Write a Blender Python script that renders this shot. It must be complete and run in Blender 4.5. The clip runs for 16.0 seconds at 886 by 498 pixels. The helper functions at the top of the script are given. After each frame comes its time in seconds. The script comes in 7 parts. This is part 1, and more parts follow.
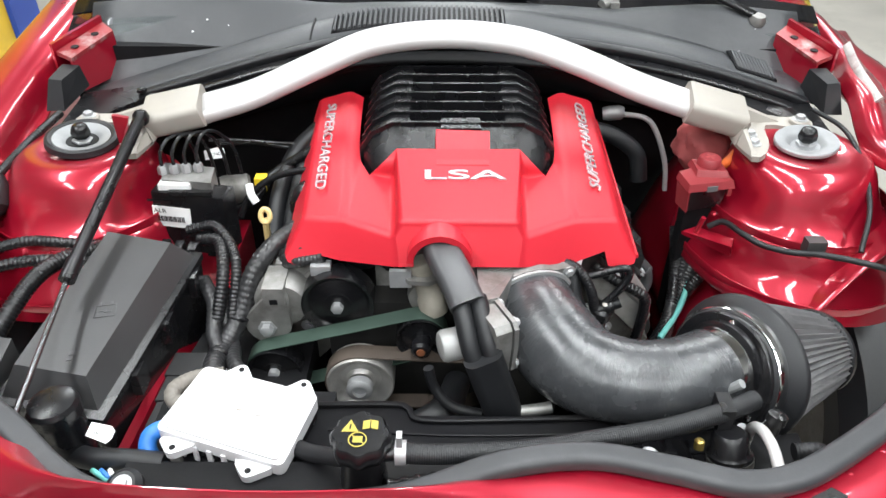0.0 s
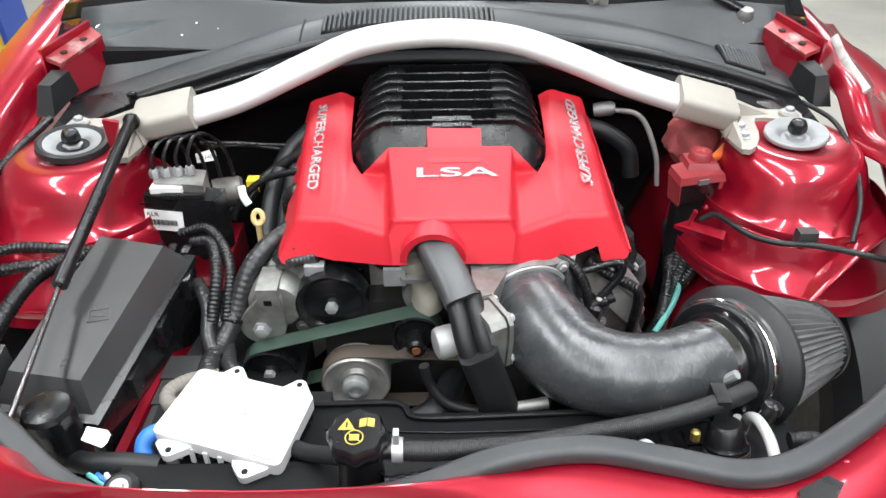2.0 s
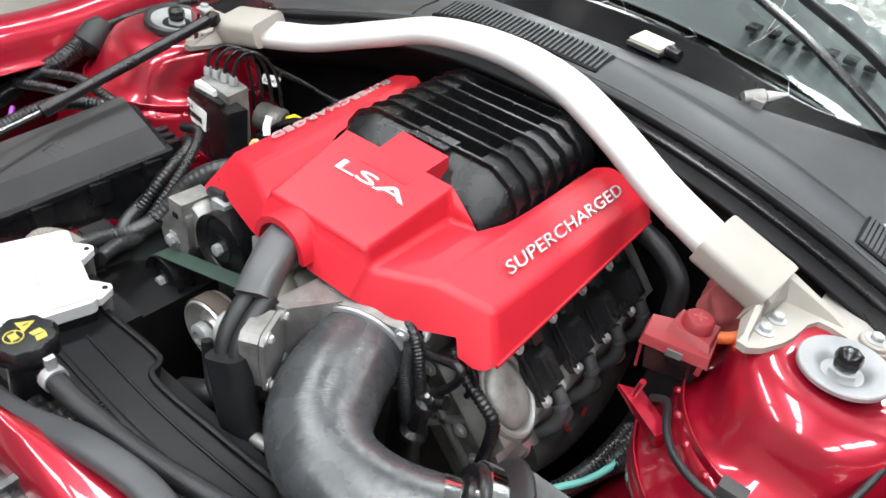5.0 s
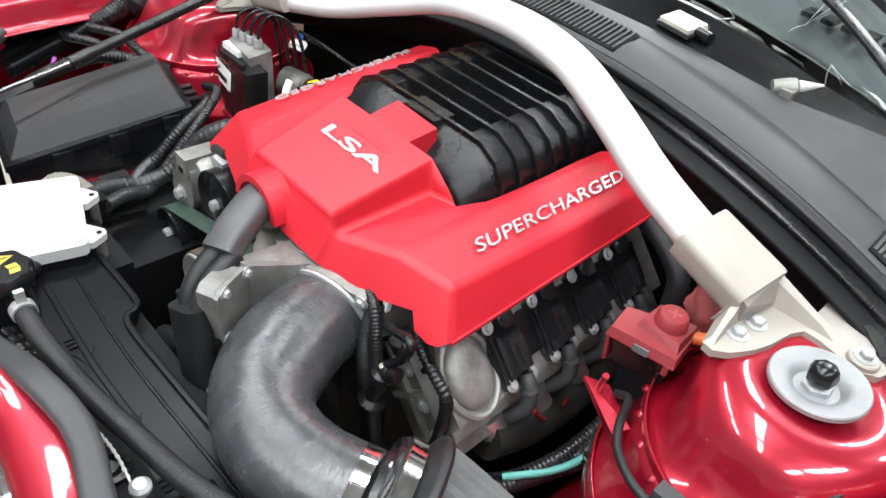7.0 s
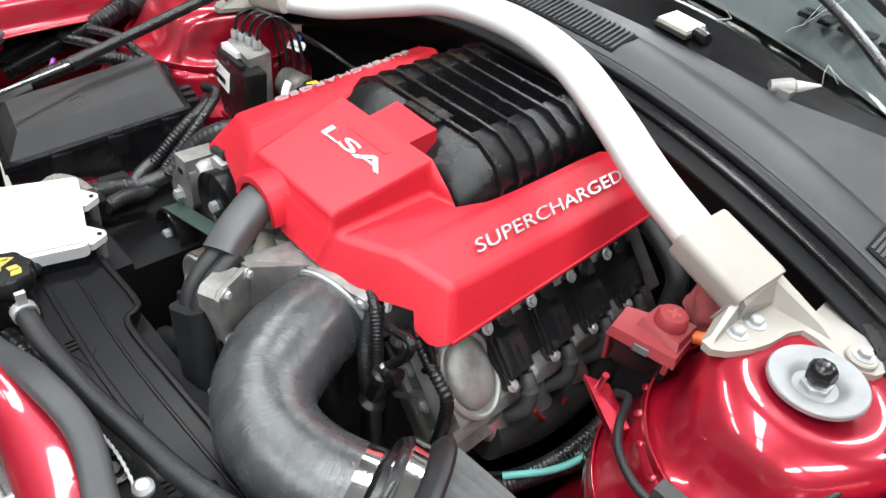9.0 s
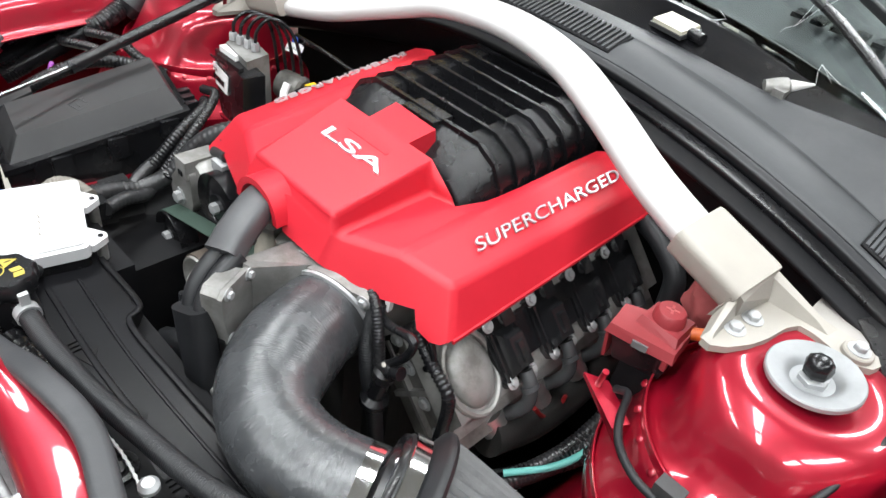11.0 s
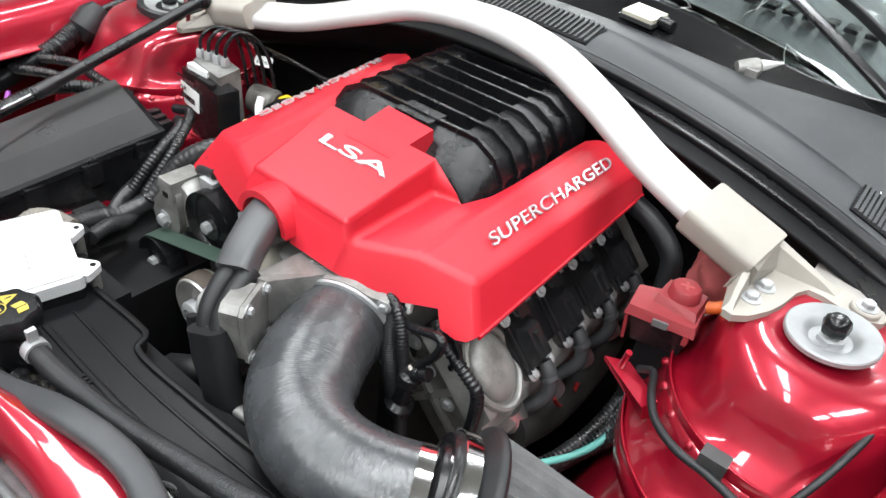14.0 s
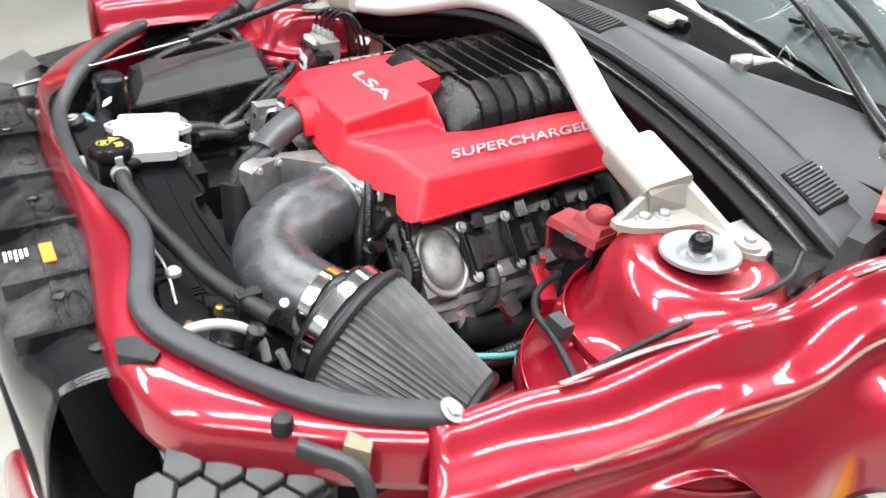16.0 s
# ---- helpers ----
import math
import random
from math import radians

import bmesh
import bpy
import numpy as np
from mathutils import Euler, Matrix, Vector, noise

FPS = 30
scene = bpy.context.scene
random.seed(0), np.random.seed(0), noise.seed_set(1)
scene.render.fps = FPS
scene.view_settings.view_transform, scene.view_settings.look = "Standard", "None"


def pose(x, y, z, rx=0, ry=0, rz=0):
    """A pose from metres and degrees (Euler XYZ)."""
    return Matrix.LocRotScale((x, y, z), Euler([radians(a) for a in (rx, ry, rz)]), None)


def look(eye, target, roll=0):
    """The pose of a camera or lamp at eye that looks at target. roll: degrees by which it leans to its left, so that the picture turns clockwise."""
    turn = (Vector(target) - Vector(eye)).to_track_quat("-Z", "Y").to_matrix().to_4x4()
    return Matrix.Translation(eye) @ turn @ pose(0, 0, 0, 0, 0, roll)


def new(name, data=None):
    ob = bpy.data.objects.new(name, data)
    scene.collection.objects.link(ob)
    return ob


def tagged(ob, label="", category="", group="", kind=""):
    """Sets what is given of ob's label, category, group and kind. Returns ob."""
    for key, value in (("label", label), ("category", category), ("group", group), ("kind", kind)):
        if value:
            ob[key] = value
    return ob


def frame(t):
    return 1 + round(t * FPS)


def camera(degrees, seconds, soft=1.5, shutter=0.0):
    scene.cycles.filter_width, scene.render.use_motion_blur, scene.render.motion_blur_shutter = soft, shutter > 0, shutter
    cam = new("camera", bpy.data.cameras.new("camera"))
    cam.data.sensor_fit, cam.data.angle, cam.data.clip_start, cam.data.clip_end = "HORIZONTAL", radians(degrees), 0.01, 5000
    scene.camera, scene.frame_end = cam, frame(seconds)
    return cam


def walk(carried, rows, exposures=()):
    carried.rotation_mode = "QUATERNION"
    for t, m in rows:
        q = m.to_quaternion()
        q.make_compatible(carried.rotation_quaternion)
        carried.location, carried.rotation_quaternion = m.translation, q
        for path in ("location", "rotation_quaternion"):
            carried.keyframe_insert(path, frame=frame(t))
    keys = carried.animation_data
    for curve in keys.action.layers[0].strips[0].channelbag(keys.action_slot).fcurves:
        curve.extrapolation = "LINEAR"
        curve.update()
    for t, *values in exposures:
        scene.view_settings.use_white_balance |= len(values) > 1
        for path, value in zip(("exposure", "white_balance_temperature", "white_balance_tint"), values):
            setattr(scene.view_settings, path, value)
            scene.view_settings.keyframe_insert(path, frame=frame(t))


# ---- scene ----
cam = camera(64.0, 16.0, shutter=0.5)
PATH = [
    (0, (-0.0025, -0.0238, 1.4580), (-0.0006, 1.6014, 0.2923), 0.31),
    (0.5, (-0.0012, -0.0297, 1.4547), (0.0029, 1.6023, 0.2986), 0.28),
    (1, (-0.0034, -0.0290, 1.4550), (-0.0035, 1.6025, 0.2982), -0.46),
    (1.5, (0.0003, -0.0306, 1.4544), (0.0065, 1.6011, 0.2978), -0.74),
    (2, (-0.0006, -0.0279, 1.4533), (0.0158, 1.6007, 0.2925), -0.51),
    (2.5, (0.0160, -0.0194, 1.4503), (0.0129, 1.6040, 0.2822), -0.72),
    (3, (0.1007, -0.0045, 1.4428), (-0.0230, 1.6080, 0.2663), -0.31),
    (3.5, (0.2028, 0.0419, 1.4362), (-0.1231, 1.6404, 0.2791), 1.79),
    (3.7, (0.2519, 0.0760, 1.4282), (-0.1592, 1.6689, 0.2908), 4.51),
    (5.8, (0.5901, 0.3364, 1.4247), (-0.3932, 1.5594, 0.1848), 10.01),
    (6, (0.5989, 0.3490, 1.4260), (-0.3947, 1.5461, 0.1691), 10.26),
    (6.5, (0.6078, 0.3648, 1.4293), (-0.3963, 1.5493, 0.1689), 10.17),
    (7, (0.6134, 0.3655, 1.4291), (-0.4024, 1.5469, 0.1751), 9.84),
    (7.5, (0.6122, 0.3635, 1.4290), (-0.4064, 1.5442, 0.1767), 9.81),
    (8, (0.6088, 0.3626, 1.4295), (-0.4097, 1.5458, 0.1794), 9.86),
    (8.5, (0.6082, 0.3627, 1.4301), (-0.4033, 1.5487, 0.1770), 9.89),
    (9, (0.6119, 0.3611, 1.4310), (-0.3976, 1.5488, 0.1780), 9.87),
    (11.5, (0.6132, 0.3453, 1.4312), (-0.3835, 1.5569, 0.1908), 9.75),
    (12, (0.6066, 0.3361, 1.4280), (-0.3756, 1.5655, 0.1935), 9.71),
    (12.5, (0.5892, 0.3157, 1.4222), (-0.3663, 1.5756, 0.1976), 9.49),
    (13, (0.5764, 0.2945, 1.4166), (-0.3490, 1.5835, 0.1992), 8.77),
    (13.5, (0.5656, 0.2850, 1.4116), (-0.3384, 1.5982, 0.2039), 8.66),
    (14, (0.5537, 0.2844, 1.4071), (-0.3356, 1.6165, 0.2093), 8.64),
    (14.5, (0.5592, 0.2844, 1.4076), (-0.3343, 1.6145, 0.2108), 8.27),
    (15, (0.6327, 0.2833, 1.4021), (-0.3348, 1.5743, 0.2200), 8.09),
    (15.5, (0.8108, 0.2681, 1.3932), (-0.3270, 1.4492, 0.2484), 9.12),
    (16, (0.9848, 0.3125, 1.3799), (-0.3545, 1.3126, 0.2819), 7.10),
]
walk(cam, [(t, look(eye, target, roll)) for t, eye, target, roll in PATH], [(0, 0.02), (14.5, 0.03), (15.2, 0.1), (15.6, 0.22), (16, 0.4)])

# ---- world and light ----
world = bpy.data.worlds.new("workshop_world")
scene.world = world
world.use_nodes = True
world.node_tree.nodes["Background"].inputs[0].default_value = (0.9, 0.95, 1.0, 1)
world.node_tree.nodes["Background"].inputs[1].default_value = 0.15
scene.view_settings.exposure = 0.0


def ceiling_lamp(x, y, z, sx, sy, watts):
    data = bpy.data.lights.new("tube_light", "AREA")
    data.shape, data.size, data.size_y, data.energy = "RECTANGLE", sx, sy, watts
    data.color = (0.94, 0.98, 1.0)
    ob = new("tube_light", data)
    ob.matrix_basis = pose(x, y, z)
    return ob


LAMPS = [(-1.6, 0.6, 0.30, 2.4, 72), (0.15, 0.6, 0.30, 2.4, 72), (1.9, 0.6, 0.30, 2.4, 72), (-1.6, 4.5, 0.30, 2.4, 80), (0.15, 4.5, 0.30, 2.4, 80), (1.9, 4.5, 0.30, 2.4, 80), (0.15, -2.2, 0.30, 2.4, 72), (-1.6, -2.2, 0.30, 2.4, 72), (1.9, -2.2, 0.30, 2.4, 72)]
LAMP_Z = 3.35
for lx, ly, sx, sy, w in LAMPS:
    ceiling_lamp(lx, ly, LAMP_Z - 0.12, sx, sy, w)

# ---- materials ----
def mat(name, color, rough=0.5, metal=0.0, vary=0.12, scale=18.0, grain=220.0, bump=0.05, coat=0.0, dirt=None, dirt_amount=0.0, spec=0.5, flake=0.0):
    m = bpy.data.materials.new(name)
    m.use_nodes = True
    nt = m.node_tree
    N, L = nt.nodes, nt.links
    b = N["Principled BSDF"]
    tex = N.new("ShaderNodeTexCoord")
    big = N.new("ShaderNodeTexNoise")
    big.inputs["Scale"].default_value, big.inputs["Detail"].default_value = scale, 6
    fine = N.new("ShaderNodeTexNoise")
    fine.inputs["Scale"].default_value, fine.inputs["Detail"].default_value = grain, 4
    for n in (big, fine):
        L.new(tex.outputs["Object"], n.inputs["Vector"])
    ramp = N.new("ShaderNodeValToRGB")
    c = Vector(color)
    lo, hi = c * (1 - vary), c * (1 + vary)
    ramp.color_ramp.elements[0].position, ramp.color_ramp.elements[1].position = 0.3, 0.7
    ramp.color_ramp.elements[0].color = (*lo, 1)
    ramp.color_ramp.elements[1].color = (*[min(v, 1) for v in hi], 1)
    L.new(big.outputs["Fac"], ramp.inputs["Fac"])
    out = ramp.outputs["Color"]
    if dirt:
        spots = N.new("ShaderNodeTexNoise")
        spots.inputs["Scale"].default_value, spots.inputs["Detail"].default_value, spots.inputs["Roughness"].default_value = scale * 0.6, 9, 0.7
        L.new(tex.outputs["Object"], spots.inputs["Vector"])
        r2 = N.new("ShaderNodeMapRange")
        r2.inputs["From Min"].default_value, r2.inputs["From Max"].default_value, r2.inputs["To Max"].default_value = 0.5, 0.72, dirt_amount
        L.new(spots.outputs["Fac"], r2.inputs["Value"])
        mix = N.new("ShaderNodeMix")
        mix.data_type = "RGBA"
        L.new(r2.outputs["Result"], mix.inputs["Factor"])
        L.new(out, mix.inputs["A"])
        mix.inputs["B"].default_value = (*dirt, 1)
        out = mix.outputs["Result"]
    L.new(out, b.inputs["Base Color"])
    rr = N.new("ShaderNodeMapRange")
    rr.inputs["To Min"].default_value, rr.inputs["To Max"].default_value = max(0.02, rough - 0.1), min(1, rough + 0.1)
    L.new(big.outputs["Fac"], rr.inputs["Value"])
    L.new(rr.outputs["Result"], b.inputs["Roughness"])
    b.inputs["Metallic"].default_value = metal
    b.inputs["Coat Weight"].default_value = coat
    b.inputs["Coat Roughness"].default_value = 0.04
    b.inputs["Specular IOR Level"].default_value = spec
    if bump:
        bp = N.new("ShaderNodeBump")
        bp.inputs["Strength"].default_value, bp.inputs["Distance"].default_value = bump, 0.0008
        L.new(fine.outputs["Fac"], bp.inputs["Height"])
        L.new(bp.outputs["Normal"], b.inputs["Normal"])
    return m


PAINT = mat("red_metallic_paint", (0.35, 0.005, 0.022), 0.32, 0.5, 0.12, 6, 900, 0.0, coat=1.0, dirt=(0.16, 0.03, 0.035), dirt_amount=0.4)
COVER_RED = mat("satin_red_plastic", (0.49, 0.014, 0.027), 0.44, 0.0, 0.06, 10, 900, 0.08, spec=0.38)
LID_BLACK = mat("textured_black_plastic", (0.006, 0.006, 0.007), 0.27, 0.0, 0.15, 20, 600, 0.7, spec=0.4)
BLACK = mat("black_plastic", (0.007, 0.007, 0.008), 0.27, 0.0, 0.2, 14, 500, 0.12, dirt=(0.05, 0.047, 0.043), dirt_amount=0.3, spec=0.4)
BLACK_DIM = mat("dull_black_plastic", (0.005, 0.005, 0.006), 0.6, 0.0, 0.3, 12, 300, 0.2, dirt=(0.025, 0.022, 0.02), dirt_amount=0.3, spec=0.2)
GREY_PLASTIC = mat("dark_grey_plastic", (0.030, 0.030, 0.031), 0.42, 0.0, 0.12, 12, 700, 0.2, dirt=(0.07, 0.067, 0.064), dirt_amount=0.2)
COWL = mat("grained_grey_plastic", (0.032, 0.034, 0.037), 0.5, 0.0, 0.12, 7, 900, 0.3, dirt=(0.10, 0.10, 0.10), dirt_amount=0.3)
RUBBER = mat("rubber", (0.010, 0.0105, 0.012), 0.46, 0.0, 0.2, 20, 400, 0.2, dirt=(0.035, 0.034, 0.033), dirt_amount=0.25, spec=0.4)
SILICONE = mat("silicone_hose", (0.040, 0.042, 0.045), 0.27, 0.0, 0.2, 30, 260, 0.0, dirt=(0.085, 0.086, 0.09), dirt_amount=0.5, spec=0.75)
_nt = SILICONE.node_tree
_at, _nz, _bp = _nt.nodes.new("ShaderNodeAttribute"), _nt.nodes.new("ShaderNodeTexNoise"), _nt.nodes.new("ShaderNodeBump")
_at.attribute_name = "along"
_nz.inputs["Scale"].default_value, _nz.inputs["Detail"].default_value = 420, 4
_nt.links.new(_at.outputs["Vector"], _nz.inputs["Vector"])
_bp.inputs["Strength"].default_value, _bp.inputs["Distance"].default_value = 0.55, 0.0010
_nt.links.new(_nz.outputs["Fac"], _bp.inputs["Height"])
_nt.links.new(_bp.outputs["Normal"], _nt.nodes["Principled BSDF"].inputs["Normal"])
SHROUD = mat("dusty_black_shroud", (0.006, 0.006, 0.007), 0.32, 0, 0.25, 10, 400, 0.1, dirt=(0.022, 0.020, 0.017), dirt_amount=0.35, spec=0.13)
SILVER_PAINT = mat("silver_paint", (0.45, 0.437, 0.432), 0.4, 0.1, 0.04, 9, 700, 0.03)
CAST = mat("cast_aluminium", (0.26, 0.255, 0.245), 0.5, 0.6, 0.25, 30, 300, 0.4, dirt=(0.09, 0.08, 0.065), dirt_amount=0.7)
CAST_CREAM = mat("painted_casting", (0.31, 0.287, 0.255), 0.5, 0.1, 0.06, 22, 500, 0.3)
STEEL = mat("zinc_steel", (0.40, 0.405, 0.41), 0.46, 0.55, 0.15, 40, 300, 0.05)
CHROME = mat("polished_steel", (0.78, 0.78, 0.78), 0.12, 1.0, 0.05, 40, 300, 0.02)
WHITE_METAL = mat("white_aluminium_case", (0.60, 0.60, 0.61), 0.45, 0.1, 0.03, 10, 400, 0.05, dirt=(0.5, 0.5, 0.5), dirt_amount=0.15)
WHITE = mat("white_label", (0.8, 0.8, 0.79), 0.5, 0.0, 0.03, 20, 300, 0.0)
LETTER = mat("silver_letters", (0.56, 0.55, 0.57), 0.28, 0.5, 0.04, 20, 300, 0.0)
YELLOW = mat("yellow_plastic", (0.7, 0.5, 0.02), 0.4, 0.0, 0.08, 20, 300, 0.02)
TAN = mat("tan_plastic", (0.68, 0.5, 0.22), 0.45, 0.0, 0.08, 20, 300, 0.02)
BELT = mat("worn_green_belt", (0.028, 0.050, 0.038), 0.6, 0.0, 0.15, 25, 300, 0.2)
PINK_RED = mat("faded_red_plastic", (0.22, 0.022, 0.027), 0.5, 0.0, 0.1, 18, 400, 0.1)
RAG = mat("red_shop_rag", (0.33, 0.075, 0.075), 0.9, 0.0, 0.25, 20, 500, 0.6)
ORANGE = mat("orange_cable", (0.6, 0.12, 0.02), 0.45)
TEAL = mat("teal_wire", (0.12, 0.42, 0.38), 0.45)
BLUE = mat("blue_connector", (0.03, 0.16, 0.5), 0.4)
PURPLE = mat("purple_wire", (0.25, 0.04, 0.3), 0.45)
FILTER = mat("filter_fabric", (0.095, 0.095, 0.097), 0.75, 0.0, 0.2, 30, 500, 0.4, dirt=(0.2, 0.2, 0.2), dirt_amount=0.35)
CONCRETE = mat("concrete_floor", (0.40, 0.38, 0.34), 0.55, 0.0, 0.1, 2.5, 60, 0.1, dirt=(0.22, 0.2, 0.17), dirt_amount=0.4)
WALL = mat("painted_wall", (0.25, 0.25, 0.245), 0.7, 0.0, 0.05, 2, 80, 0.05)
LIFT_YELLOW = mat("yellow_lift_paint", (0.75, 0.48, 0.03), 0.4, 0.0, 0.08, 4, 200, 0.03, dirt=(0.3, 0.2, 0.05), dirt_amount=0.3)
LIFT_BLUE = mat("blue_lift_paint", (0.015, 0.06, 0.35), 0.4, 0.0, 0.1, 4, 200, 0.03)
# Darker than CAST, mottled towards near-black by noise.
DARK_CAST = mat("dark_mottled_casting", (0.15, 0.145, 0.135), 0.45, 0.5, 0.3, 30, 300, 0.4, dirt=(0.03, 0.027, 0.022), dirt_amount=0.8)
WORN_RED = mat("worn_red_paint", (0.24, 0.02, 0.025), 0.4, 0.2, 0.2, 30, 300, 0.1, dirt=(0.42, 0.36, 0.35), dirt_amount=0.9)
BARE = mat("scraped_metal", (0.42, 0.41, 0.39), 0.45, 0.4, 0.2, 40, 300, 0.1, dirt=(0.25, 0.05, 0.05), dirt_amount=0.7)


COIL = mat("glossy_coil_plastic", (0.010, 0.010, 0.011), 0.17, 0.0, 0.2, 20, 400, 0.05, coat=0.5, dirt=(0.05, 0.047, 0.042), dirt_amount=0.3, spec=0.7)
# Near-black with slightly paler blotches, for the low engine parts.
ENGINE_BLACK = mat("engine_black", (0.009, 0.0085, 0.008), 0.6, 0.1, 0.3, 20, 300, 0.4, dirt=(0.05, 0.045, 0.04), dirt_amount=0.5)
MARK_GREY = mat("embossed_grey_plastic", (0.045, 0.045, 0.046), 0.45)
BOOT = mat("grey_boot_rubber", (0.035, 0.036, 0.038), 0.5, 0.0, 0.2, 30, 300, 0.1)
FOIL = mat("crinkled_foil", (0.55, 0.55, 0.54), 0.32, 0.9, 0.2, 40, 90, 1.0, dirt=(0.1, 0.08, 0.05), dirt_amount=0.5)


def emit(name, strength):
    m = bpy.data.materials.new(name)
    m.use_nodes = True
    b = m.node_tree.nodes["Principled BSDF"]
    b.inputs["Emission Color"].default_value = (0.97, 1, 0.98, 1)
    b.inputs["Emission Strength"].default_value = strength
    return m


TUBE = emit("lit_tube", 6.0)


def glass(name, color, rough=0.0):
    m = bpy.data.materials.new(name)
    m.use_nodes = True
    b = m.node_tree.nodes["Principled BSDF"]
    b.inputs["Base Color"].default_value = (*color, 1)
    b.inputs["Transmission Weight"].default_value, b.inputs["Roughness"].default_value, b.inputs["IOR"].default_value = 1.0, rough, 1.45
    return m


GLASS = glass("tinted_windshield_glass", (0.58, 0.65, 0.63))

# ---- building helpers ----
BASE = {}


def thing(name, base, label="", category="", group="", kind=""):
    ob = new(name)
    ob.location = base
    ob.empty_display_size = 0.02
    BASE[ob] = Vector(base)
    return tagged(ob, label, category, group, kind)


def part(name, bm, material, parent=None, label="", smooth=40, bevel=0.0, solid=0.0, category="", group="", kind=""):
    if bevel:
        sharp = [e for e in bm.edges if len(e.link_faces) == 2 and e.calc_face_angle(0) > 0.35]
        bmesh.ops.bevel(bm, geom=sharp, offset=bevel, segments=2, profile=0.6, affect="EDGES", clamp_overlap=True)
    bmesh.ops.recalc_face_normals(bm, faces=bm.faces)
    me = bpy.data.meshes.new(name)
    bm.to_mesh(me)
    bm.free()
    me.materials.append(material)
    if smooth:
        me.shade_smooth()
        me.set_sharp_from_angle(angle=radians(smooth))
    ob = new(name, me)
    if parent:
        ob.parent = parent
        ob.matrix_parent_inverse = Matrix.Translation(-BASE.get(parent, Vector()))
    if solid:
        s = ob.modifiers.new("thickness", "SOLIDIFY")
        s.thickness, s.offset = solid, -1
    return tagged(ob, label, category, group, kind)


def frame_of(d):
    d = Vector(d).normalized()
    a = Vector((0, 0, 1)) if abs(d.z) < 0.9 else Vector((1, 0, 0))
    u = a.cross(d).normalized()
    return u, d.cross(u).normalized(), d


def box(bm, lo, hi, m=None, taper=(1, 1)):
    """A block between two corners; taper narrows its top in x and y."""
    lo, hi = Vector(lo), Vector(hi)
    c = (lo + hi) / 2
    v = []
    for z, k in ((lo.z, (1, 1)), (hi.z, taper)):
        for sx, sy in ((-1, -1), (1, -1), (1, 1), (-1, 1)):
            p = Vector((c.x + sx * (hi.x - lo.x) / 2 * k[0], c.y + sy * (hi.y - lo.y) / 2 * k[1], z))
            v.append(bm.verts.new(m @ p if m else p))
    for f in ((0, 3, 2, 1), (4, 5, 6, 7), (0, 1, 5, 4), (1, 2, 6, 5), (2, 3, 7, 6), (3, 0, 4, 7)):
        bm.faces.new([v[i] for i in f])
    return bm


def blk(lo, hi, m=None, taper=(1, 1)):
    return box(bmesh.new(), lo, hi, m, taper)


def lathe(bm, profile, at, axis=(0, 0, 1), n=32, cap=True, squash=1.0):
    """Rings (radius, height) turned about an axis through at."""
    u, w, d = frame_of(axis)
    at = Vector(at)
    rings = []
    for r, h in profile:
        rings.append([bm.verts.new(at + d * h + u * (r * math.cos(2 * math.pi * i / n)) + w * (r * squash * math.sin(2 * math.pi * i / n))) for i in range(n)])
    for a, b in zip(rings, rings[1:]):
        for i in range(n):
            bm.faces.new((a[i], a[(i + 1) % n], b[(i + 1) % n], b[i]))
    if cap:
        bm.faces.new(rings[0][::-1])
        bm.faces.new(rings[-1])
    return bm


def turned(profile, at, axis=(0, 0, 1), n=32, cap=True, squash=1.0):
    return lathe(bmesh.new(), profile, at, axis, n, cap, squash)


def rod(a, b, r, n=16):
    a, b = Vector(a), Vector(b)
    return turned([(r, 0), (r, (b - a).length)], a, b - a, n)


def curve_points(pts, steps=8, closed=False):
    pts = [Vector(p) for p in pts]
    out = []
    n = len(pts)
    for i in range(n if closed else n - 1):
        if closed:
            p0, p1, p2, p3 = (pts[(i + k) % n] for k in (-1, 0, 1, 2))
        else:
            p1, p2 = pts[i], pts[i + 1]
            p0, p3 = (pts[i - 1] if i else 2 * p1 - p2), (pts[i + 2] if i + 2 < n else 2 * p2 - p1)
        for s in range(steps):
            t = s / steps
            out.append(0.5 * (2 * p1 + (p2 - p0) * t + (2 * p0 - 5 * p1 + 4 * p2 - p3) * t * t + (3 * p1 - p0 - 3 * p2 + p3) * t ** 3))
    if not closed:
        out.append(pts[-1])
    return out


def sweep(bm, pts, section, side=None, radii=None, cap=True):
    """A section (list of (a, b)) carried along points; a runs along side, b across it."""
    rings = []
    prev = None
    for i, p in enumerate(pts):
        d = (pts[min(i + 1, len(pts) - 1)] - pts[max(i - 1, 0)]).normalized()
        if side is not None:
            u = Vector(side) - d * Vector(side).dot(d)
        elif prev is None:
            u = frame_of(d)[0]
        else:
            u = prev - d * prev.dot(d)
        u.normalize()
        prev = u
        w = d.cross(u)
        k = radii[i] if radii else 1.0
        rings.append([bm.verts.new(p + u * (a * k) + w * (b * k)) for a, b in section])
    n = len(section)
    for a, b in zip(rings, rings[1:]):
        for i in range(n):
            bm.faces.new((a[i], a[(i + 1) % n], b[(i + 1) % n], b[i]))
    if cap:
        bm.faces.new(rings[0][::-1])
        bm.faces.new(rings[-1])
    return bm


def circle(r, n=12, squash=1.0):
    return [(r * math.cos(2 * math.pi * i / n), r * squash * math.sin(2 * math.pi * i / n)) for i in range(n)]


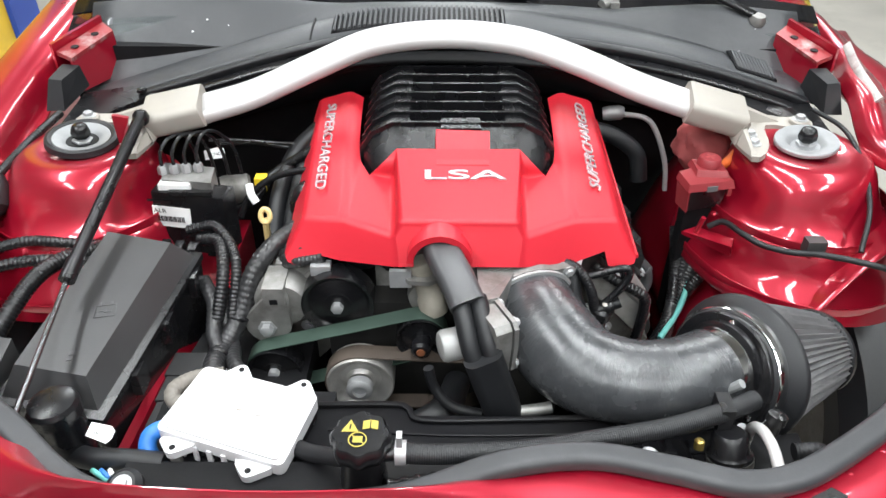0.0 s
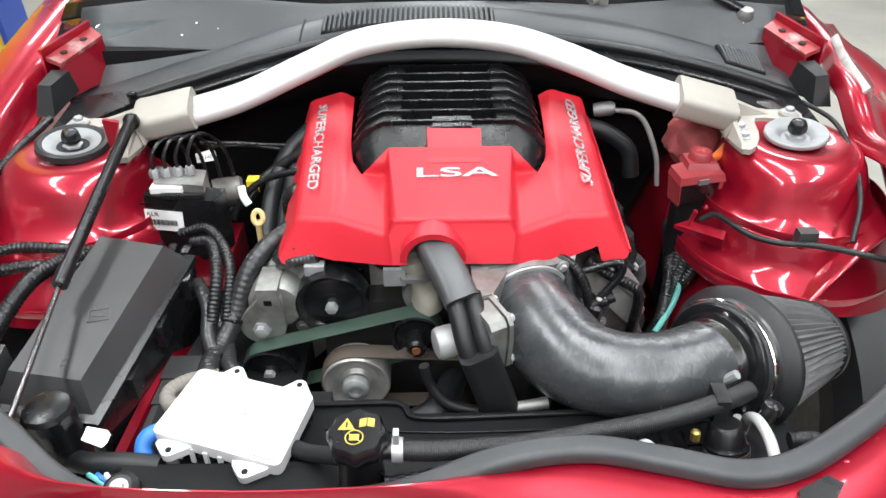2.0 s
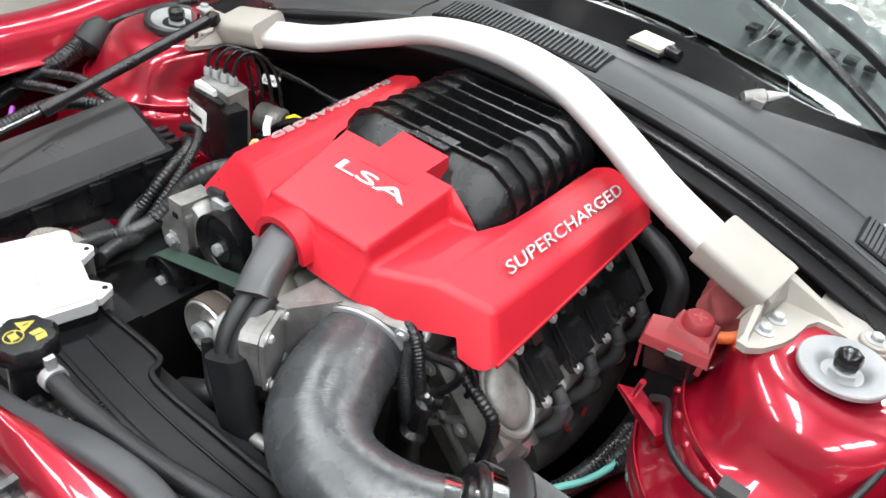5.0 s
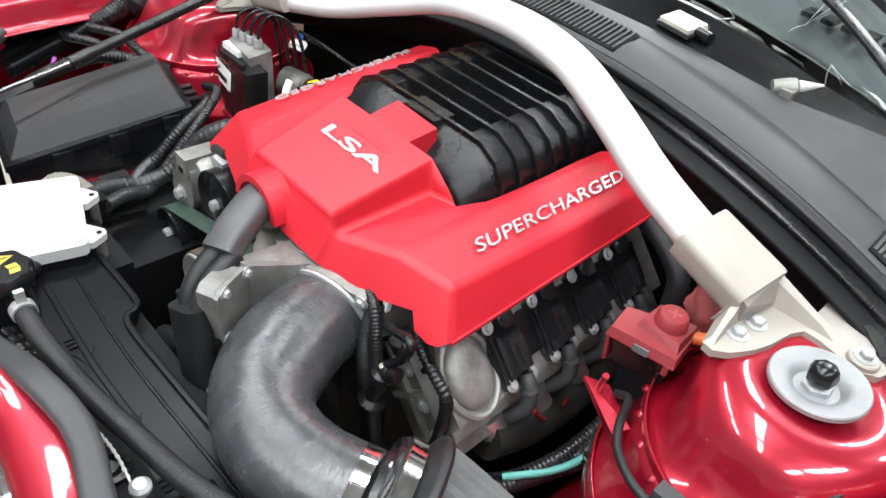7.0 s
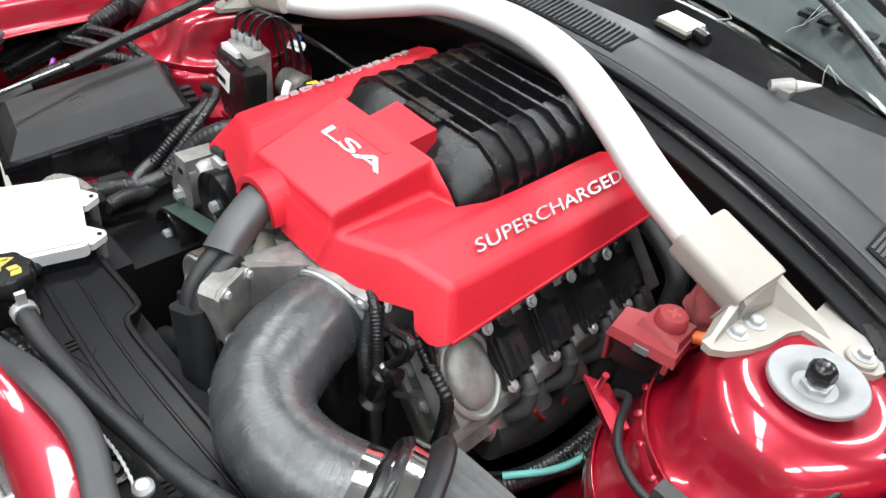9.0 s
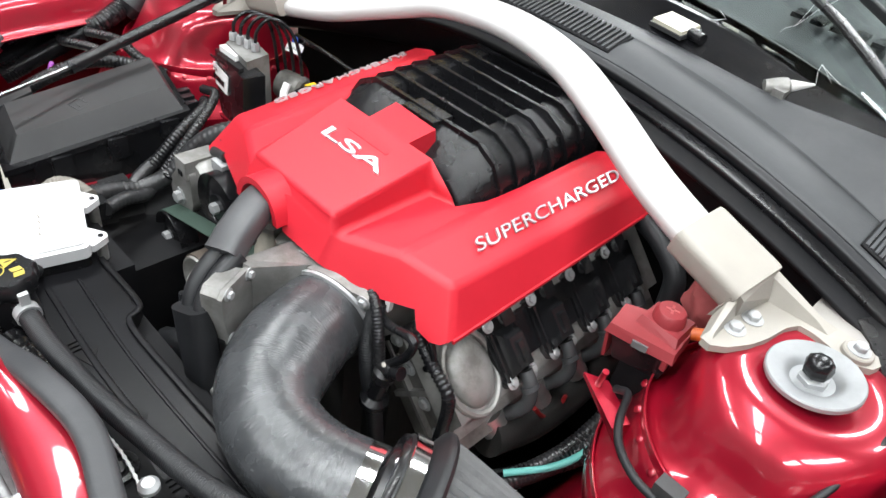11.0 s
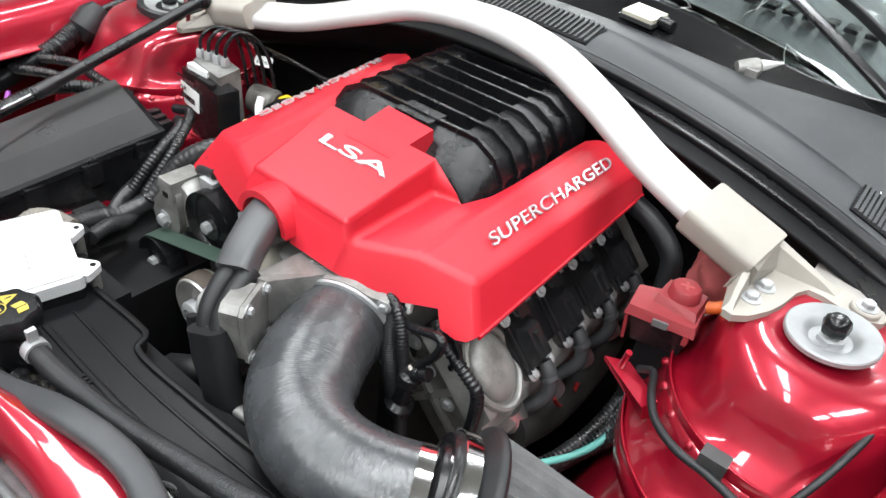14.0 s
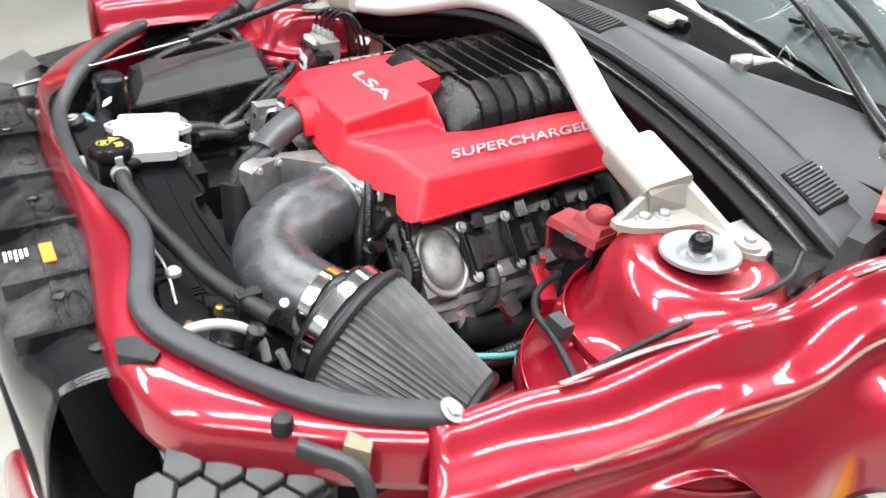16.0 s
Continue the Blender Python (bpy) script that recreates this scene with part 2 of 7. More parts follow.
def tube(pts, r, steps=8, n=12, ribs=0.0, pitch=0.006):
    """A round hose through points; ribs: depth of its corrugation."""
    p = curve_points(pts, steps)
    if ribs:
        length = [0.0]
        for a, b in zip(p, p[1:]):
            length.append(length[-1] + (b - a).length)
        count = max(8, int(length[-1] / pitch) * 4)
        q, j = [], 0
        for i in range(count + 1):
            s = length[-1] * i / count
            while j < len(length) - 2 and length[j + 1] < s:
                j += 1
            q.append(p[j].lerp(p[j + 1], (s - length[j]) / max(1e-9, length[j + 1] - length[j])))
        radii = [1.0 if (i % 4) < 2 else 1.0 - ribs for i in range(count + 1)]
        return sweep(bmesh.new(), q, circle(r, n), radii=radii)
    return sweep(bmesh.new(), p, circle(r, n))


def rounded(w, h, r, n=4):
    """A rounded rectangle as a section."""
    out = []
    for cx, cy, a0 in ((w / 2 - r, h / 2 - r, 0), (-w / 2 + r, h / 2 - r, 90), (-w / 2 + r, -h / 2 + r, 180), (w / 2 - r, -h / 2 + r, 270)):
        for i in range(n + 1):
            a = radians(a0 + 90 * i / n)
            out.append((cx + r * math.cos(a), cy + r * math.sin(a)))
    return out


def prism(outline, lo, hi, m=None, bm=None):
    """A flat outline (x, y) raised from lo to hi."""
    bm = bm or bmesh.new()
    a = [bm.verts.new((m @ Vector((x, y, lo))) if m else Vector((x, y, lo))) for x, y in outline]
    b = [bm.verts.new((m @ Vector((x, y, hi))) if m else Vector((x, y, hi))) for x, y in outline]
    bm.faces.new(a[::-1])
    bm.faces.new(b)
    for i in range(len(a)):
        j = (i + 1) % len(a)
        bm.faces.new((a[i], a[j], b[j], b[i]))
    return bm


def bolt(at, axis, parent, r=0.006, name="bolt", washer=True, h=0.006, material=None):
    bm = bmesh.new()
    if washer:
        lathe(bm, [(r * 1.55, 0), (r * 1.55, 0.0012), (r * 1.1, 0.002)], at, axis, 20)
    lathe(bm, [(r, 0.0012), (r, h * 0.85), (r * 0.86, h)], at, axis, 6)
    return part(name, bm, material or STEEL, parent, smooth=30)


def hexa(top, bottom):
    """A block between four upper and four lower corners."""
    bm = bmesh.new()
    t = [bm.verts.new(p) for p in top]
    b = [bm.verts.new(p) for p in bottom]
    bm.faces.new(t)
    bm.faces.new(b[::-1])
    for i in range(4):
        j = (i + 1) % 4
        bm.faces.new((b[i], b[j], t[j], t[i]))
    return bm


def dent(ob, amount, scale, seed=0.0):
    """Pushes a panel in and out by noise, as a blow does."""
    for v in ob.data.vertices:
        n = noise.noise_vector(v.co * scale + Vector((seed, seed, seed)))
        v.co += n * amount


def sheet(rows, parent, name, material, label="", solid=0.003, steps=4, smooth=50):
    """A smooth panel through rows of points (each row the same count)."""
    rows = [curve_points(r, steps) for r in rows]
    cols = [curve_points([r[i] for r in rows], steps) for i in range(len(rows[0]))]
    bm = bmesh.new()
    g = [[bm.verts.new(p) for p in c] for c in cols]
    for a, b in zip(g, g[1:]):
        for i in range(len(a) - 1):
            bm.faces.new((a[i], a[i + 1], b[i + 1], b[i]))
    return part(name, bm, material, parent, label, smooth=smooth, solid=solid)


def text(name, words, m, size, material, parent, depth=0.001, label="", sx=1.0, space=1.0, thin=0.0, slant=0.0):
    cu = bpy.data.curves.new(name, "FONT")
    cu.body, cu.size, cu.extrude, cu.align_x, cu.align_y, cu.space_character = words, size, depth, "CENTER", "CENTER", space
    cu.offset = -thin
    cu.shear = slant
    tmp = new(name, cu)
    me = bpy.data.meshes.new_from_object(tmp.evaluated_get(bpy.context.evaluated_depsgraph_get()))
    bpy.data.objects.remove(tmp)
    me.transform(m @ Matrix.Diagonal((sx, 1, 1, 1)))
    me.materials.clear()
    me.materials.append(material)
    ob = new(name, me)
    if parent:
        ob.parent = parent
        ob.matrix_parent_inverse = Matrix.Translation(-BASE.get(parent, Vector()))
    return tagged(ob, label)


# ---- workshop ----
def room():
    x0, x1, y0, y1, h = -4.5, 4.5, -4.0, 6.5, 3.6
    part("floor", blk((x0, y0, -0.1), (x1, y1, 0)), CONCRETE, label="worn beige concrete workshop floor", category="floor", kind="structure", smooth=0)
    part("ceiling", blk((x0, y0, h), (x1, y1, h + 0.1)), WALL, label="plain pale workshop ceiling", category="ceiling", kind="structure", smooth=0)
    for name, lo, hi in (("wall_west", (x0 - 0.15, y0, 0), (x0, y1, h)), ("wall_east", (x1, y0, 0), (x1 + 0.15, y1, h)), ("wall_south", (x0 - 0.15, y0 - 0.15, 0), (x1 + 0.15, y0, h)), ("wall_north", (x0 - 0.15, y1, 0), (x1 + 0.15, y1 + 0.15, h))):
        part(name, blk(lo, hi), WALL, label="plain pale painted workshop wall", category="wall", kind="structure", smooth=0)


room()


def lamp_fixture(x, y, sx, sy):
    f = thing("ceiling_light", (x, y, LAMP_Z), "long white fluorescent fitting under the ceiling", "ceiling light", "workshop ceiling lights")
    part("housing", blk((x - sx / 2, y - sy / 2, LAMP_Z - 0.05), (x + sx / 2, y + sy / 2, 3.6)), WHITE_METAL, f)
    for k in (-0.3, 0.3):
        part("tube", rod((x + k * sx, y - sy / 2 + 0.05, LAMP_Z - 0.08), (x + k * sx, y + sy / 2 - 0.05, LAMP_Z - 0.08), 0.014), TUBE, f)


for lx, ly, sx, sy, w in LAMPS:
    lamp_fixture(lx, ly, sx, sy)

# two-post lift beside the car
post = thing("lift_post", (-1.75, 2.6, 0), "yellow and blue steel lift post standing beside the car", "car lift", "lift posts")
part("column", blk((-1.95, 2.30, 0), (-1.62, 2.62, 2.6)), LIFT_YELLOW, post, "yellow painted steel column", bevel=0.02)
part("carriage", blk((-1.98, 2.62, 0.0), (-1.60, 2.80, 2.6)), LIFT_BLUE, post, "blue painted steel channel", bevel=0.02)
part("base_plate", blk((-2.1, 2.2, 0.0), (-1.5, 2.9, 0.02)), LIFT_BLUE, post)
arm = thing("steel_ramp", (1.35, 1.7, 0), "low yellow and blue steel ramp lying on the floor", "ramp")
part("beam", blk((1.05, 1.55, 0.10), (1.95, 1.75, 0.20)), LIFT_YELLOW, arm, "yellow painted steel beam", bevel=0.015)
part("foot", blk((1.25, 1.50, 0.0), (1.95, 1.70, 0.10)), LIFT_BLUE, arm, "dark blue steel foot", bevel=0.015)

# ---- car body ----
car = thing("car", (0, 0.9, 0), "red coupe with its bonnet off and a crumpled front wing", "car")


def tower_point(s, r, z, a):
    k = 0.93 - z
    x, y = r * math.cos(a), r * math.sin(a)
    if y < 0:
        y *= 1 + 0.55 * k
    return Vector((0.58 * s + x + 0.12 * k * s, 1.0 + y, z))


def strut_tower(s):
    """s: 1 or -1, the side."""
    bm = bmesh.new()
    n = 56
    prof = [(0.03, 0.926), (0.055, 0.926), (0.062, 0.930), (0.088, 0.928), (0.103, 0.920), (0.112, 0.905), (0.119, 0.88), (0.127, 0.855), (0.140, 0.838), (0.152, 0.83), (0.158, 0.82), (0.162, 0.80), (0.175, 0.775), (0.186, 0.765), (0.192, 0.75), (0.196, 0.735), (0.19, 0.728), (0.16, 0.722)]
    rings = []
    for r, z in prof:
        ring = []
        for i in range(n):
            a = 2 * math.pi * i / n
            swell = 0.006 * math.sin(5 * a) * min(1, max(0, (0.92 - z) / 0.05)) * (1 if z > 0.84 else 0.4)
            ring.append(bm.verts.new(tower_point(s, r + swell, z, a)))
        rings.append(ring)
    for a, b in zip(rings, rings[1:]):
        for i in range(n):
            bm.faces.new((a[i], a[(i + 1) % n], b[(i + 1) % n], b[i]))
    bm.faces.new(rings[0])
    tower = part("strut_tower", bm, PAINT, car, "glossy red pressed-steel suspension tower", smooth=60)
    for i in range(12):
        a = radians(135 + 15 * i) if s > 0 else radians(225 + 15 * i)
        p = tower_point(s, 0.1545, 0.828, a)
        part("spot_weld", turned([(0.0055, 0), (0.004, 0.0018), (0.0015, 0.0024)], p, (-0.5 * s, -0.5, 0.7), 10), PAINT, tower)
    ring = [tower_point(s, 0.150, 0.836, 2 * math.pi * i / 72) for i in range(73)]
    part("seam_flange", sweep(bmesh.new(), ring, rounded(0.016, 0.003, 0.0012, 2), side=(0, 0, 1)), PAINT, tower, "welded seam flange")
    ring = [tower_point(s, 0.190, 0.757, 2 * math.pi * i / 72) for i in range(73)]
    part("seam_flange", sweep(bmesh.new(), ring, rounded(0.014, 0.003, 0.0012, 2), side=(0, 0, 1)), PAINT, tower, "welded seam flange")
    dent(tower, 0.004, 7.0, 4.0 + s)
    return tower


strut_tower(1)
strut_tower(-1)


def strut_mount(s):
    c = Vector((0.58 * s, 1.0, 0.9345))
    ax = Vector((-0.10 * s, -0.06, 1))
    t = thing("strut_mount", c, "round zinc strut mount plate with a black centre cap" if s > 0 else "round strut mount with a black rubber ring and cap", "strut mount", "strut mounts")
    part("plate", turned([(0.01, -0.003), (0.022, -0.003), (0.028, 0.004), (0.034, 0.007), (0.047, 0.0085), (0.0485, 0.007), (0.0485, 0.002), (0.03, -0.01)] if s > 0 else [(0.01, -0.003), (0.022, -0.003), (0.028, 0.004), (0.034, 0.007), (0.043, 0.0085), (0.043, 0.002), (0.03, -0.01)], c, ax, 48), mat("dull_zinc", (0.27, 0.275, 0.28), 0.5, 0.4, 0.12, 40, 300, 0.05), t, "dished zinc plate")
    if s < 0:
        part("rubber_ring", turned([(0.042, 0.0), (0.044, 0.009), (0.049, 0.011), (0.054, 0.009), (0.056, 0.0)], c, ax, 48), RUBBER, t, "black rubber ring")
    part("dish", turned([(0.030, -0.0075), (0.022, -0.0035), (0.006, -0.003)], c, ax, 40), CAST, t, "stained dish round the nut")
    part("nut", turned([(0.0155, -0.004), (0.0155, 0.003), (0.011, 0.005), (0.011, 0.008)], c, ax, 6), STEEL, t)
    part("cap", turned([(0.011, 0.006), (0.014, 0.009), (0.015, 0.017), (0.013, 0.025), (0.009, 0.028), (0.003, 0.0285)], c, ax, 7), BLACK, t, "black plastic cap", smooth=50)


strut_mount(1)
strut_mount(-1)

# inner wings: rail beside each tower and the apron in front
for s in (1, -1):
    x = lambda a, b: (min(a * s, b * s), max(a * s, b * s))
    part("frame_rail", blk((x(0.42, 0.50)[0], 0.50, 0.38), (x(0.42, 0.50)[1], 1.3, 0.50)), PAINT, car, bevel=0.015)
    sheet([[(0.40 * s, y - 0.02, 0.60), (0.46 * s, y, 0.66 + 0.12 * max(0, y - 0.68)), (0.53 * s, y, 0.71 + 0.22 * max(0, y - 0.68)), (0.60 * s, y + 0.05 * (1.28 - y), 0.80 + 0.1 * max(0, y - 0.7)), (0.655 * s, y + 0.10 * (1.28 - y), 0.84 + 0.06 * max(0, y - 0.7)), (0.70 * s, y + 0.15 * (1.28 - y), 0.845 + 0.06 * max(0, y - 0.7))] for y in ((0.775, 0.82, 0.90, 1.0, 1.15, 1.28) if s > 0 else (0.90, 0.94, 0.98, 1.02, 1.07, 1.12))], car, "apron", PAINT, "pressed red inner wing panel with grime", solid=0.002)

# left wing and its rail
WX = [(0.57, -0.69, 0.848), (0.7, -0.682, 0.860), (0.9, -0.692, 0.868), (1.1, -0.705, 0.905), (1.35, -0.70, 0.955), (1.7, -0.72, 0.99), (2.1, -0.75, 1.01)]
sheet([[(x, y, z), (x - 0.014, y, z + 0.004), (x - 0.03, y, z + 0.045), (x - 0.065, y, z + 0.06), (x - 0.115, y, z + 0.045), (x - 0.155, y, z - 0.04), (x - 0.17, y, z - 0.3)] for y, x, z in WX], car, "front_wing", PAINT, "glossy red front wing with a folded inner edge")
# right wing, crumpled
CREST = [(0.598, 0.615, 0.862), (0.644, 0.734, 0.903), (0.694, 0.874, 0.955), (0.705, 1.0, 0.945), (0.712, 1.09, 0.975), (0.735, 1.2, 0.982), (0.77, 1.32, 0.985), (0.79, 1.7, 1.01)]
rows = []
for i, (x, y, z) in enumerate(CREST):
    k = (0.02, 0.028, 0.034, 0.034, 0.028, 0.02, 0.005, 0)[i]
    rows.append([(x - 0.018, y + 0.012, z - 0.03), (x - 0.006, y + 0.004, z - 0.004), (x + 0.012, y - 0.004, z - 0.004), (x + 0.034, y - 0.016, z - 0.024 - k * 0.2), (x + 0.068, y - 0.034, z - 0.054), (x + 0.080 - k, y - 0.034, z - 0.11), (x + 0.12 - k * 0.5 - (0.045 if i < 3 else 0) + (0.07 if i > 4 else 0), y - 0.02, z - (0.128 if i < 3 else 0.17 if i < 5 else 0.12)), (x + 0.13 - (0.05 if i < 3 else 0) + (0.07 if i > 4 else 0), y, z - (0.134 if i < 3 else 0.26))])
wing = sheet(rows, car, "front_wing", PAINT, "crumpled red front wing with creased, scraped edges", steps=7, solid=0.0015)
dent(wing, 0.013, 4.2, 3.0)
dent(wing, 0.007, 9.0, 7.0)


def crest_strip(pts, w):
    return sweep(bmesh.new(), curve_points(pts, 8), rounded(w, 0.004, 0.0018, 2), side=(0.6, -0.3, 0.75))


part("scrape", crest_strip([Vector(CREST[1]) + Vector((0.006, -0.01, -0.001)), Vector(CREST[1]).lerp(Vector(CREST[2]), 0.5) + Vector((0.004, 0, 0.001)), Vector(CREST[2]) + Vector((0.006, 0, -0.003))], 0.014), BARE, car, "paint scraped to bare metal")
part("rust_crease", crest_strip([Vector(CREST[i]) + Vector((0.068, -0.034, -0.046)) for i in (1, 2, 3, 4, 5)], 0.008), mat("rusty_crease", (0.22, 0.14, 0.11), 0.6, 0.2, 0.3, 40, 300, 0.2), car, "rusty scraped crease")
part("scrape", crest_strip([Vector(CREST[4]) + Vector((0.01, -0.01, 0.0)), Vector(CREST[5]) + Vector((0.005, 0, 0.002)), Vector(CREST[6]) + Vector((0.006, 0, 0.0))], 0.016), BARE, car, "paint scraped to bare metal")

# front wheels
for s in (1, -1):
    wheel = part("wheel", turned([(0.10, -0.05), (0.22, -0.08), (0.235, 0.10), (0.20, 0.11), (0.08, 0.10)], (0.79 * s, 1.02, 0.34), (s, 0, 0), 40), CAST, car, "alloy wheel in a black tyre")
    part("tyre", turned([(0.235, -0.11), (0.30, -0.12), (0.335, -0.09), (0.34, 0.0), (0.335, 0.09), (0.30, 0.12), (0.235, 0.11)], (0.79 * s, 1.02, 0.34), (s, 0, 0), 64, cap=False), RUBBER, wheel, "black rubber tyre")

# undertray and sides that close the bay
part("undertray", blk((-0.42, 0.40, 0.22), (0.42, 1.3, 0.26)), BLACK_DIM, car, bevel=0.01)
part("bulkhead", blk((-0.72, 1.29, 0.25), (0.72, 1.33, 0.985)), BLACK_DIM, car, "dull black bulkhead with sound deadening")


# ---- scuttle, windscreen ----
def lip(x):
    return 1.245 - 0.045 * (x / 0.6) ** 2, 1.04 - 0.085 * (x / 0.6) ** 2 - (0.028 * min(1, max(0, (-x - 0.15) / 0.3)))


def ridge(x):
    """How far the crease along the panel stands out: none beside the middle grille."""
    return 0.6 * min(1, max(0, (abs(x + 0.05) - 0.16) / 0.14)) * min(1, max(0, (0.66 - abs(x)) / 0.12))


def deep(x):
    """Depth of the panel from its lip to the glass."""
    return 0.118 + 0.045 * min(1, max(0, (x - 0.31) / 0.28)) + 0.056 * min(1, max(0, (-x - 0.20) / 0.35))


def rear(x, d=0.0):
    """A point on the panel's rear edge, d metres past it, just above the glass."""
    y = lip(x)[0] + deep(x)
    k = (x / 0.6) ** 2
    return x, y + d, 1.056 - 0.06 * k + 0.5 * (y - 1.375 + 0.1 * k) - 1.2 * d


XS = [-0.68, -0.5, -0.42, -0.32, -0.22, -0.1, 0.1, 0.22, 0.32, 0.42, 0.53, 0.68]
cowl = thing("scuttle_panel", (0, 1.3, 1.0), "grained dark grey plastic scuttle panel below the windscreen", "scuttle panel")
panel = sheet([[(x, lip(x)[0] - 0.004, lip(x)[1] - 0.012), (x, lip(x)[0], lip(x)[1]), (x, lip(x)[0] + 0.03, lip(x)[1] + 0.010 - 0.006 * ridge(x)), (x, lip(x)[0] + 0.062, lip(x)[1] + 0.012 - 0.006 * ridge(x)), (x, lip(x)[0] + 0.072, lip(x)[1] + 0.014 + 0.004 * ridge(x)), rear(x), rear(x, 0.008)] for x in XS], cowl, "panel", COWL, smooth=22)
for x0, x1, n in ((-0.2, 0.105, 34), (0.535, 0.60, 11)):
    for i in range(n):
        x = x0 + (x1 - x0) * i / (n - 1)
        y, z = lip(x)
        part("grille_slat", hexa([(x - 0.002, y + 0.006, z + 0.0075), (x + 0.002, y + 0.006, z + 0.0075), (x + 0.002, y + 0.060, z + 0.0200), (x - 0.002, y + 0.060, z + 0.0200)], [(x - 0.002, y + 0.006, z), (x + 0.002, y + 0.006, z), (x + 0.002, y + 0.062, z), (x - 0.002, y + 0.062, z)]), COWL, cowl)
    y, z = lip((x0 + x1) / 2)
    sheet([[(x, lip(x)[0] + 0.003, lip(x)[1] + 0.0045), (x, lip(x)[0] + 0.033, lip(x)[1] + 0.0118), (x, lip(x)[0] + 0.066, lip(x)[1] + 0.0150)] for x in np.linspace(x0 - 0.005, x1 + 0.005, 4)], cowl, "grille_recess", BLACK_DIM)
part("panel_joint", sweep(bmesh.new(), [Vector((-0.243, lip(-0.243)[0] + dy, lip(-0.243)[1] + dz)) for dy, dz in ((0.0, 0.001), (0.03, 0.0105), (0.07, 0.0145), (0.13, 0.0185))], rounded(0.004, 0.002, 0.0008, 2), side=(1, 0, 0)), BLACK_DIM, cowl)
# rubber strips along the front lip
for k, (dy, dz, w, h, m) in enumerate(((-0.010, -0.012, 0.016, 0.016, RUBBER), (-0.026, -0.026, 0.02, 0.012, BLACK), (-0.045, -0.04, 0.03, 0.01, BLACK_DIM))):
    pts = [(x, lip(x)[0] + dy, lip(x)[1] + dz) for x in np.linspace(-0.66, 0.66, 15)]
    part("weatherstrip", sweep(bmesh.new(), curve_points(pts, 4), rounded(w, h, 0.004, 3), side=(0, 1, 0.3)), m, cowl, "black rubber weatherstrip")
sheet([[(x, lip(x)[0] - 0.045, lip(x)[1] - 0.045), (x, lip(x)[0] - 0.02, lip(x)[1] - 0.10), (x, 1.285, 0.90 - 0.05 * (x / 0.6) ** 2)] for x in XS], cowl, "drip_tray", BLACK_DIM, "dull black drip tray")
for s in (1, -1):
    part("side_tray", hexa([(0.47 * s, 1.235, 0.945), (0.66 * s, 1.20, 0.93), (0.66 * s, 1.05, 0.915), (0.60 * s, 1.13, 0.92)], [(0.47 * s, 1.235, 0.88), (0.66 * s, 1.20, 0.88), (0.66 * s, 1.05, 0.88), (0.60 * s, 1.13, 0.88)]), BLACK, cowl, "black plastic side tray", bevel=0.006)
    part("clip", turned([(0.009, 0), (0.009, 0.004), (0.005, 0.006)], (0.55 * s, 1.19, 0.938), (0, 0, 1), 16), BLACK, cowl)
    part("corner_pad", hexa([(0.655 * s, 1.20, 0.982), (0.685 * s, 1.20, 0.984), (0.690 * s, 1.15, 0.976), (0.668 * s, 1.15, 0.974)], [(0.652 * s, 1.21, 0.94), (0.69 * s, 1.21, 0.94), (0.700 * s, 1.13, 0.925), (0.668 * s, 1.13, 0.925)]), RUBBER, cowl, "black rubber corner pad", bevel=0.008)
    hinge = part("bonnet_hinge", hexa([(0.625 * s, 1.30, 1.012), (0.655 * s, 1.33, 1.018), (0.70 * s, 1.22, 1.0), (0.665 * s, 1.20, 0.995)], [(0.625 * s, 1.30, 1.004), (0.655 * s, 1.33, 1.01), (0.70 * s, 1.22, 0.992), (0.665 * s, 1.20, 0.987)]), WORN_RED, car, "red-painted hinge with a worn plate", bevel=0.003)
    part("bracket", hexa([(0.655 * s, 1.33, 1.03), (0.662 * s, 1.335, 1.03), (0.712 * s, 1.225, 1.012), (0.705 * s, 1.22, 1.012)], [(0.655 * s, 1.33, 0.93), (0.662 * s, 1.335, 0.93), (0.712 * s, 1.225, 0.93), (0.705 * s, 1.22, 0.93)]), PAINT, hinge, bevel=0.002)
    part("bracket", hexa([(0.625 * s, 1.30, 1.006), (0.632 * s, 1.305, 1.006), (0.672 * s, 1.205, 0.99), (0.665 * s, 1.20, 0.99)], [(0.625 * s, 1.30, 0.93), (0.632 * s, 1.305, 0.93), (0.672 * s, 1.205, 0.93), (0.665 * s, 1.20, 0.93)]), PAINT, hinge, bevel=0.002)
    for k in (0.3, 0.75):
        p = Vector((0.64 * s, 1.315, 1.0155)).lerp(Vector((0.683 * s, 1.21, 0.9985)), k)
        part("hole", turned([(0.007, 0), (0.007, 0.001)], p, (0, -0.1, 1), 16), BLACK_DIM, hinge)


def screen(x, v):
    """A point of the windscreen; v runs up it."""
    return Vector((x, 1.375 - 0.10 * (x / 0.6) ** 2 + 0.80 * v, 1.045 - 0.06 * (x / 0.6) ** 2 + 0.40 * v))


glass_ob = sheet([[screen(x, v) for v in (0.06, 0.35, 0.7, 1.0)] for x in (-0.72, -0.4, 0, 0.4, 0.72)], car, "windscreen", GLASS, "cracked tinted windscreen", solid=0.004)
glass_ob.visible_shadow = False
def border_v(x):
    """Where the scuttle panel meets the screen, as a fraction up the screen."""
    return (rear(x)[1] - 1.375 + 0.10 * (x / 0.6) ** 2) / 0.80


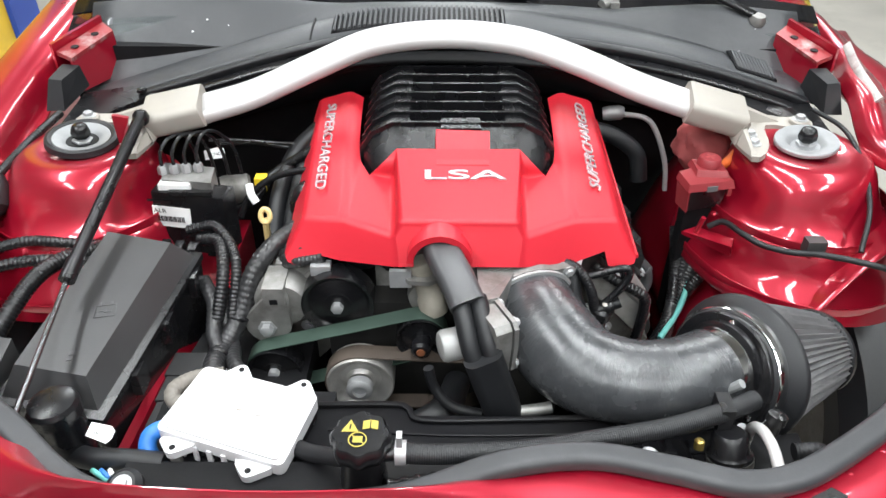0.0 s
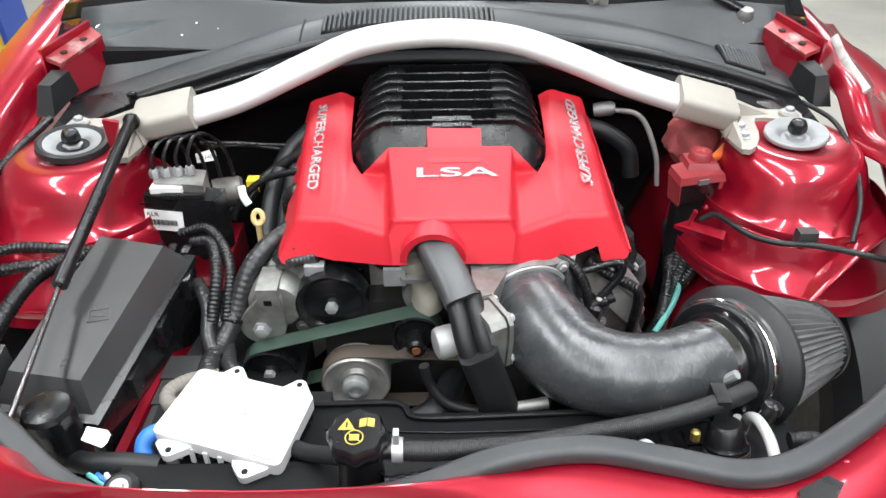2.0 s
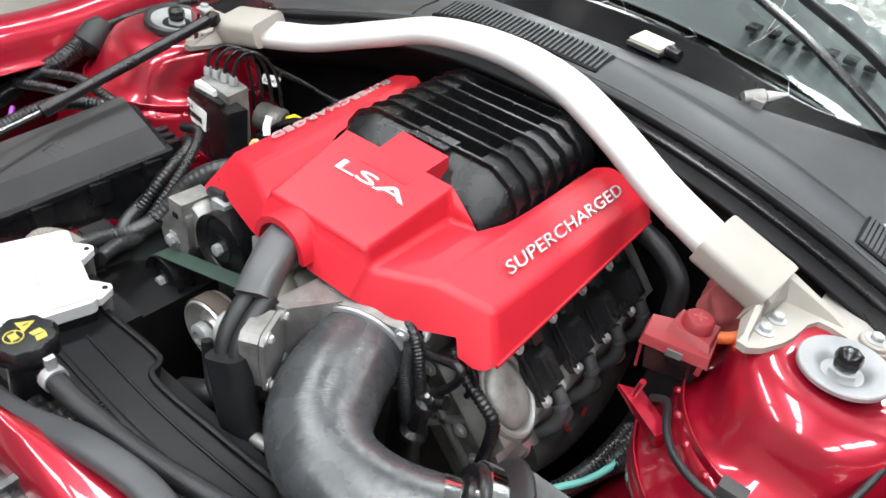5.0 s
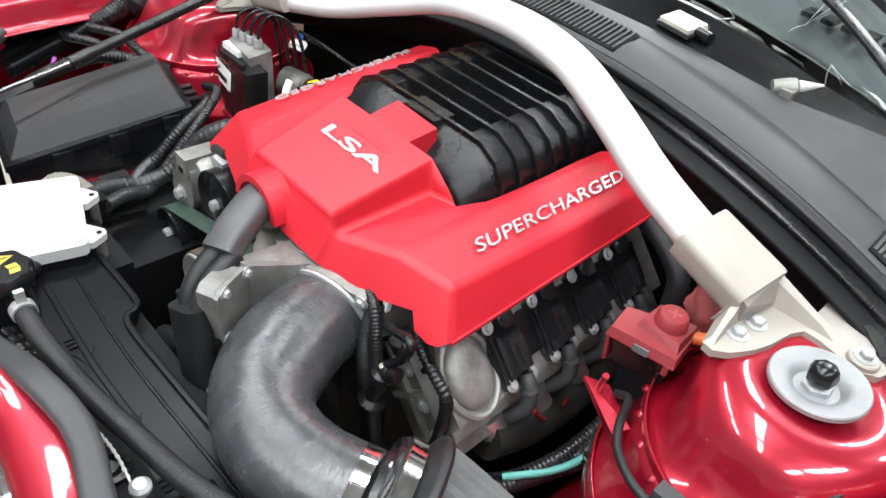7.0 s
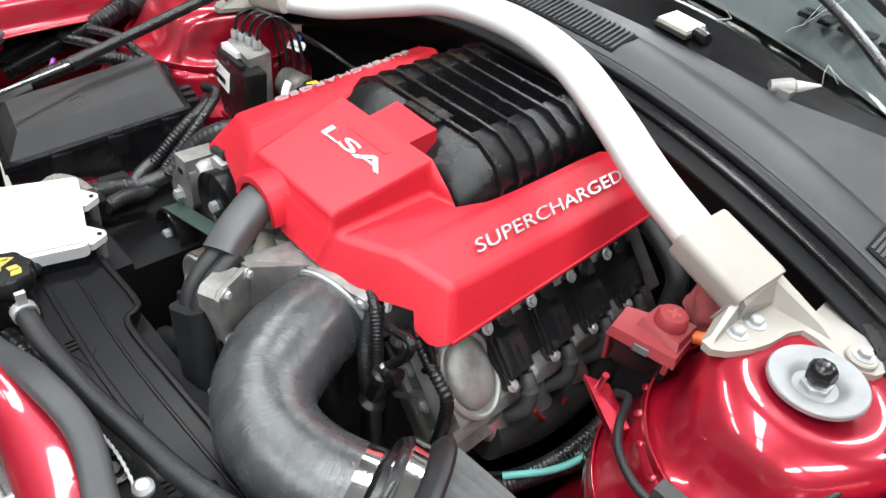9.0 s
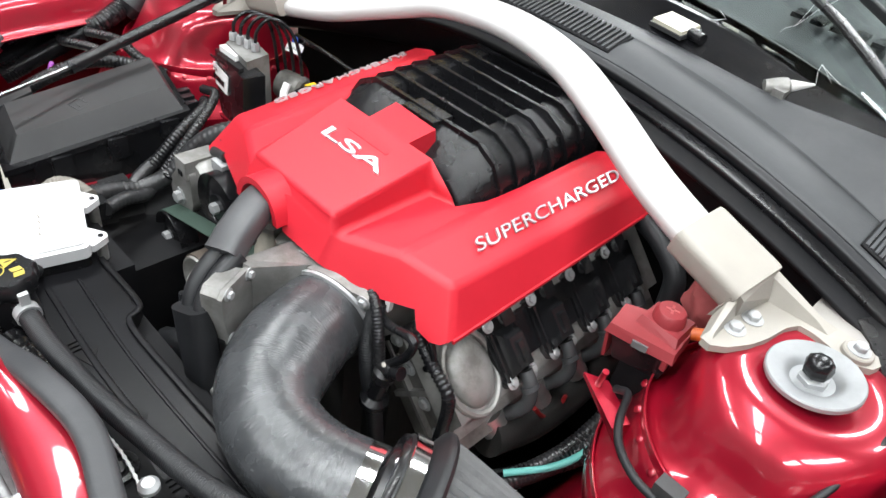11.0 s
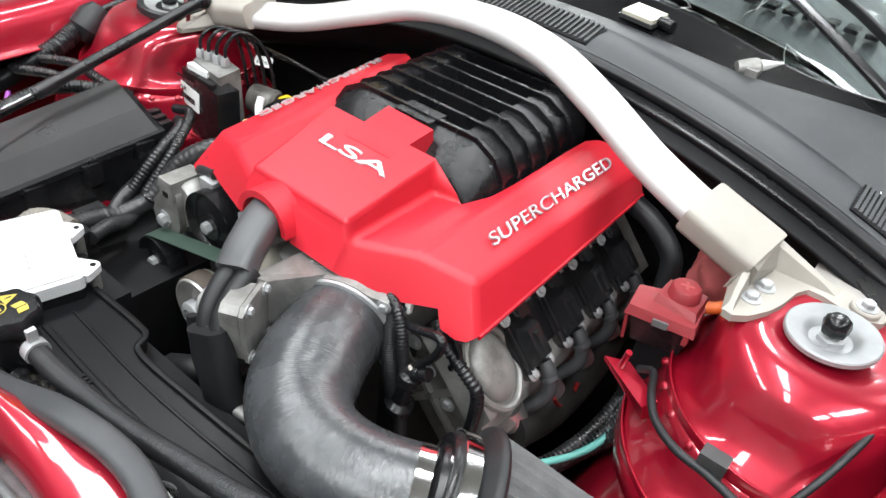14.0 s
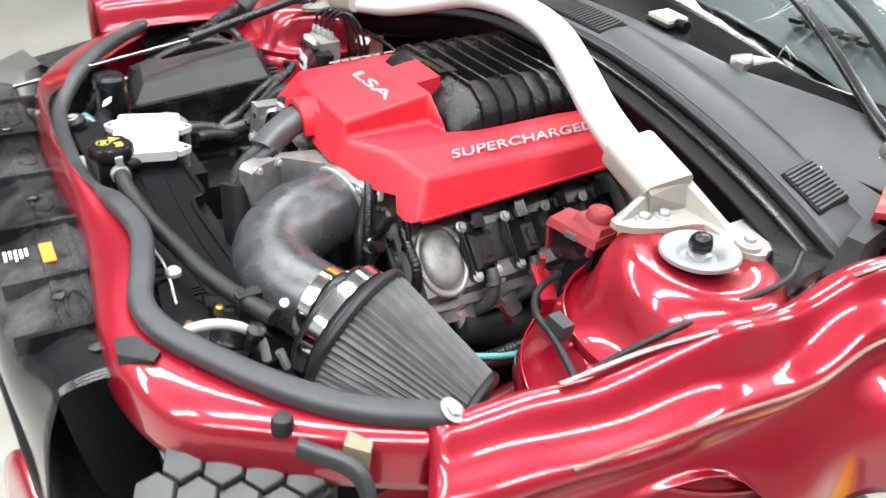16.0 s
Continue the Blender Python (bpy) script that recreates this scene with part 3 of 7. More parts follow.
sheet([[screen(x, border_v(x) + (max(0.085, border_v(x) + 0.05) - border_v(x)) * k - 0.004) + Vector((0, 0, 0.006)) for k in (0.0, 0.3, 0.65, 1.0)] for x in (-0.72, -0.55, -0.4, -0.2, 0, 0.2, 0.4, 0.55, 0.72)], car, "screen_border", mat("black_screen_border", (0.006, 0.006, 0.007), 0.2, 0, 0.3, 10, 300, 0.05, dirt=(0.04, 0.037, 0.034), dirt_amount=0.4, spec=0.35), "glossy black screen border")
sheet([[(x, 1.50, 1.00), (x, 1.75, 1.06), (x, 2.1, 1.08), (x, 2.3, 0.9)] for x in (-0.7, -0.3, 0.3, 0.7)], car, "dashboard", COWL, "dark dashboard behind the glass")
for i in range(7):
    x = 0.20 + 0.035 * i
    part("dash_vent", blk((x, 1.66, 1.058), (x + 0.022, 1.70, 1.066)), BLACK, car)
for s in (1, -1):
    part("pillar", sweep(bmesh.new(), curve_points([(0.69 * s, 1.36, 0.97), (0.70 * s, 1.7, 1.16), (0.70 * s, 2.2, 1.40)], 6), rounded(0.07, 0.05, 0.015), side=(1, 0, 0)), PAINT, car, "red windscreen pillar")
random.seed(5)
for x, v in ((0.02, 0.12), (0.18, 0.10), (0.27, 0.16), (0.34, 0.12), (0.10, 0.26)):
    for j in range(3):
        a, L = random.uniform(0, 6.28), random.uniform(0.03, 0.13)
        p0, p1 = screen(x, v), screen(x + L * math.cos(a) * 0.35, max(0.07, v + L * math.sin(a)))
        part("crack", sweep(bmesh.new(), [p0 + Vector((0, 0, 0.003)), p0.lerp(p1, 0.5) + Vector((random.uniform(-0.004, 0.004), 0, 0.003)), p1 + Vector((0, 0, 0.003))], circle(0.00022, 4)), WHITE, glass_ob, "white crack in the glass")
# debris on the screen border
random.seed(9)
for i in range(26):
    x, v = random.uniform(-0.6, 0.6), random.uniform(-0.03, 0.06)
    p = screen(x, v) + Vector((0, 0, 0.002))
    r = random.uniform(0.001, 0.0022)
    part("glass_crumb", blk(p - Vector((r, r, 0.0005)), p + Vector((r, r * 0.7, r)), taper=(0.6, 0.5)), WHITE, label="small pale crumb of broken glass on the screen border", category="glass crumb", group="glass crumbs")

# ---- front end ----
FRONT = [(-0.70, 0.66), (-0.60, 0.575), (-0.48, 0.495), (-0.37, 0.430), (-0.20, 0.415), (-0.05, 0.420), (0.06, 0.438), (0.15, 0.448), (0.23, 0.432), (0.30, 0.414), (0.36, 0.424), (0.43, 0.461), (0.50, 0.508), (0.555, 0.56), (0.60, 0.63)]
seal = part("bonnet_seal", sweep(bmesh.new(), curve_points([(x, y, 0.857 - (0, 0, 0.006, 0.042, 0.045, 0.034, 0.003, 0, 0, 0, 0, 0, 0, 0, 0)[i]) for i, (x, y) in enumerate(FRONT)], 6), rounded(0.022, 0.028, 0.008), side=(0, 0, 1)), mat("grey_rubber", (0.034, 0.035, 0.038), 0.5, 0, 0.12, 15, 400, 0.15, dirt=(0.1, 0.1, 0.1), dirt_amount=0.3), label="grey-black rubber bonnet seal along the front edge", category="seal")


def out(i, d):
    """A point d metres outside the front edge."""
    a, b = Vector(FRONT[max(i - 1, 0)]), Vector(FRONT[min(i + 1, len(FRONT) - 1)])
    t = (b - a).normalized()
    return Vector(FRONT[i]) + Vector((t.y, -t.x)) * d


rows = []
for i in range(len(FRONT)):
    w = (0.034, 0.034, 0.034, 0.036, 0.034, 0.036, 0.050, 0.066, 0.060, 0.050, 0.060, 0.074, 0.050, 0.036, 0.034)[i]
    w += 0.04 if i < 3 else 0
    h = (0, 0, 0.2, 1, 1, 0.9, 0.1, 0, 0, 0, 0, 0, 0, 0, 0)[i]
    rows.append([(*out(i, -0.008 + 0.018 * h), 0.836 + 0.004 * h), (*out(i, 0.002 + 0.012 * h), 0.845 + 0.012 * h), (*out(i, w * 0.45 + 0.006 * h), 0.850 + 0.020 * h), (*out(i, w * 0.85), 0.842), (*out(i, w), 0.825), (*out(i, w + 0.004), 0.79)])
fp = sheet(rows, car, "front_panel", PAINT, "red front crossmember with spot welds", steps=4)
random.seed(3)
for i in range(14):
    t = 3 + 9 * i / 14
    j = int(t)
    p = out(j, 0.018).lerp(out(j + 1, 0.018), t - j)
    part("spot_weld", turned([(0.004, 0), (0.003, 0.0006), (0.001, 0.0008)], (p.x, p.y, 0.8485), (0, 0, 1), 8), PAINT, fp)
for i in range(4):
    j = 5 + (i * 0.37) % 3
    q = out(int(j), 0.020 + 0.004 * (i % 3)).lerp(out(int(j) + 1, 0.022), j - int(j))
    rr = 0.0010 + 0.0007 * (i % 3)
    part("paint_chip", prism([(q.x + rr * random.uniform(0.6, 1.3) * math.cos(a), q.y + 0.6 * rr * random.uniform(0.6, 1.3) * math.sin(a)) for a in (0.2, 1.1, 2.2, 3.3, 4.3, 5.4)], 0.846, 0.8506), BARE, fp, "chip of bare metal in the paint")
part("bump_stop", turned([(0.011, -0.006), (0.011, 0.008), (0.009, 0.012), (0.004, 0.013)], (0.531, 0.486, 0.848), (0, 0, 1), 20), RUBBER, label="round black rubber bonnet stop on the front panel", category="bump stop")
bolt((0.605, 0.632, 0.868), (0.3, 0.3, 0.8), seal, 0.009)

# black shield in front of the crossmember, and what lies below it
shield = thing("grille_shield", (0, 0.33, 0.7), "glossy black plastic grille shield with pale blotches and an orange label", "grille shield")
# Pale noise blotches in the base colour brighten the black panel.
GLOSS = mat("blotchy_gloss_black", (0.010, 0.010, 0.011), 0.14, 0, 0.25, 8, 200, 0.1, dirt=(0.13, 0.128, 0.13), dirt_amount=0.65)
sheet([[(x, 0.40 - 0.02 * (x < -0.3), 0.812), (x, 0.355, 0.820), (x, 0.315, 0.812), (x, 0.275 + 0.18 * max(0, x - 0.2), 0.79), (x, 0.26 + 0.18 * max(0, x - 0.2), 0.74), (x, 0.27, 0.62)] for x in (-0.52, -0.4, -0.25, -0.1, 0.05, 0.2, 0.30, 0.36)], shield, "panel", GLOSS)
for x in (-0.42, -0.27, -0.12, 0.03, 0.16, 0.27):
    part("rib", blk((x - 0.004, 0.285, 0.806), (x + 0.004, 0.40, 0.828)), GLOSS, shield, bevel=0.002)
for y, z in ((0.372, 0.8185), (0.338, 0.8185)):
    part("moulding", sweep(bmesh.new(), curve_points([(x, y, z) for x in (-0.48, -0.25, 0.0, 0.15, 0.27)], 4), rounded(0.010, 0.005, 0.002, 2), side=(0, 1, 0)), GLOSS, shield)
for x, y in ((-0.35, 0.355), (-0.19, 0.356), (-0.04, 0.356), (0.225, 0.356)):
    ring = [Vector((x + 0.030 * math.cos(a), y + 0.012 * math.sin(a), 0.8205)) for a in (2 * math.pi * i / 24 for i in range(25))]
    part("oval_bead", sweep(bmesh.new(), ring, circle(0.0022, 6)), GLOSS, shield)
part("warning_label", blk((0.08, 0.335, 0.822), (0.125, 0.35, 0.8245)), mat("orange_label", (0.8, 0.25, 0.02), 0.5), shield, "orange warning label")
for i in range(5):
    part("printed_bar", blk((0.082, 0.318 - 0.006 * i, 0.8225), (0.10 + 0.004 * (i % 3), 0.321 - 0.006 * i, 0.8235)), WHITE, shield)
for x, y in ((0.2, 0.34), (-0.05, 0.345), (-0.3, 0.34), (0.31, 0.36)):
    part("push_clip", turned([(0.009, 0), (0.009, 0.003), (0.005, 0.005)], (x, y, 0.821), (0, 0, 1), 16), BLACK, shield)
part("corner_bracket", prism([(0.345, 0.375), (0.372, 0.372), (0.398, 0.402), (0.386, 0.412), (0.35, 0.395)], 0.838, 0.856), BLACK, label="torn black bracket at the crossmember's corner", category="bracket", bevel=0.003)
part("splash_shield", prism([(-0.5, 0.20), (-0.5, 0.42), (0.5, 0.42), (0.44, 0.28)], 0.355, 0.36), BLACK_DIM, car, "black plastic splash shield", bevel=0.004)
part("bumper_beam", sweep(bmesh.new(), curve_points([(-0.62, 0.40, 0.55), (-0.3, 0.30, 0.55), (0.0, 0.275, 0.55), (0.3, 0.30, 0.55), (0.45, 0.36, 0.55)], 6), rounded(0.10, 0.06, 0.015), side=(0, 0, 1)), BLACK_DIM, car, "black bumper beam")
frag = sheet([[(x, 0.205 + 0.1 * x, 0.40), (x + 0.004, 0.216 + 0.1 * x, 0.48), (x + 0.018, 0.240 + 0.08 * x, 0.515), (x + 0.03, 0.270 + 0.06 * x, 0.50), (x + 0.035, 0.280 + 0.06 * x, 0.44)] for x in (0.10, 0.18, 0.26, 0.36)], None, "bumper_fragment", PAINT, "torn red piece of the bumper skin hanging loose", solid=0.003)
tagged(frag, category="bumper")
dent(frag, 0.012, 9, 2)

# right headlamp housing, broken open
lampbox = thing("headlamp_housing", (0.53, 0.44, 0.68), "broken headlamp housing with a grey honeycomb back", "headlamp")
part("shell", hexa([(0.45, 0.385, 0.785), (0.505, 0.465, 0.795), (0.575, 0.525, 0.785), (0.60, 0.40, 0.745)], [(0.46, 0.42, 0.62), (0.54, 0.46, 0.62), (0.62, 0.50, 0.62), (0.60, 0.38, 0.62)]), BLACK, lampbox, bevel=0.012)
CELL = mat("dusty_grey_reflector", (0.055, 0.055, 0.054), 0.5, 0, 0.2, 30, 300, 0.1, dirt=(0.08, 0.075, 0.07), dirt_amount=0.5)
for i in range(4):
    for j in range(4):
        p = Vector((0.482, 0.402, 0.794)) + Vector((0.024, 0.033, 0)) * (i - 0.5 * (j % 2)) + Vector((0.030, -0.018, -0.012)) * j
        part("honeycomb_cell", turned([(0.0222, -0.006), (0.0222, 0.0), (0.0205, 0.003), (0.008, 0.0055), (0.003, 0.0055)], p, (0.25, -0.25, 0.93), 6), CELL, lampbox, smooth=20)
part("headlamp_bracket", hexa([(0.568, 0.538, 0.852), (0.592, 0.552, 0.852), (0.60, 0.545, 0.848), (0.58, 0.527, 0.848)], [(0.568, 0.538, 0.846), (0.592, 0.552, 0.846), (0.60, 0.545, 0.82), (0.58, 0.527, 0.82)]), mat("dusty_tan_plastic", (0.20, 0.16, 0.10), 0.55, 0, 0.2), label="bent tan plastic bracket at the torn corner", category="bracket", bevel=0.003)
part("lamp_strut", sweep(bmesh.new(), curve_points([(0.56, 0.49, 0.845), (0.61, 0.53, 0.835), (0.635, 0.53, 0.76), (0.64, 0.52, 0.66)], 6), rounded(0.02, 0.012, 0.004), side=(0, 0, 1)), GREY_PLASTIC, label="snapped grey plastic lamp support", category="bracket")
# left headlamp
lh = thing("headlamp", (-0.72, 0.42, 0.68), "bright-lensed headlamp in a black housing", "headlamp")
part("housing", hexa([(-0.62, 0.46, 0.80), (-0.68, 0.55, 0.82), (-0.82, 0.60, 0.80), (-0.78, 0.42, 0.77)], [(-0.62, 0.43, 0.64), (-0.68, 0.52, 0.64), (-0.84, 0.58, 0.64), (-0.80, 0.38, 0.64)]), BLACK, lh, bevel=0.015)
part("lens", hexa([(-0.66, 0.405, 0.785), (-0.66, 0.44, 0.80), (-0.79, 0.42, 0.79), (-0.80, 0.37, 0.765)], [(-0.66, 0.385, 0.66), (-0.66, 0.43, 0.66), (-0.80, 0.38, 0.66), (-0.81, 0.34, 0.66)]), CHROME, lh, "bright reflector lens", bevel=0.012)
for i in range(5):
    part("liner_rib", blk((-0.86 + 0.03 * i, 0.58 + 0.02 * i, 0.80), (-0.845 + 0.03 * i, 0.70 + 0.02 * i, 0.845)), BLACK, lh)
# ---- engine ----
EX = 0.02
engine = thing("engine", (EX, 0.95, 0.26), "dirty cast aluminium V8 engine with black ignition coils", "engine")
part("block", blk((EX - 0.17, 0.80, 0.30), (EX + 0.17, 1.25, 0.78)), ENGINE_BLACK, engine, bevel=0.02)
part("oil_pan", blk((EX - 0.14, 0.82, 0.26), (EX + 0.14, 1.22, 0.31)), CAST, engine, bevel=0.01)
part("supercharger_case", blk((EX - 0.12, 0.80, 0.76), (EX + 0.12, 1.2, 0.88)), CAST, engine, "cast supercharger case", bevel=0.02)


def bank(s):
    """A cylinder head with its rocker cover; s: side."""
    n = Vector((0.72 * s, 0, 0.69)).normalized()
    down = Vector((0.70 * s, 0, -0.72)).normalized()
    o = Vector((EX + 0.254 * s, -0.004, 0.784))
    m = Matrix(((down.x, 0, n.x, o.x), (down.y, 1, n.y, 0), (down.z, 0, n.z, o.z), (0, 0, 0, 1)))
    head = part("cylinder_head", blk((-0.07, 0.805, -0.12), (0.10, 1.25, -0.03), m), DARK_CAST, engine, "dark mottled cast cylinder head", bevel=0.008)
    part("rocker_cover", blk((-0.07, 0.790, -0.03), (0.068, 1.24, 0.004), m, (0.82, 0.97)), CAST, engine, "cast rocker cover", bevel=0.016)
    part("coil_bracket", blk((-0.030, 0.878, 0.003), (0.030, 1.200, 0.008), m), BLACK, engine, "black coil bracket", bevel=0.002)
    rim = [(0.004 + 0.056 * math.cos(a) * (1.0 if math.cos(a) > 0 else 0.92), 0.838 + 0.040 * math.sin(a)) for a in (2 * math.pi * i / 40 for i in range(40))]
    rim_pts = [m @ Vector((x, y, 0.006)) for x, y in rim]
    part("cover_rim", sweep(bmesh.new(), rim_pts + [rim_pts[0]], circle(0.0048, 8)), CAST, engine, "cast rim of the rocker cover's end")
    bm = bmesh.new()
    rings = [[bm.verts.new(m @ Vector((0.004 + (x - 0.004) * k, 0.838 + (y - 0.838) * k, h))) for x, y in rim] for k, h in ((0.90, -0.006), (0.86, 0.004), (0.78, 0.011), (0.62, 0.0145), (0.35, 0.016), (0.08, 0.0162))]
    for a, b in zip(rings, rings[1:]):
        for i in range(40):
            bm.faces.new((a[i], a[(i + 1) % 40], b[(i + 1) % 40], b[i]))
    bm.faces.new(rings[-1])
    part("end_dome", bm, CAST, engine, "domed cast end of the rocker cover", smooth=60)
    for u in (-0.06, -0.02, 0.03, 0.075):
        bolt(m @ Vector((u, 0.802, -0.062)), (0, -1, 0), head, 0.007)
    part("head_rib", blk((-0.06, 0.797, -0.085), (0.095, 0.806, -0.078), m), CAST, head, bevel=0.002)
    part("head_rib", blk((0.01, 0.797, -0.115), (0.018, 0.806, -0.035), m), CAST, head, bevel=0.002)
    part("core_plug", turned([(0.016, 0.0), (0.016, 0.004), (0.013, 0.005), (0.011, 0.002)], m @ Vector((-0.03, 0.806, -0.09)), (0, -1, 0), 24), CAST, head, "pressed core plug")
    part("cover_flange", blk((0.060, 0.80, -0.032), (0.080, 1.24, -0.022), m), CAST, engine, "rocker cover flange", bevel=0.003)
    for k in range(4):
        y = 0.897 + 0.0835 * k
        c = part("ignition_coil", prism([(-0.040, y - 0.012), (-0.034, y - 0.026), (-0.022, y - 0.022), (-0.010, y - 0.024), (0.038, y - 0.024), (0.050, y - 0.020), (0.055, y - 0.010), (0.046, y + 0.0), (0.052, y + 0.026), (0.030, y + 0.030), (-0.018, y + 0.026), (-0.032, y + 0.012)], 0.004, 0.013, m), COIL, engine, "black ignition coil", bevel=0.002)
        part("coil_core", hexa([m @ Vector(p) for p in ((-0.012, y - 0.008, 0.036), (0.030, y - 0.008, 0.036), (0.030, y + 0.016, 0.036), (-0.012, y + 0.016, 0.036))], [m @ Vector(p) for p in ((-0.026, y - 0.017, 0.012), (0.044, y - 0.017, 0.012), (0.044, y + 0.025, 0.012), (-0.026, y + 0.025, 0.012))]), COIL, c, "stepped coil body", bevel=0.0035)
        part("coil_ridge", blk((-0.006, y - 0.002, 0.035), (0.024, y + 0.010, 0.040), m, (0.8, 0.7)), COIL, c, bevel=0.002)
        part("coil_ridge", blk((-0.024, y - 0.021, 0.012), (0.042, y - 0.0175, 0.020), m), COIL, c, bevel=0.0012)
        for u, w in ((-0.034, -0.016), (0.045, -0.013), (0.045, 0.024)):
            part("bolt_sleeve", turned([(0.0085, 0), (0.0085, 0.005), (0.006, 0.005)], m @ Vector((u, y + w, 0.012)), n, 18), COIL, c)
            bolt(m @ Vector((u, y + w, 0.016)), n, c, 0.0058)
        part("coil_lead", tube([m @ Vector((0.040, y + 0.010, 0.020)), m @ Vector((0.060, y + 0.008, 0.020)), m @ Vector((0.084, y + 0.004, 0.004)), m @ Vector((0.094, y - 0.004, -0.03)), m @ Vector((0.092, y - 0.014, -0.06))], 0.0098, 6, 14), BOOT, c, "grey-black plug lead boot")
        part("boot_ring", turned([(0.0108, -0.004), (0.0122, -0.003), (0.0122, 0.003), (0.0108, 0.004)], m @ Vector((0.063, y + 0.0075, 0.0185)), down, 16), BOOT, c)
        part("coil_plug", blk((-0.056, y - 0.002, 0.012), (-0.024, y + 0.020, 0.030), m, (0.9, 0.9)), COIL, c, bevel=0.003)
        part("coil_wire", tube([m @ Vector((-0.05, y + 0.009, 0.022)), m @ Vector((-0.068, y + 0.014, 0.020)), m @ Vector((-0.078, y + 0.04, 0.012))], 0.0065, 5, 10, 0.1, 0.004), BLACK, c)
        part("cover_bolt", turned([(0.0065, 0), (0.0065, 0.014), (0.0045, 0.014), (0.0045, 0.020)], m @ Vector((0.060, y - 0.042, -0.022)), n, 8), STEEL, engine)
    part("coil_harness", tube([m @ Vector((-0.078, 0.86, 0.010)), m @ Vector((-0.074, 1.0, 0.012)), m @ Vector((-0.076, 1.22, 0.010))], 0.009, 20, 12, 0.08, 0.005), BLACK, engine, "ribbed coil harness")
    # exhaust manifold under the head; its near-black colour carries the gap's shade
    part("exhaust_manifold", tube([m @ Vector((0.11, 0.86, -0.05)), m @ Vector((0.135, 0.95, -0.06)), m @ Vector((0.14, 1.06, -0.065)), m @ Vector((0.13, 1.2, -0.08))], 0.028, 6, 16), ENGINE_BLACK, engine, "near-black exhaust manifold, the gap's shade put in its colour")
    for k in range(4):
        y = 0.87 + 0.085 * k
        part("heat_shield", tube([m @ Vector((0.08, y, -0.04)), m @ Vector((0.115, y + 0.01, -0.05))], 0.02, 4, 14), FOIL, engine, "crinkled bright heat shield")
    return m


MB = bank(1)
bank(-1)


def pulley(x, y, z, r, w, name="pulley", face=None, hub=0.4, parent=None, label="", bolt_r=0.009):
    """A belt pulley that faces the front."""
    p = part(name, turned([(r * hub * 0.6, -w * 0.1), (r * hub, -w * 0.1), (r * hub, -w * 0.02), (r * 0.80, 0.004), (r * 0.90, -0.002), (r, -0.004), (r, w), (r * 0.3, w)], (x, y, z), (0, 1, 0.0), 48), face or BLACK, parent or engine, label)
    part("pulley_bolt", turned([(bolt_r * 1.5, -0.002), (bolt_r * 1.5, 0.0), (bolt_r, 0.0), (bolt_r, 0.009), (bolt_r * 0.8, 0.010)], (x, y - w * 0.08, z), (0, -1, 0), 6), STEEL, p)
    return p


part("timing_cover", blk((EX - 0.19, 0.76, 0.40), (EX + 0.12, 0.80, 0.80)), ENGINE_BLACK, engine, "near-black timing cover", bevel=0.015)
# cast tensioner body with its square lug
tens = thing("belt_tensioner", (-0.257, 0.78, 0.72), "grey cast alternator housing with a square front lug", "alternator")
part("body", turned([(0.036, -0.004), (0.041, 0.004), (0.042, 0.03), (0.0405, 0.035), (0.0405, 0.06), (0.042, 0.065), (0.041, 0.10), (0.034, 0.115)], (-0.235, 0.765, 0.792), (0.0, 1, 0), 40), CAST, tens)
ear = []
for i in range(40):
    a = 2 * math.pi * i / 40
    c = max(((0.0, 0.0, 0.033), (0.016, 0.044, 0.016)), key=lambda c: c[0] * math.cos(a) + c[1] * math.sin(a) + c[2])
    ear.append((c[0] + c[2] * math.cos(a), c[1] + c[2] * math.sin(a)))
part("front_ear", prism(ear, -0.007, 0.006, Matrix(((1, 0, 0, -0.255), (0, 0, 1, 0.757), (0, 1, 0, 0.765), (0, 0, 0, 1)))), CAST, tens, bevel=0.003)
part("lug", blk((-0.255, 0.745, 0.805), (-0.225, 0.80, 0.836)), CAST, tens, bevel=0.003)
part("lug_hole", blk((-0.246, 0.7435, 0.809), (-0.235, 0.75, 0.817)), BLACK_DIM, tens)
part("rear_body", blk((-0.245, 0.80, 0.80), (-0.165, 0.90, 0.84)), CAST, tens, "cast bracket", bevel=0.008)
part("bolt", turned([(0.014, 0.0), (0.014, 0.003), (0.0095, 0.003), (0.0095, 0.011), (0.008, 0.012)], (-0.257, 0.751, 0.760), (0, -1, 0), 6), STEEL, tens)
# pulleys and belts
pulley(-0.249, 0.722, 0.700, 0.040, 0.026, "idler_pulley", label="black idler pulley with a steel bolt")
pulley(-0.152, 0.755, 0.800, 0.052, 0.030, "alternator_pulley", label="black grooved pulley")
pulley(-0.032, 0.722, 0.765, 0.036, 0.028, "idler_pulley", label="black idler pulley", bolt_r=0.007)
part("hub_cap", turned([(0.014, 0), (0.014, 0.02), (0.010, 0.024)], (-0.032, 0.722, 0.762), (0, -1, 0), 24), BLACK, engine, "black pulley hub")
part("hub_plug", turned([(0.006, 0), (0.006, 0.002)], (-0.032, 0.698, 0.762), (0, -1, 0), 16), mat("rusty_plug", (0.2, 0.07, 0.03), 0.6), engine, "rusty hub plug")
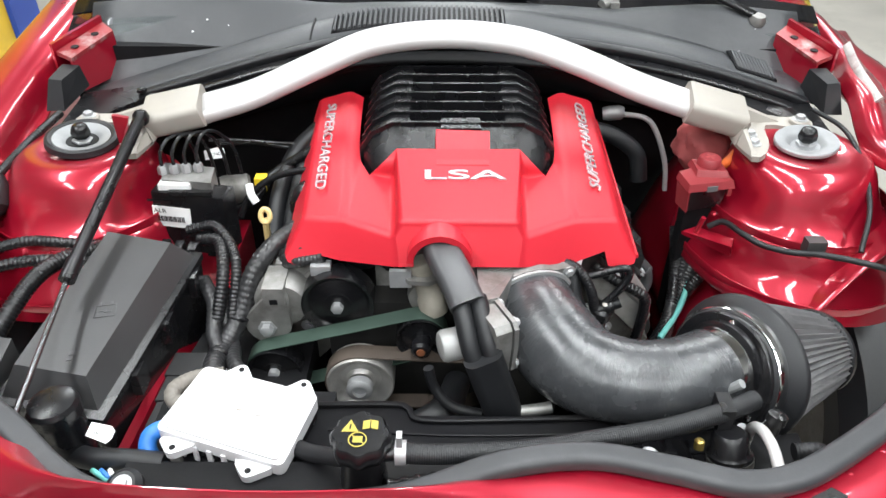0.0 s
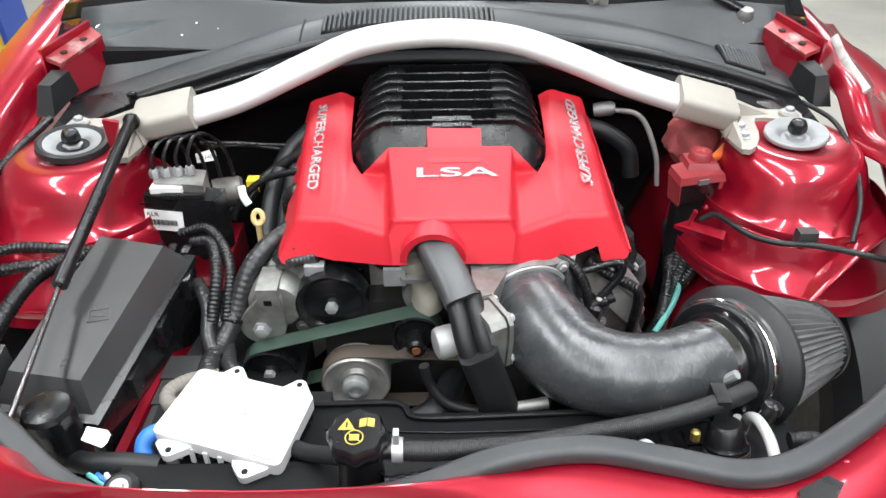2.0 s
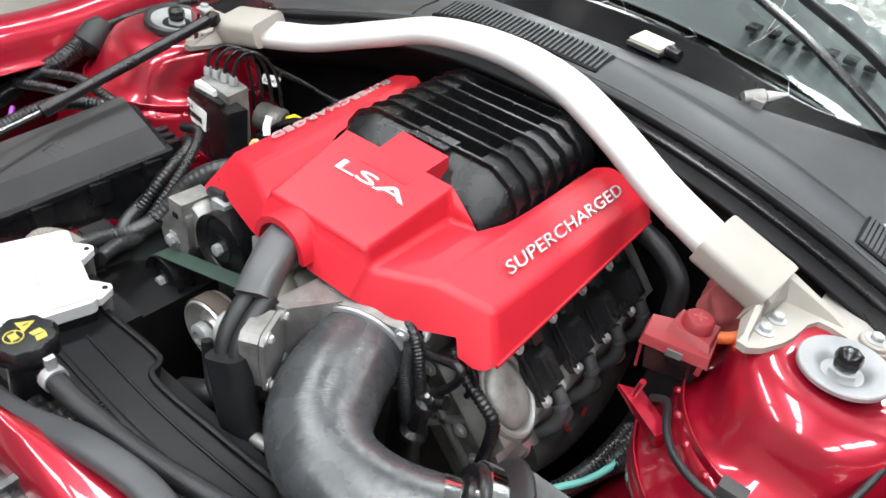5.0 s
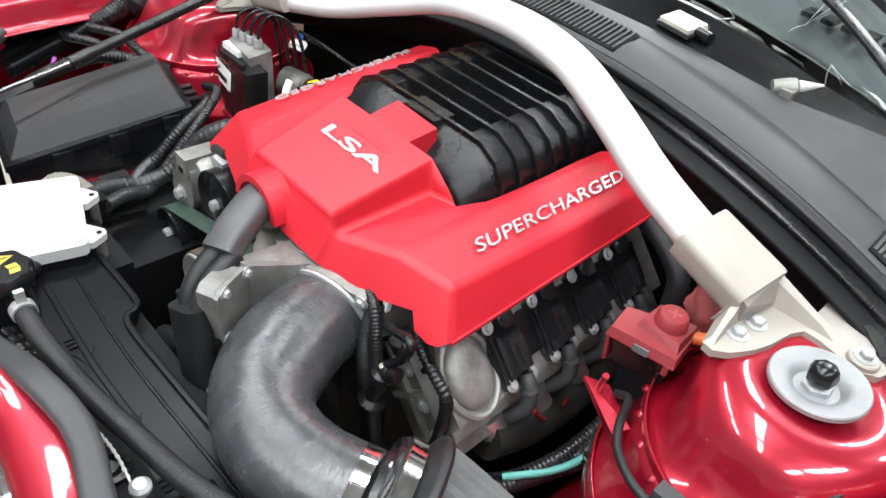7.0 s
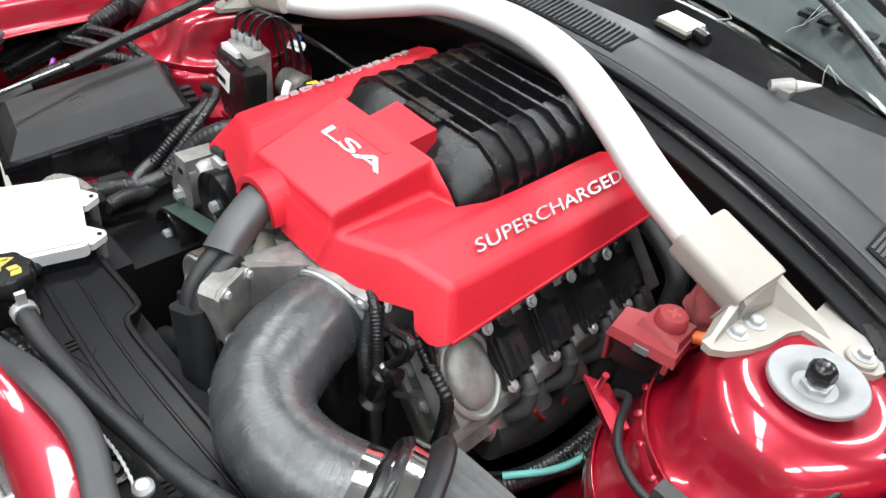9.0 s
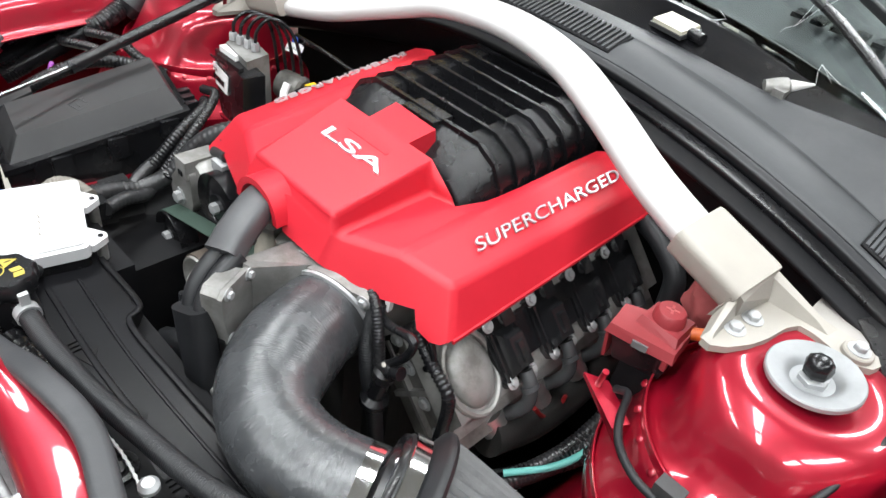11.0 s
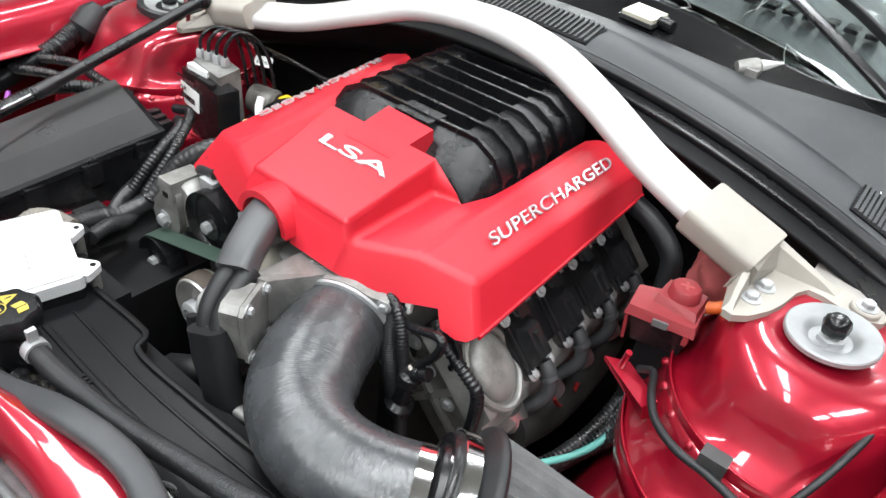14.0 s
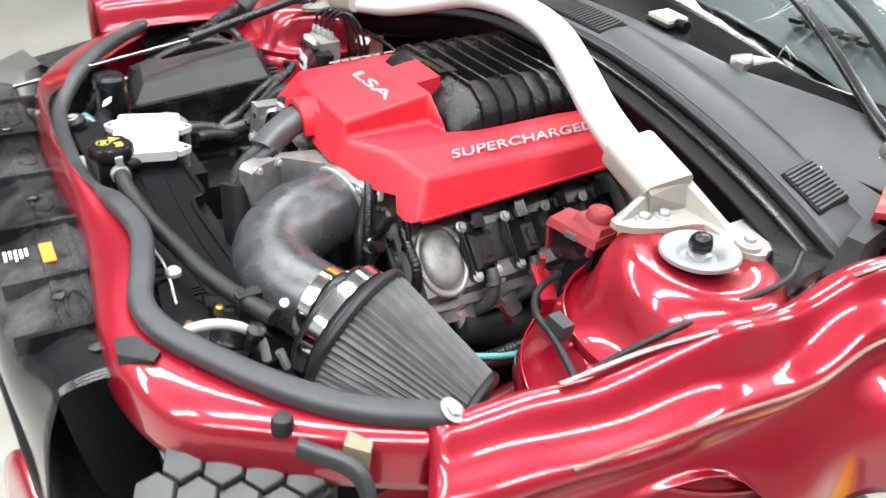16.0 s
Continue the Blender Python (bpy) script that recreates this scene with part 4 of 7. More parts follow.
dp = part("crank_pulley", turned([(0.004, 0.0), (0.018, 0.0), (0.022, 0.006), (0.030, 0.008), (0.039, 0.003), (0.044, -0.003), (0.046, -0.006), (0.0485, -0.006), (0.0495, -0.003), (0.0495, 0.03), (0.02, 0.03)], (-0.121, 0.705, 0.695), (0, 1, 0), 56), mat("worn_bright_steel", (0.42, 0.41, 0.39), 0.38, 0.6, 0.15, 30, 300, 0.05, dirt=(0.15, 0.13, 0.1), dirt_amount=0.4), engine, "bright worn steel pulley")
part("pulley_hub", turned([(0.019, 0), (0.019, 0.012), (0.014, 0.016), (0.010, 0.016), (0.010, 0.010), (0.004, 0.010)], (-0.121, 0.700, 0.695), (0, -1, 0), 32), STEEL, dp)


def belt(circles, y, w, t=0.004):
    """A belt round the outside of circles (x, z, r), taken in order."""
    pts = []
    for x, z, r in circles:
        pts += [(x + (r + t / 2) * math.cos(2 * math.pi * i / 60), z + (r + t / 2) * math.sin(2 * math.pi * i / 60)) for i in range(60)]
    pts = sorted(set((round(a, 5), round(b, 5)) for a, b in pts))

    def side(ps):
        h = []
        for p in ps:
            while len(h) > 1 and (h[-1][0] - h[-2][0]) * (p[1] - h[-2][1]) - (h[-1][1] - h[-2][1]) * (p[0] - h[-2][0]) <= 0:
                h.pop()
            h.append(p)
        return h[:-1]

    hull = side(pts) + side(pts[::-1])
    cx, cz = sum(p[0] for p in hull) / len(hull), sum(p[1] for p in hull) / len(hull)
    bm = bmesh.new()
    rings = []
    for x, z in hull:
        d = Vector((x - cx, z - cz)).normalized() * t
        rings.append([bm.verts.new(q) for q in ((x, y, z), (x, y + w, z), (x - d.x, y + w, z - d.y), (x - d.x, y, z - d.y))])
    for i, a in enumerate(rings):
        b = rings[(i + 1) % len(rings)]
        for k in range(4):
            bm.faces.new((a[k], a[(k + 1) % 4], b[(k + 1) % 4], b[k]))
    return bm


part("drive_belt", belt([(-0.249, 0.700, 0.040), (-0.032, 0.765, 0.036)], 0.722, 0.027), BELT, engine, "worn green-backed ribbed belt")
part("drive_belt", belt([(-0.121, 0.695, 0.050), (0.03, 0.69, 0.045)], 0.703, 0.026), mat("brown_worn_belt", (0.06, 0.045, 0.035), 0.7, 0, 0.2, 30, 300, 0.2), engine, "brown-edged ribbed belt")
part("pump_body", turned([(0.03, 0), (0.034, 0.01), (0.034, 0.06), (0.026, 0.07)], (-0.02, 0.755, 0.81), (0.1, 1, 0), 28), CAST, engine, "cast pump body")
part("thermostat_neck", turned([(0.020, -0.02), (0.020, 0.004), (0.017, 0.010), (0.0165, 0.045), (0.022, 0.052), (0.022, 0.062), (0.015, 0.066)], (-0.018, 0.752, 0.812), (-0.25, 0.25, 0.94), 24), mat("tan_casting", (0.27, 0.25, 0.21), 0.55, 0.3, 0.2, 30, 300, 0.3), engine, "tan cast neck with a steel tab")
part("neck_flange", prism([(-0.060, 0.755), (-0.048, 0.738), (-0.020, 0.736), (-0.002, 0.748), (-0.004, 0.775), (-0.045, 0.782)], 0.850, 0.857), CAST, engine, bevel=0.002)
part("bracket", blk((-0.075, 0.745, 0.84), (-0.045, 0.752, 0.868)), STEEL, engine)
# dark clutter between the cover and the accessory drive
for i, (x, z, r) in enumerate(((-0.17, 0.862, 0.022), (-0.12, 0.857, 0.026), (-0.075, 0.85, 0.024), (-0.2, 0.868, 0.016))):
    part("sensor_body", turned([(r * 0.6, -0.012), (r, -0.004), (r, 0.05), (r * 0.7, 0.06)], (x, 0.805, z - 0.004), (0.1, 1, 0.1), 20), BLACK, engine, "black sensor body")
part("solenoid", blk((-0.188, 0.768, 0.842), (-0.160, 0.785, 0.858)), STEEL, engine, "small metal solenoid", bevel=0.003)
part("rear_fuel_rail", tube([(-0.20, 0.86, 0.86), (-0.205, 1.0, 0.865), (-0.20, 1.15, 0.86)], 0.009, 5, 10), BLACK, engine)

# throttle body
TA = Vector((0.26, -0.95, -0.17)).normalized()
TC = Vector((0.1215, 0.745, 0.812))
TU = Vector((0, 0, 1)).cross(TA).normalized()
TW = TA.cross(TU)
TM = Matrix(((TU.x, TW.x, TA.x, TC.x), (TU.y, TW.y, TA.y, TC.y), (TU.z, TW.z, TA.z, TC.z), (0, 0, 0, 1)))
tb = thing("throttle_body", (0.11, 0.74, 0.78), "cast aluminium throttle body bolted behind the intake elbow", "throttle body")
part("bore", turned([(0.050, 0.018), (0.0565, 0.016), (0.0575, 0.004), (0.060, -0.002), (0.060, -0.06), (0.045, -0.08)], TC, TA, 56), CAST, tb)
part("clamp_band", turned([(0.0585, 0.002), (0.0610, 0.003), (0.0610, 0.016), (0.0585, 0.017)], TC, TA, 56), mat("dark_steel_band", (0.06, 0.06, 0.062), 0.35, 0.6), tb, "dark clamp band")
flange = []
for i in range(48):
    a = 2 * math.pi * i / 48
    r = 0.0655 + 0.014 * max(0, math.cos(4 * (a - math.pi / 4))) ** 3
    flange.append((r * math.cos(a), r * math.sin(a)))
part("flange", prism(flange, -0.016, -0.004, TM), CAST, tb, "four-lugged cast flange", bevel=0.0025)
part("flange", prism([(x * 1.03 - 0.002, y * 1.03) for x, y in flange], -0.030, -0.019, TM), CAST, tb, "rear mating flange", bevel=0.002)
part("bead", turned([(0.0625, -0.004), (0.0655, -0.003), (0.0655, 0.001), (0.0625, 0.002)], TC, TA, 56), STEEL, tb, "bright machined bead")
for k in range(4):
    a = math.pi / 4 + k * math.pi / 2
    bolt(TM @ Vector((0.073 * math.cos(a), 0.073 * math.sin(a), -0.004)), TA, tb, 0.006)
for a in (60, 78, 100, 122, 140):
    q = Vector((math.cos(radians(a)), math.sin(radians(a)), 0))
    w = Vector((-q.y, q.x, 0)) * 0.0025
    part("rib", hexa([TM @ (q * 0.072 + w + Vector((0, 0, -0.03))), TM @ (q * 0.072 - w + Vector((0, 0, -0.03))), TM @ (q * 0.070 - w + Vector((0, 0, -0.085))), TM @ (q * 0.070 + w + Vector((0, 0, -0.085)))], [TM @ (q * 0.05 + w + Vector((0, 0, -0.03))), TM @ (q * 0.05 - w + Vector((0, 0, -0.03))), TM @ (q * 0.05 - w + Vector((0, 0, -0.085))), TM @ (q * 0.05 + w + Vector((0, 0, -0.085)))]), CAST, tb, bevel=0.001)
part("inlet_snout", hexa([(0.035, 0.765, 0.876), (0.165, 0.775, 0.874), (0.175, 0.85, 0.885), (0.015, 0.85, 0.885)], [(0.025, 0.755, 0.79), (0.175, 0.775, 0.79), (0.185, 0.85, 0.78), (0.005, 0.85, 0.78)]), CAST, tb, "cast supercharger inlet", bevel=0.014)
# actuator gear case: a plate on the near end of a rounded housing
GA = Vector((0.90, 0.42, 0.03)).normalized()
GU = Vector((0, 0, 1)).cross(GA).normalized()
GW = GA.cross(GU)
GC = Vector((0.080, 0.648, 0.848))
GM = Matrix(((GU.x, GW.x, GA.x, GC.x), (GU.y, GW.y, GA.y, GC.y), (GU.z, GW.z, GA.z, GC.z), (0, 0, 0, 1)))
plate = [(-0.022, 0.036), (0.022, 0.036), (0.032, 0.028), (0.034, 0.0), (0.030, -0.046), (0.022, -0.056), (-0.012, -0.056), (-0.024, -0.046), (-0.030, 0.0), (-0.030, 0.028)]
part("gear_cover", prism(plate, -0.006, 0.0, GM), CAST, tb, "cast actuator gear cover", bevel=0.002)
part("gear_case", prism([(x * 0.92, y * 0.94) for x, y in plate], -0.030, -0.008, GM), CAST, tb, "rounded actuator case", bevel=0.005)
for x, y in ((-0.018, 0.029), (0.023, 0.028), (0.024, -0.040), (-0.020, -0.038)):
    bolt(GM @ Vector((x, y, 0.0)), GA, tb, 0.0052)
part("gear_neck", hexa([(0.045, 0.668, 0.880), (0.070, 0.672, 0.884), (0.098, 0.745, 0.872), (0.045, 0.765, 0.872)], [(0.045, 0.668, 0.80), (0.070, 0.672, 0.80), (0.092, 0.735, 0.79), (0.045, 0.765, 0.79)]), CAST, tb, "cast web between actuator and bore", bevel=0.007)
part("fitting", turned([(0.010, -0.01), (0.010, 0.014), (0.006, 0.016), (0.006, 0.024), (0.0085, 0.025), (0.0085, 0.030), (0.004, 0.032)], (0.067, 0.759, 0.872), (0, -0.1, 1), 16), CAST_CREAM, tb, "cream plastic nipple")

# ---- engine cover ----
cover = thing("engine_cover", (EX, 0.95, 0.87), "satin red plastic engine cover with raised silver lettering", "engine cover")
half = dict(A0=(.228, .818, .909), A1=(.247, 1.185, .925), M0=(.160, .797, .921), M1=(.186, 1.170, .9485), B0=(.164, 1.164, .939), B1=(.157, .965, .929), B2=(.133, .911, .924), C0=(.090, .900, .972), C1=(.081, .758, .940), D0=(.095, .902, .928), D1=(.087, .762, .917), F0=(.087, .740, .880), F1=(.165, .770, .868), F2=(.206, .783, .877), F4=(.214, .782, .852), F5=(.238, .779, .8535), F6=(.250, .7835, .8555), F7=(.2565, .797, .8585), G=(.262, 1.19, .885))
bm = bmesh.new()
V = {}
for s in (1, -1):
    for k, (u, y, z) in (half | (dict(A0=(.221, .818, .909), F2=(.196, .781, .869), F4=(.222, .781, .858), F5=(.231, .779, .8535), F6=(.242, .7835, .8555), F7=(.249, .797, .8585)) if s < 0 else {})).items():
        V[k, s] = bm.verts.new((EX + u * s, y, z))
for s in (1, -1):
    v = lambda *k: [V[q, s] for q in k]
    for f in (v("A0", "A1", "M1", "M0"), v("M0", "M1", "B0", "B1"), v("M0", "B1", "B2", "D0", "D1"), v("D1", "D0", "C0", "C1"), v("A0", "A1", "G", "F7"), v("A0", "F7", "F6", "F5", "F4", "F2"), v("A0", "F2", "F1", "M0"), v("M0", "F1", "F0", "D1"), v("B2", "D0", "C0")):
        bm.faces.new(f)
bm.faces.new([V["C0", 1], V["C1", 1], V["C1", -1], V["C0", -1]])
AX, AR, AZ = -0.006, 0.035, 0.897
arch = [bm.verts.new((AX + AR * math.cos(math.pi * i / 12), 0.7405 + 0.018 * math.sin(math.pi * i / 12) * 0.4, AZ + AR * math.sin(math.pi * i / 12))) for i in range(13)]
arch = [bm.verts.new((AX + AR, 0.7405, 0.880))] + arch + [bm.verts.new((AX - AR, 0.7405, 0.880))]
bm.faces.new([V["C1", -1], V["D1", -1], V["F0", -1]] + arch[::-1] + [V["F0", 1], V["D1", 1], V["C1", 1]])
shell = part("shell", bm, COVER_RED, cover, smooth=70)
bv = shell.modifiers.new("soft_edges", "BEVEL")
bv.width, bv.segments, bv.limit_method, bv.angle_limit = 0.008, 4, "ANGLE", radians(8)
sd = shell.modifiers.new("thickness", "SOLIDIFY")
sd.thickness, sd.offset = 0.0035, -1
wn = shell.modifiers.new("flat_faces", "WEIGHTED_NORMAL")
wn.keep_sharp, wn.weight = False, 80
hood = [(AX + (AR + 0.009) * math.cos(math.pi * i / 16), 0.895 + (AR + 0.009) * math.sin(math.pi * i / 16)) for i in range(17)] + [(AX + AR * math.cos(math.pi * i / 16), 0.895 + AR * math.sin(math.pi * i / 16)) for i in range(16, -1, -1)]
part("hose_arch", prism(hood, 0.727, 0.775, Matrix(((1, 0, 0, 0), (0, 0, 1, 0), (0, 1, 0, 0), (0, 0, 0, 1)))), COVER_RED, cover, "arched hood over the coolant hose", bevel=0.002)
part("rear_tab", hexa([(-0.013, 0.951, 0.981), (0.068, 0.948, 0.980), (0.064, 0.868, 0.9662), (-0.011, 0.868, 0.9662)], [(-0.016, 0.956, 0.935), (0.071, 0.953, 0.935), (0.066, 0.88, 0.93), (-0.013, 0.88, 0.93)]), COVER_RED, cover, "raised tab", bevel=0.004)
# lip along the lower edge
part("lower_lip", sweep(bmesh.new(), [Vector((EX + u, y, z)) for u, y, z in ((.257, .798, .8570), (.2625, 1.19, .8835))], rounded(0.004, 0.006, 0.0015, 2), side=(1, 0, 0)), COVER_RED, cover)
slope = math.degrees(math.atan2(0.032, 0.142))
text("lettering", "LSA", pose(0.0265, 0.846, 0.9615, slope, 0, 0), 0.0265, LETTER, cover, 0.0014, "raised silver lettering", 2.75, 1.0, -0.0003)
tilt = math.degrees(math.atan2(0.024, 0.075))


def side_text(s):
    a = Vector((EX + s * 0.2025, 0.858, 0.9221))
    b = Vector((EX + s * 0.2180, 1.155, 0.9377))
    d = (b - a).normalized() * s
    up = Vector((-s * math.cos(radians(tilt)), 0, math.sin(radians(tilt))))
    up = (up - d * up.dot(d)).normalized()
    n = d.cross(up)
    c = (a + b) / 2 + n * 0.0006
    return Matrix(((d.x, up.x, n.x, c.x), (d.y, up.y, n.y, c.y), (d.z, up.z, n.z, c.z), (0, 0, 0, 1)))


text("lettering", "SUPERCHARGED", side_text(1), 0.0245, LETTER, cover, 0.0013, "raised silver lettering", 1.44, 1.03, 0.0, 0.28)
text("lettering", "SUPERCHARGED", side_text(-1), 0.0245, LETTER, cover, 0.0013, "raised silver lettering", 1.44, 1.03, 0.0, 0.28)

# ---- supercharger lid ----
lid = thing("supercharger_lid", (EX, 1.05, 0.87), "ribbed black textured supercharger lid between the cover's arms", "supercharger")


def lid_section(k, top, recess):
    """Half widths shrink by k; top: how high; recess: depth of the centre."""
    pts = [(0.132, -0.09), (0.132, -0.040), (0.118, -0.016), (0.090, 0.0), (0.068, 0.0), (0.058, -recess)]
    k *= 1.11
    return [(u * k, z + top) for u, z in pts] + [(-u * k, z + top) for u, z in pts[::-1]]


bm = bmesh.new()
rings = []
for y, k, top, rec in ((0.918, 0.93, 0.928, 0.0), (0.926, 0.96, 0.942, 0.0), (0.955, 0.99, 0.968, 0.0), (0.972, 1.0, 0.976, 0.0), (0.976, 1.0, 0.977, 0.018), (1.185, 1.0, 0.985, 0.018)):
    rings.append([bm.verts.new((EX + u, y, z)) for u, z in lid_section(k, top, rec)])
for a, b in zip(rings, rings[1:]):
    for i in range(len(a) - 1):
        bm.faces.new((a[i], a[i + 1], b[i + 1], b[i]))
bm.faces.new(rings[0])
bm.faces.new(rings[-1])
part("body", bm, LID_BLACK, lid, bevel=0.003)
for i in range(7):
    y = 0.974 + 0.0345 * i
    dz = 0.977 + 0.008 * (y - 0.976) / 0.2
    o = [(0.137, -0.075), (0.137, -0.037), (0.121, -0.011), (0.092, 0.006), (-0.092, 0.006), (-0.121, -0.011), (-0.137, -0.037), (-0.137, -0.075), (-0.10, -0.03), (0.10, -0.03)]
    part("rib", prism([(EX + 1.11 * u, z + dz) for u, z in o], y - 0.003, y + 0.003, Matrix(((1, 0, 0, 0), (0, 0, 1, 0), (0, 1, 0, 0), (0, 0, 0, 1)))), LID_BLACK, lid, bevel=0.0012)
part("pad", blk((-0.005, 0.955, 0.955), (0.055, 0.992, 0.981)), LID_BLACK, lid, bevel=0.004)
# ---- strut brace ----
brace = thing("strut_brace", (0, 1.06, 0.94), "silver-painted arched strut brace with cast cream end brackets", "strut brace")
BAR = [(-0.40, 1.05, 0.965), (-0.318, 1.087, 0.978), (-0.215, 1.123, 1.014), (-0.12, 1.145, 1.046), (0.0, 1.150, 1.0585), (0.118, 1.127, 1.056), (0.211, 1.098, 1.036), (0.313, 1.066, 1.003), (0.40, 1.046, 0.979)]
part("bar", sweep(bmesh.new(), curve_points(BAR, 10), rounded(0.055, 0.027, 0.012), side=(0, 0.93, 0.37)), SILVER_PAINT, brace, "silver-painted flattened tube")


def brace_end(s):
    dz = 0.0 if s > 0 else -0.010
    q = lambda x, y, z: Vector((x * s, y, z))
    c0, c1 = q(0.392, 1.049, 0.985 + dz), q(0.482, 1.040, 0.962 + dz * 0.5)
    part("socket", sweep(bmesh.new(), [c0, c0.lerp(c1, 0.04), c0.lerp(c1, 0.55), c0.lerp(c1, 0.95), c1], rounded(0.080, 0.042, 0.012), side=(0, 0.97, 0.2), radii=[0.97, 1.0, 1.0, 1.0, 0.97]), CAST_CREAM, brace, "cast cream socket", bevel=0.0015)
    o = [(0.4770, 0.951), (0.488, 0.949), (0.502, 0.962), (0.516, 0.988), (0.523, 1.010), (0.529, 1.045), (0.537, 1.062), (0.552, 1.063), (0.584, 1.055), (0.604, 1.054), (0.617, 1.063), (0.621, 1.076), (0.614, 1.088), (0.590, 1.094), (0.552, 1.096), (0.520, 1.100), (0.490, 1.097), (0.472, 1.085), (0.468, 1.0)]
    part("foot", prism([(x * s, y) for x, y in o], 0.9285, 0.9375), CAST_CREAM, brace, "cast cream foot plate", bevel=0.003)
    # wall that drops from the socket's end to the plate
    part("web", hexa([q(0.478, 1.002, 0.974 + dz * 0.5), q(0.478, 1.076, 0.980 + dz * 0.5), q(0.487, 1.076, 0.974 + dz * 0.5), q(0.486, 1.004, 0.966 + dz * 0.5)], [q(0.462, 0.990, 0.9365), q(0.466, 1.090, 0.9365), q(0.498, 1.086, 0.9365), q(0.484, 1.014, 0.9365)]), CAST_CREAM, brace, "sloping cast wall", bevel=0.005)
    # rib to the front lug and rib along the outer arm
    part("rib", hexa([q(0.472, 1.004, 0.962 + dz * 0.5), q(0.480, 1.004, 0.962 + dz * 0.5), q(0.483, 0.966, 0.941), q(0.478, 0.964, 0.941)], [q(0.462, 1.012, 0.936), q(0.484, 1.012, 0.936), q(0.487, 0.953, 0.936), q(0.475, 0.952, 0.936)]), CAST_CREAM, brace, bevel=0.003)
    part("rib", hexa([q(0.480, 1.068, 0.972 + dz * 0.5), q(0.482, 1.084, 0.972 + dz * 0.5), q(0.548, 1.088, 0.944), q(0.546, 1.080, 0.943)], [q(0.476, 1.066, 0.936), q(0.478, 1.096, 0.936), q(0.572, 1.092, 0.936), q(0.570, 1.072, 0.936)]), CAST_CREAM, brace, bevel=0.004)
    part("boss", turned([(0.0165, 0), (0.0165, 0.006), (0.015, 0.0075)], q(0.5965, 1.071, 0.9365), (0, 0, 1), 28), CAST_CREAM, brace)
    for x, y, z in ((0.493, 0.994, 0.9375), (0.498, 1.026, 0.9375), (0.5965, 1.071, 0.944)):
        bolt(q(x, y, z), (0, 0, 1), brace, 0.0078, h=0.008)


brace_end(1)
brace_end(-1)

# ---- intake elbow and filter ----
hose = thing("intake_hose", (0.2, 0.65, 0.72), "shiny dark grey silicone intake elbow with steel clamps", "hose")
HOSE = [(0.124, 0.736, 0.813), (0.133, 0.704, 0.814), (0.147, 0.666, 0.812), (0.174, 0.625, 0.810), (0.212, 0.601, 0.811), (0.256, 0.594, 0.812), (0.302, 0.602, 0.812), (0.352, 0.624, 0.811)]
hp = curve_points(HOSE, 26)


def swell(t):
    """Hose radius along its length: a wide, soft bend that narrows to the filter."""
    return 0.053 + 0.0055 * max(0, 1 - t / 0.65) + 0.0055 * math.exp(-((t - 0.30) / 0.17) ** 2)


SWELL = [swell(i / (len(hp) - 1)) for i in range(len(hp))]
elbow = part("elbow", sweep(bmesh.new(), hp, circle(1.0, 64), radii=SWELL), SILICONE, hose, "dark grey silicone elbow", smooth=60)
# hose-wise coordinates for the fine wrinkles that run round it
along = elbow.data.attributes.new("along", "FLOAT_VECTOR", "POINT")
for v in elbow.data.vertices:
    i, k = divmod(v.index, 64)
    along.data[v.index].vector = (i / 26 * 0.05, 0.012 * math.cos(2 * math.pi * k / 64), 0.012 * math.sin(2 * math.pi * k / 64))
FA = Vector((0.87, 0.48, -0.10)).normalized()
F0 = Vector((0.345, 0.620, 0.811))
part("clamp", turned([(0.0525, -0.008), (0.0545, -0.008), (0.0545, 0.008), (0.0525, 0.008)], F0 - FA * 0.004, FA, 56), CHROME, hose, "polished steel clamp band")
part("clamp_screw", rod(F0 + Vector((-0.004, -0.052, 0.018)), F0 + Vector((0.006, -0.058, 0.034)), 0.006, 8), STEEL, hose)

FB = Vector((0.845, 0.46, -0.27)).normalized()
B0 = F0 + FA * 0.008 + Vector((0, 0, -0.006))
filt = thing("air_filter", (0.45, 0.68, 0.72), "conical pleated grey air filter with a black rubber base", "air filter")
part("adapter", turned([(0.050, 0.0), (0.060, 0.006), (0.062, 0.02), (0.062, 0.03), (0.05, 0.032)], F0 + FA * 0.004, FA, 48), BLACK, filt, "black adapter ring")
part("outer_clamp", turned([(0.076, 0.006), (0.0805, 0.006), (0.0815, 0.007), (0.0815, 0.023), (0.0805, 0.024), (0.077, 0.024)], B0, FB, 64), CHROME, filt, "polished steel clamp band")
part("rubber_base", turned([(0.064, 0.0), (0.077, 0.002), (0.0795, 0.005), (0.0795, 0.024), (0.084, 0.028), (0.096, 0.034), (0.0985, 0.038), (0.0985, 0.042), (0.095, 0.046), (0.07, 0.047)], B0, FB, 72, squash=0.96), RUBBER, filt, "black rubber base flange")
part("mounting_plate", turned([(0.056, -0.003), (0.074, -0.003), (0.076, 0.0), (0.076, 0.004), (0.062, 0.004)], B0, FB, 56), BLACK, filt, "black ring plate")


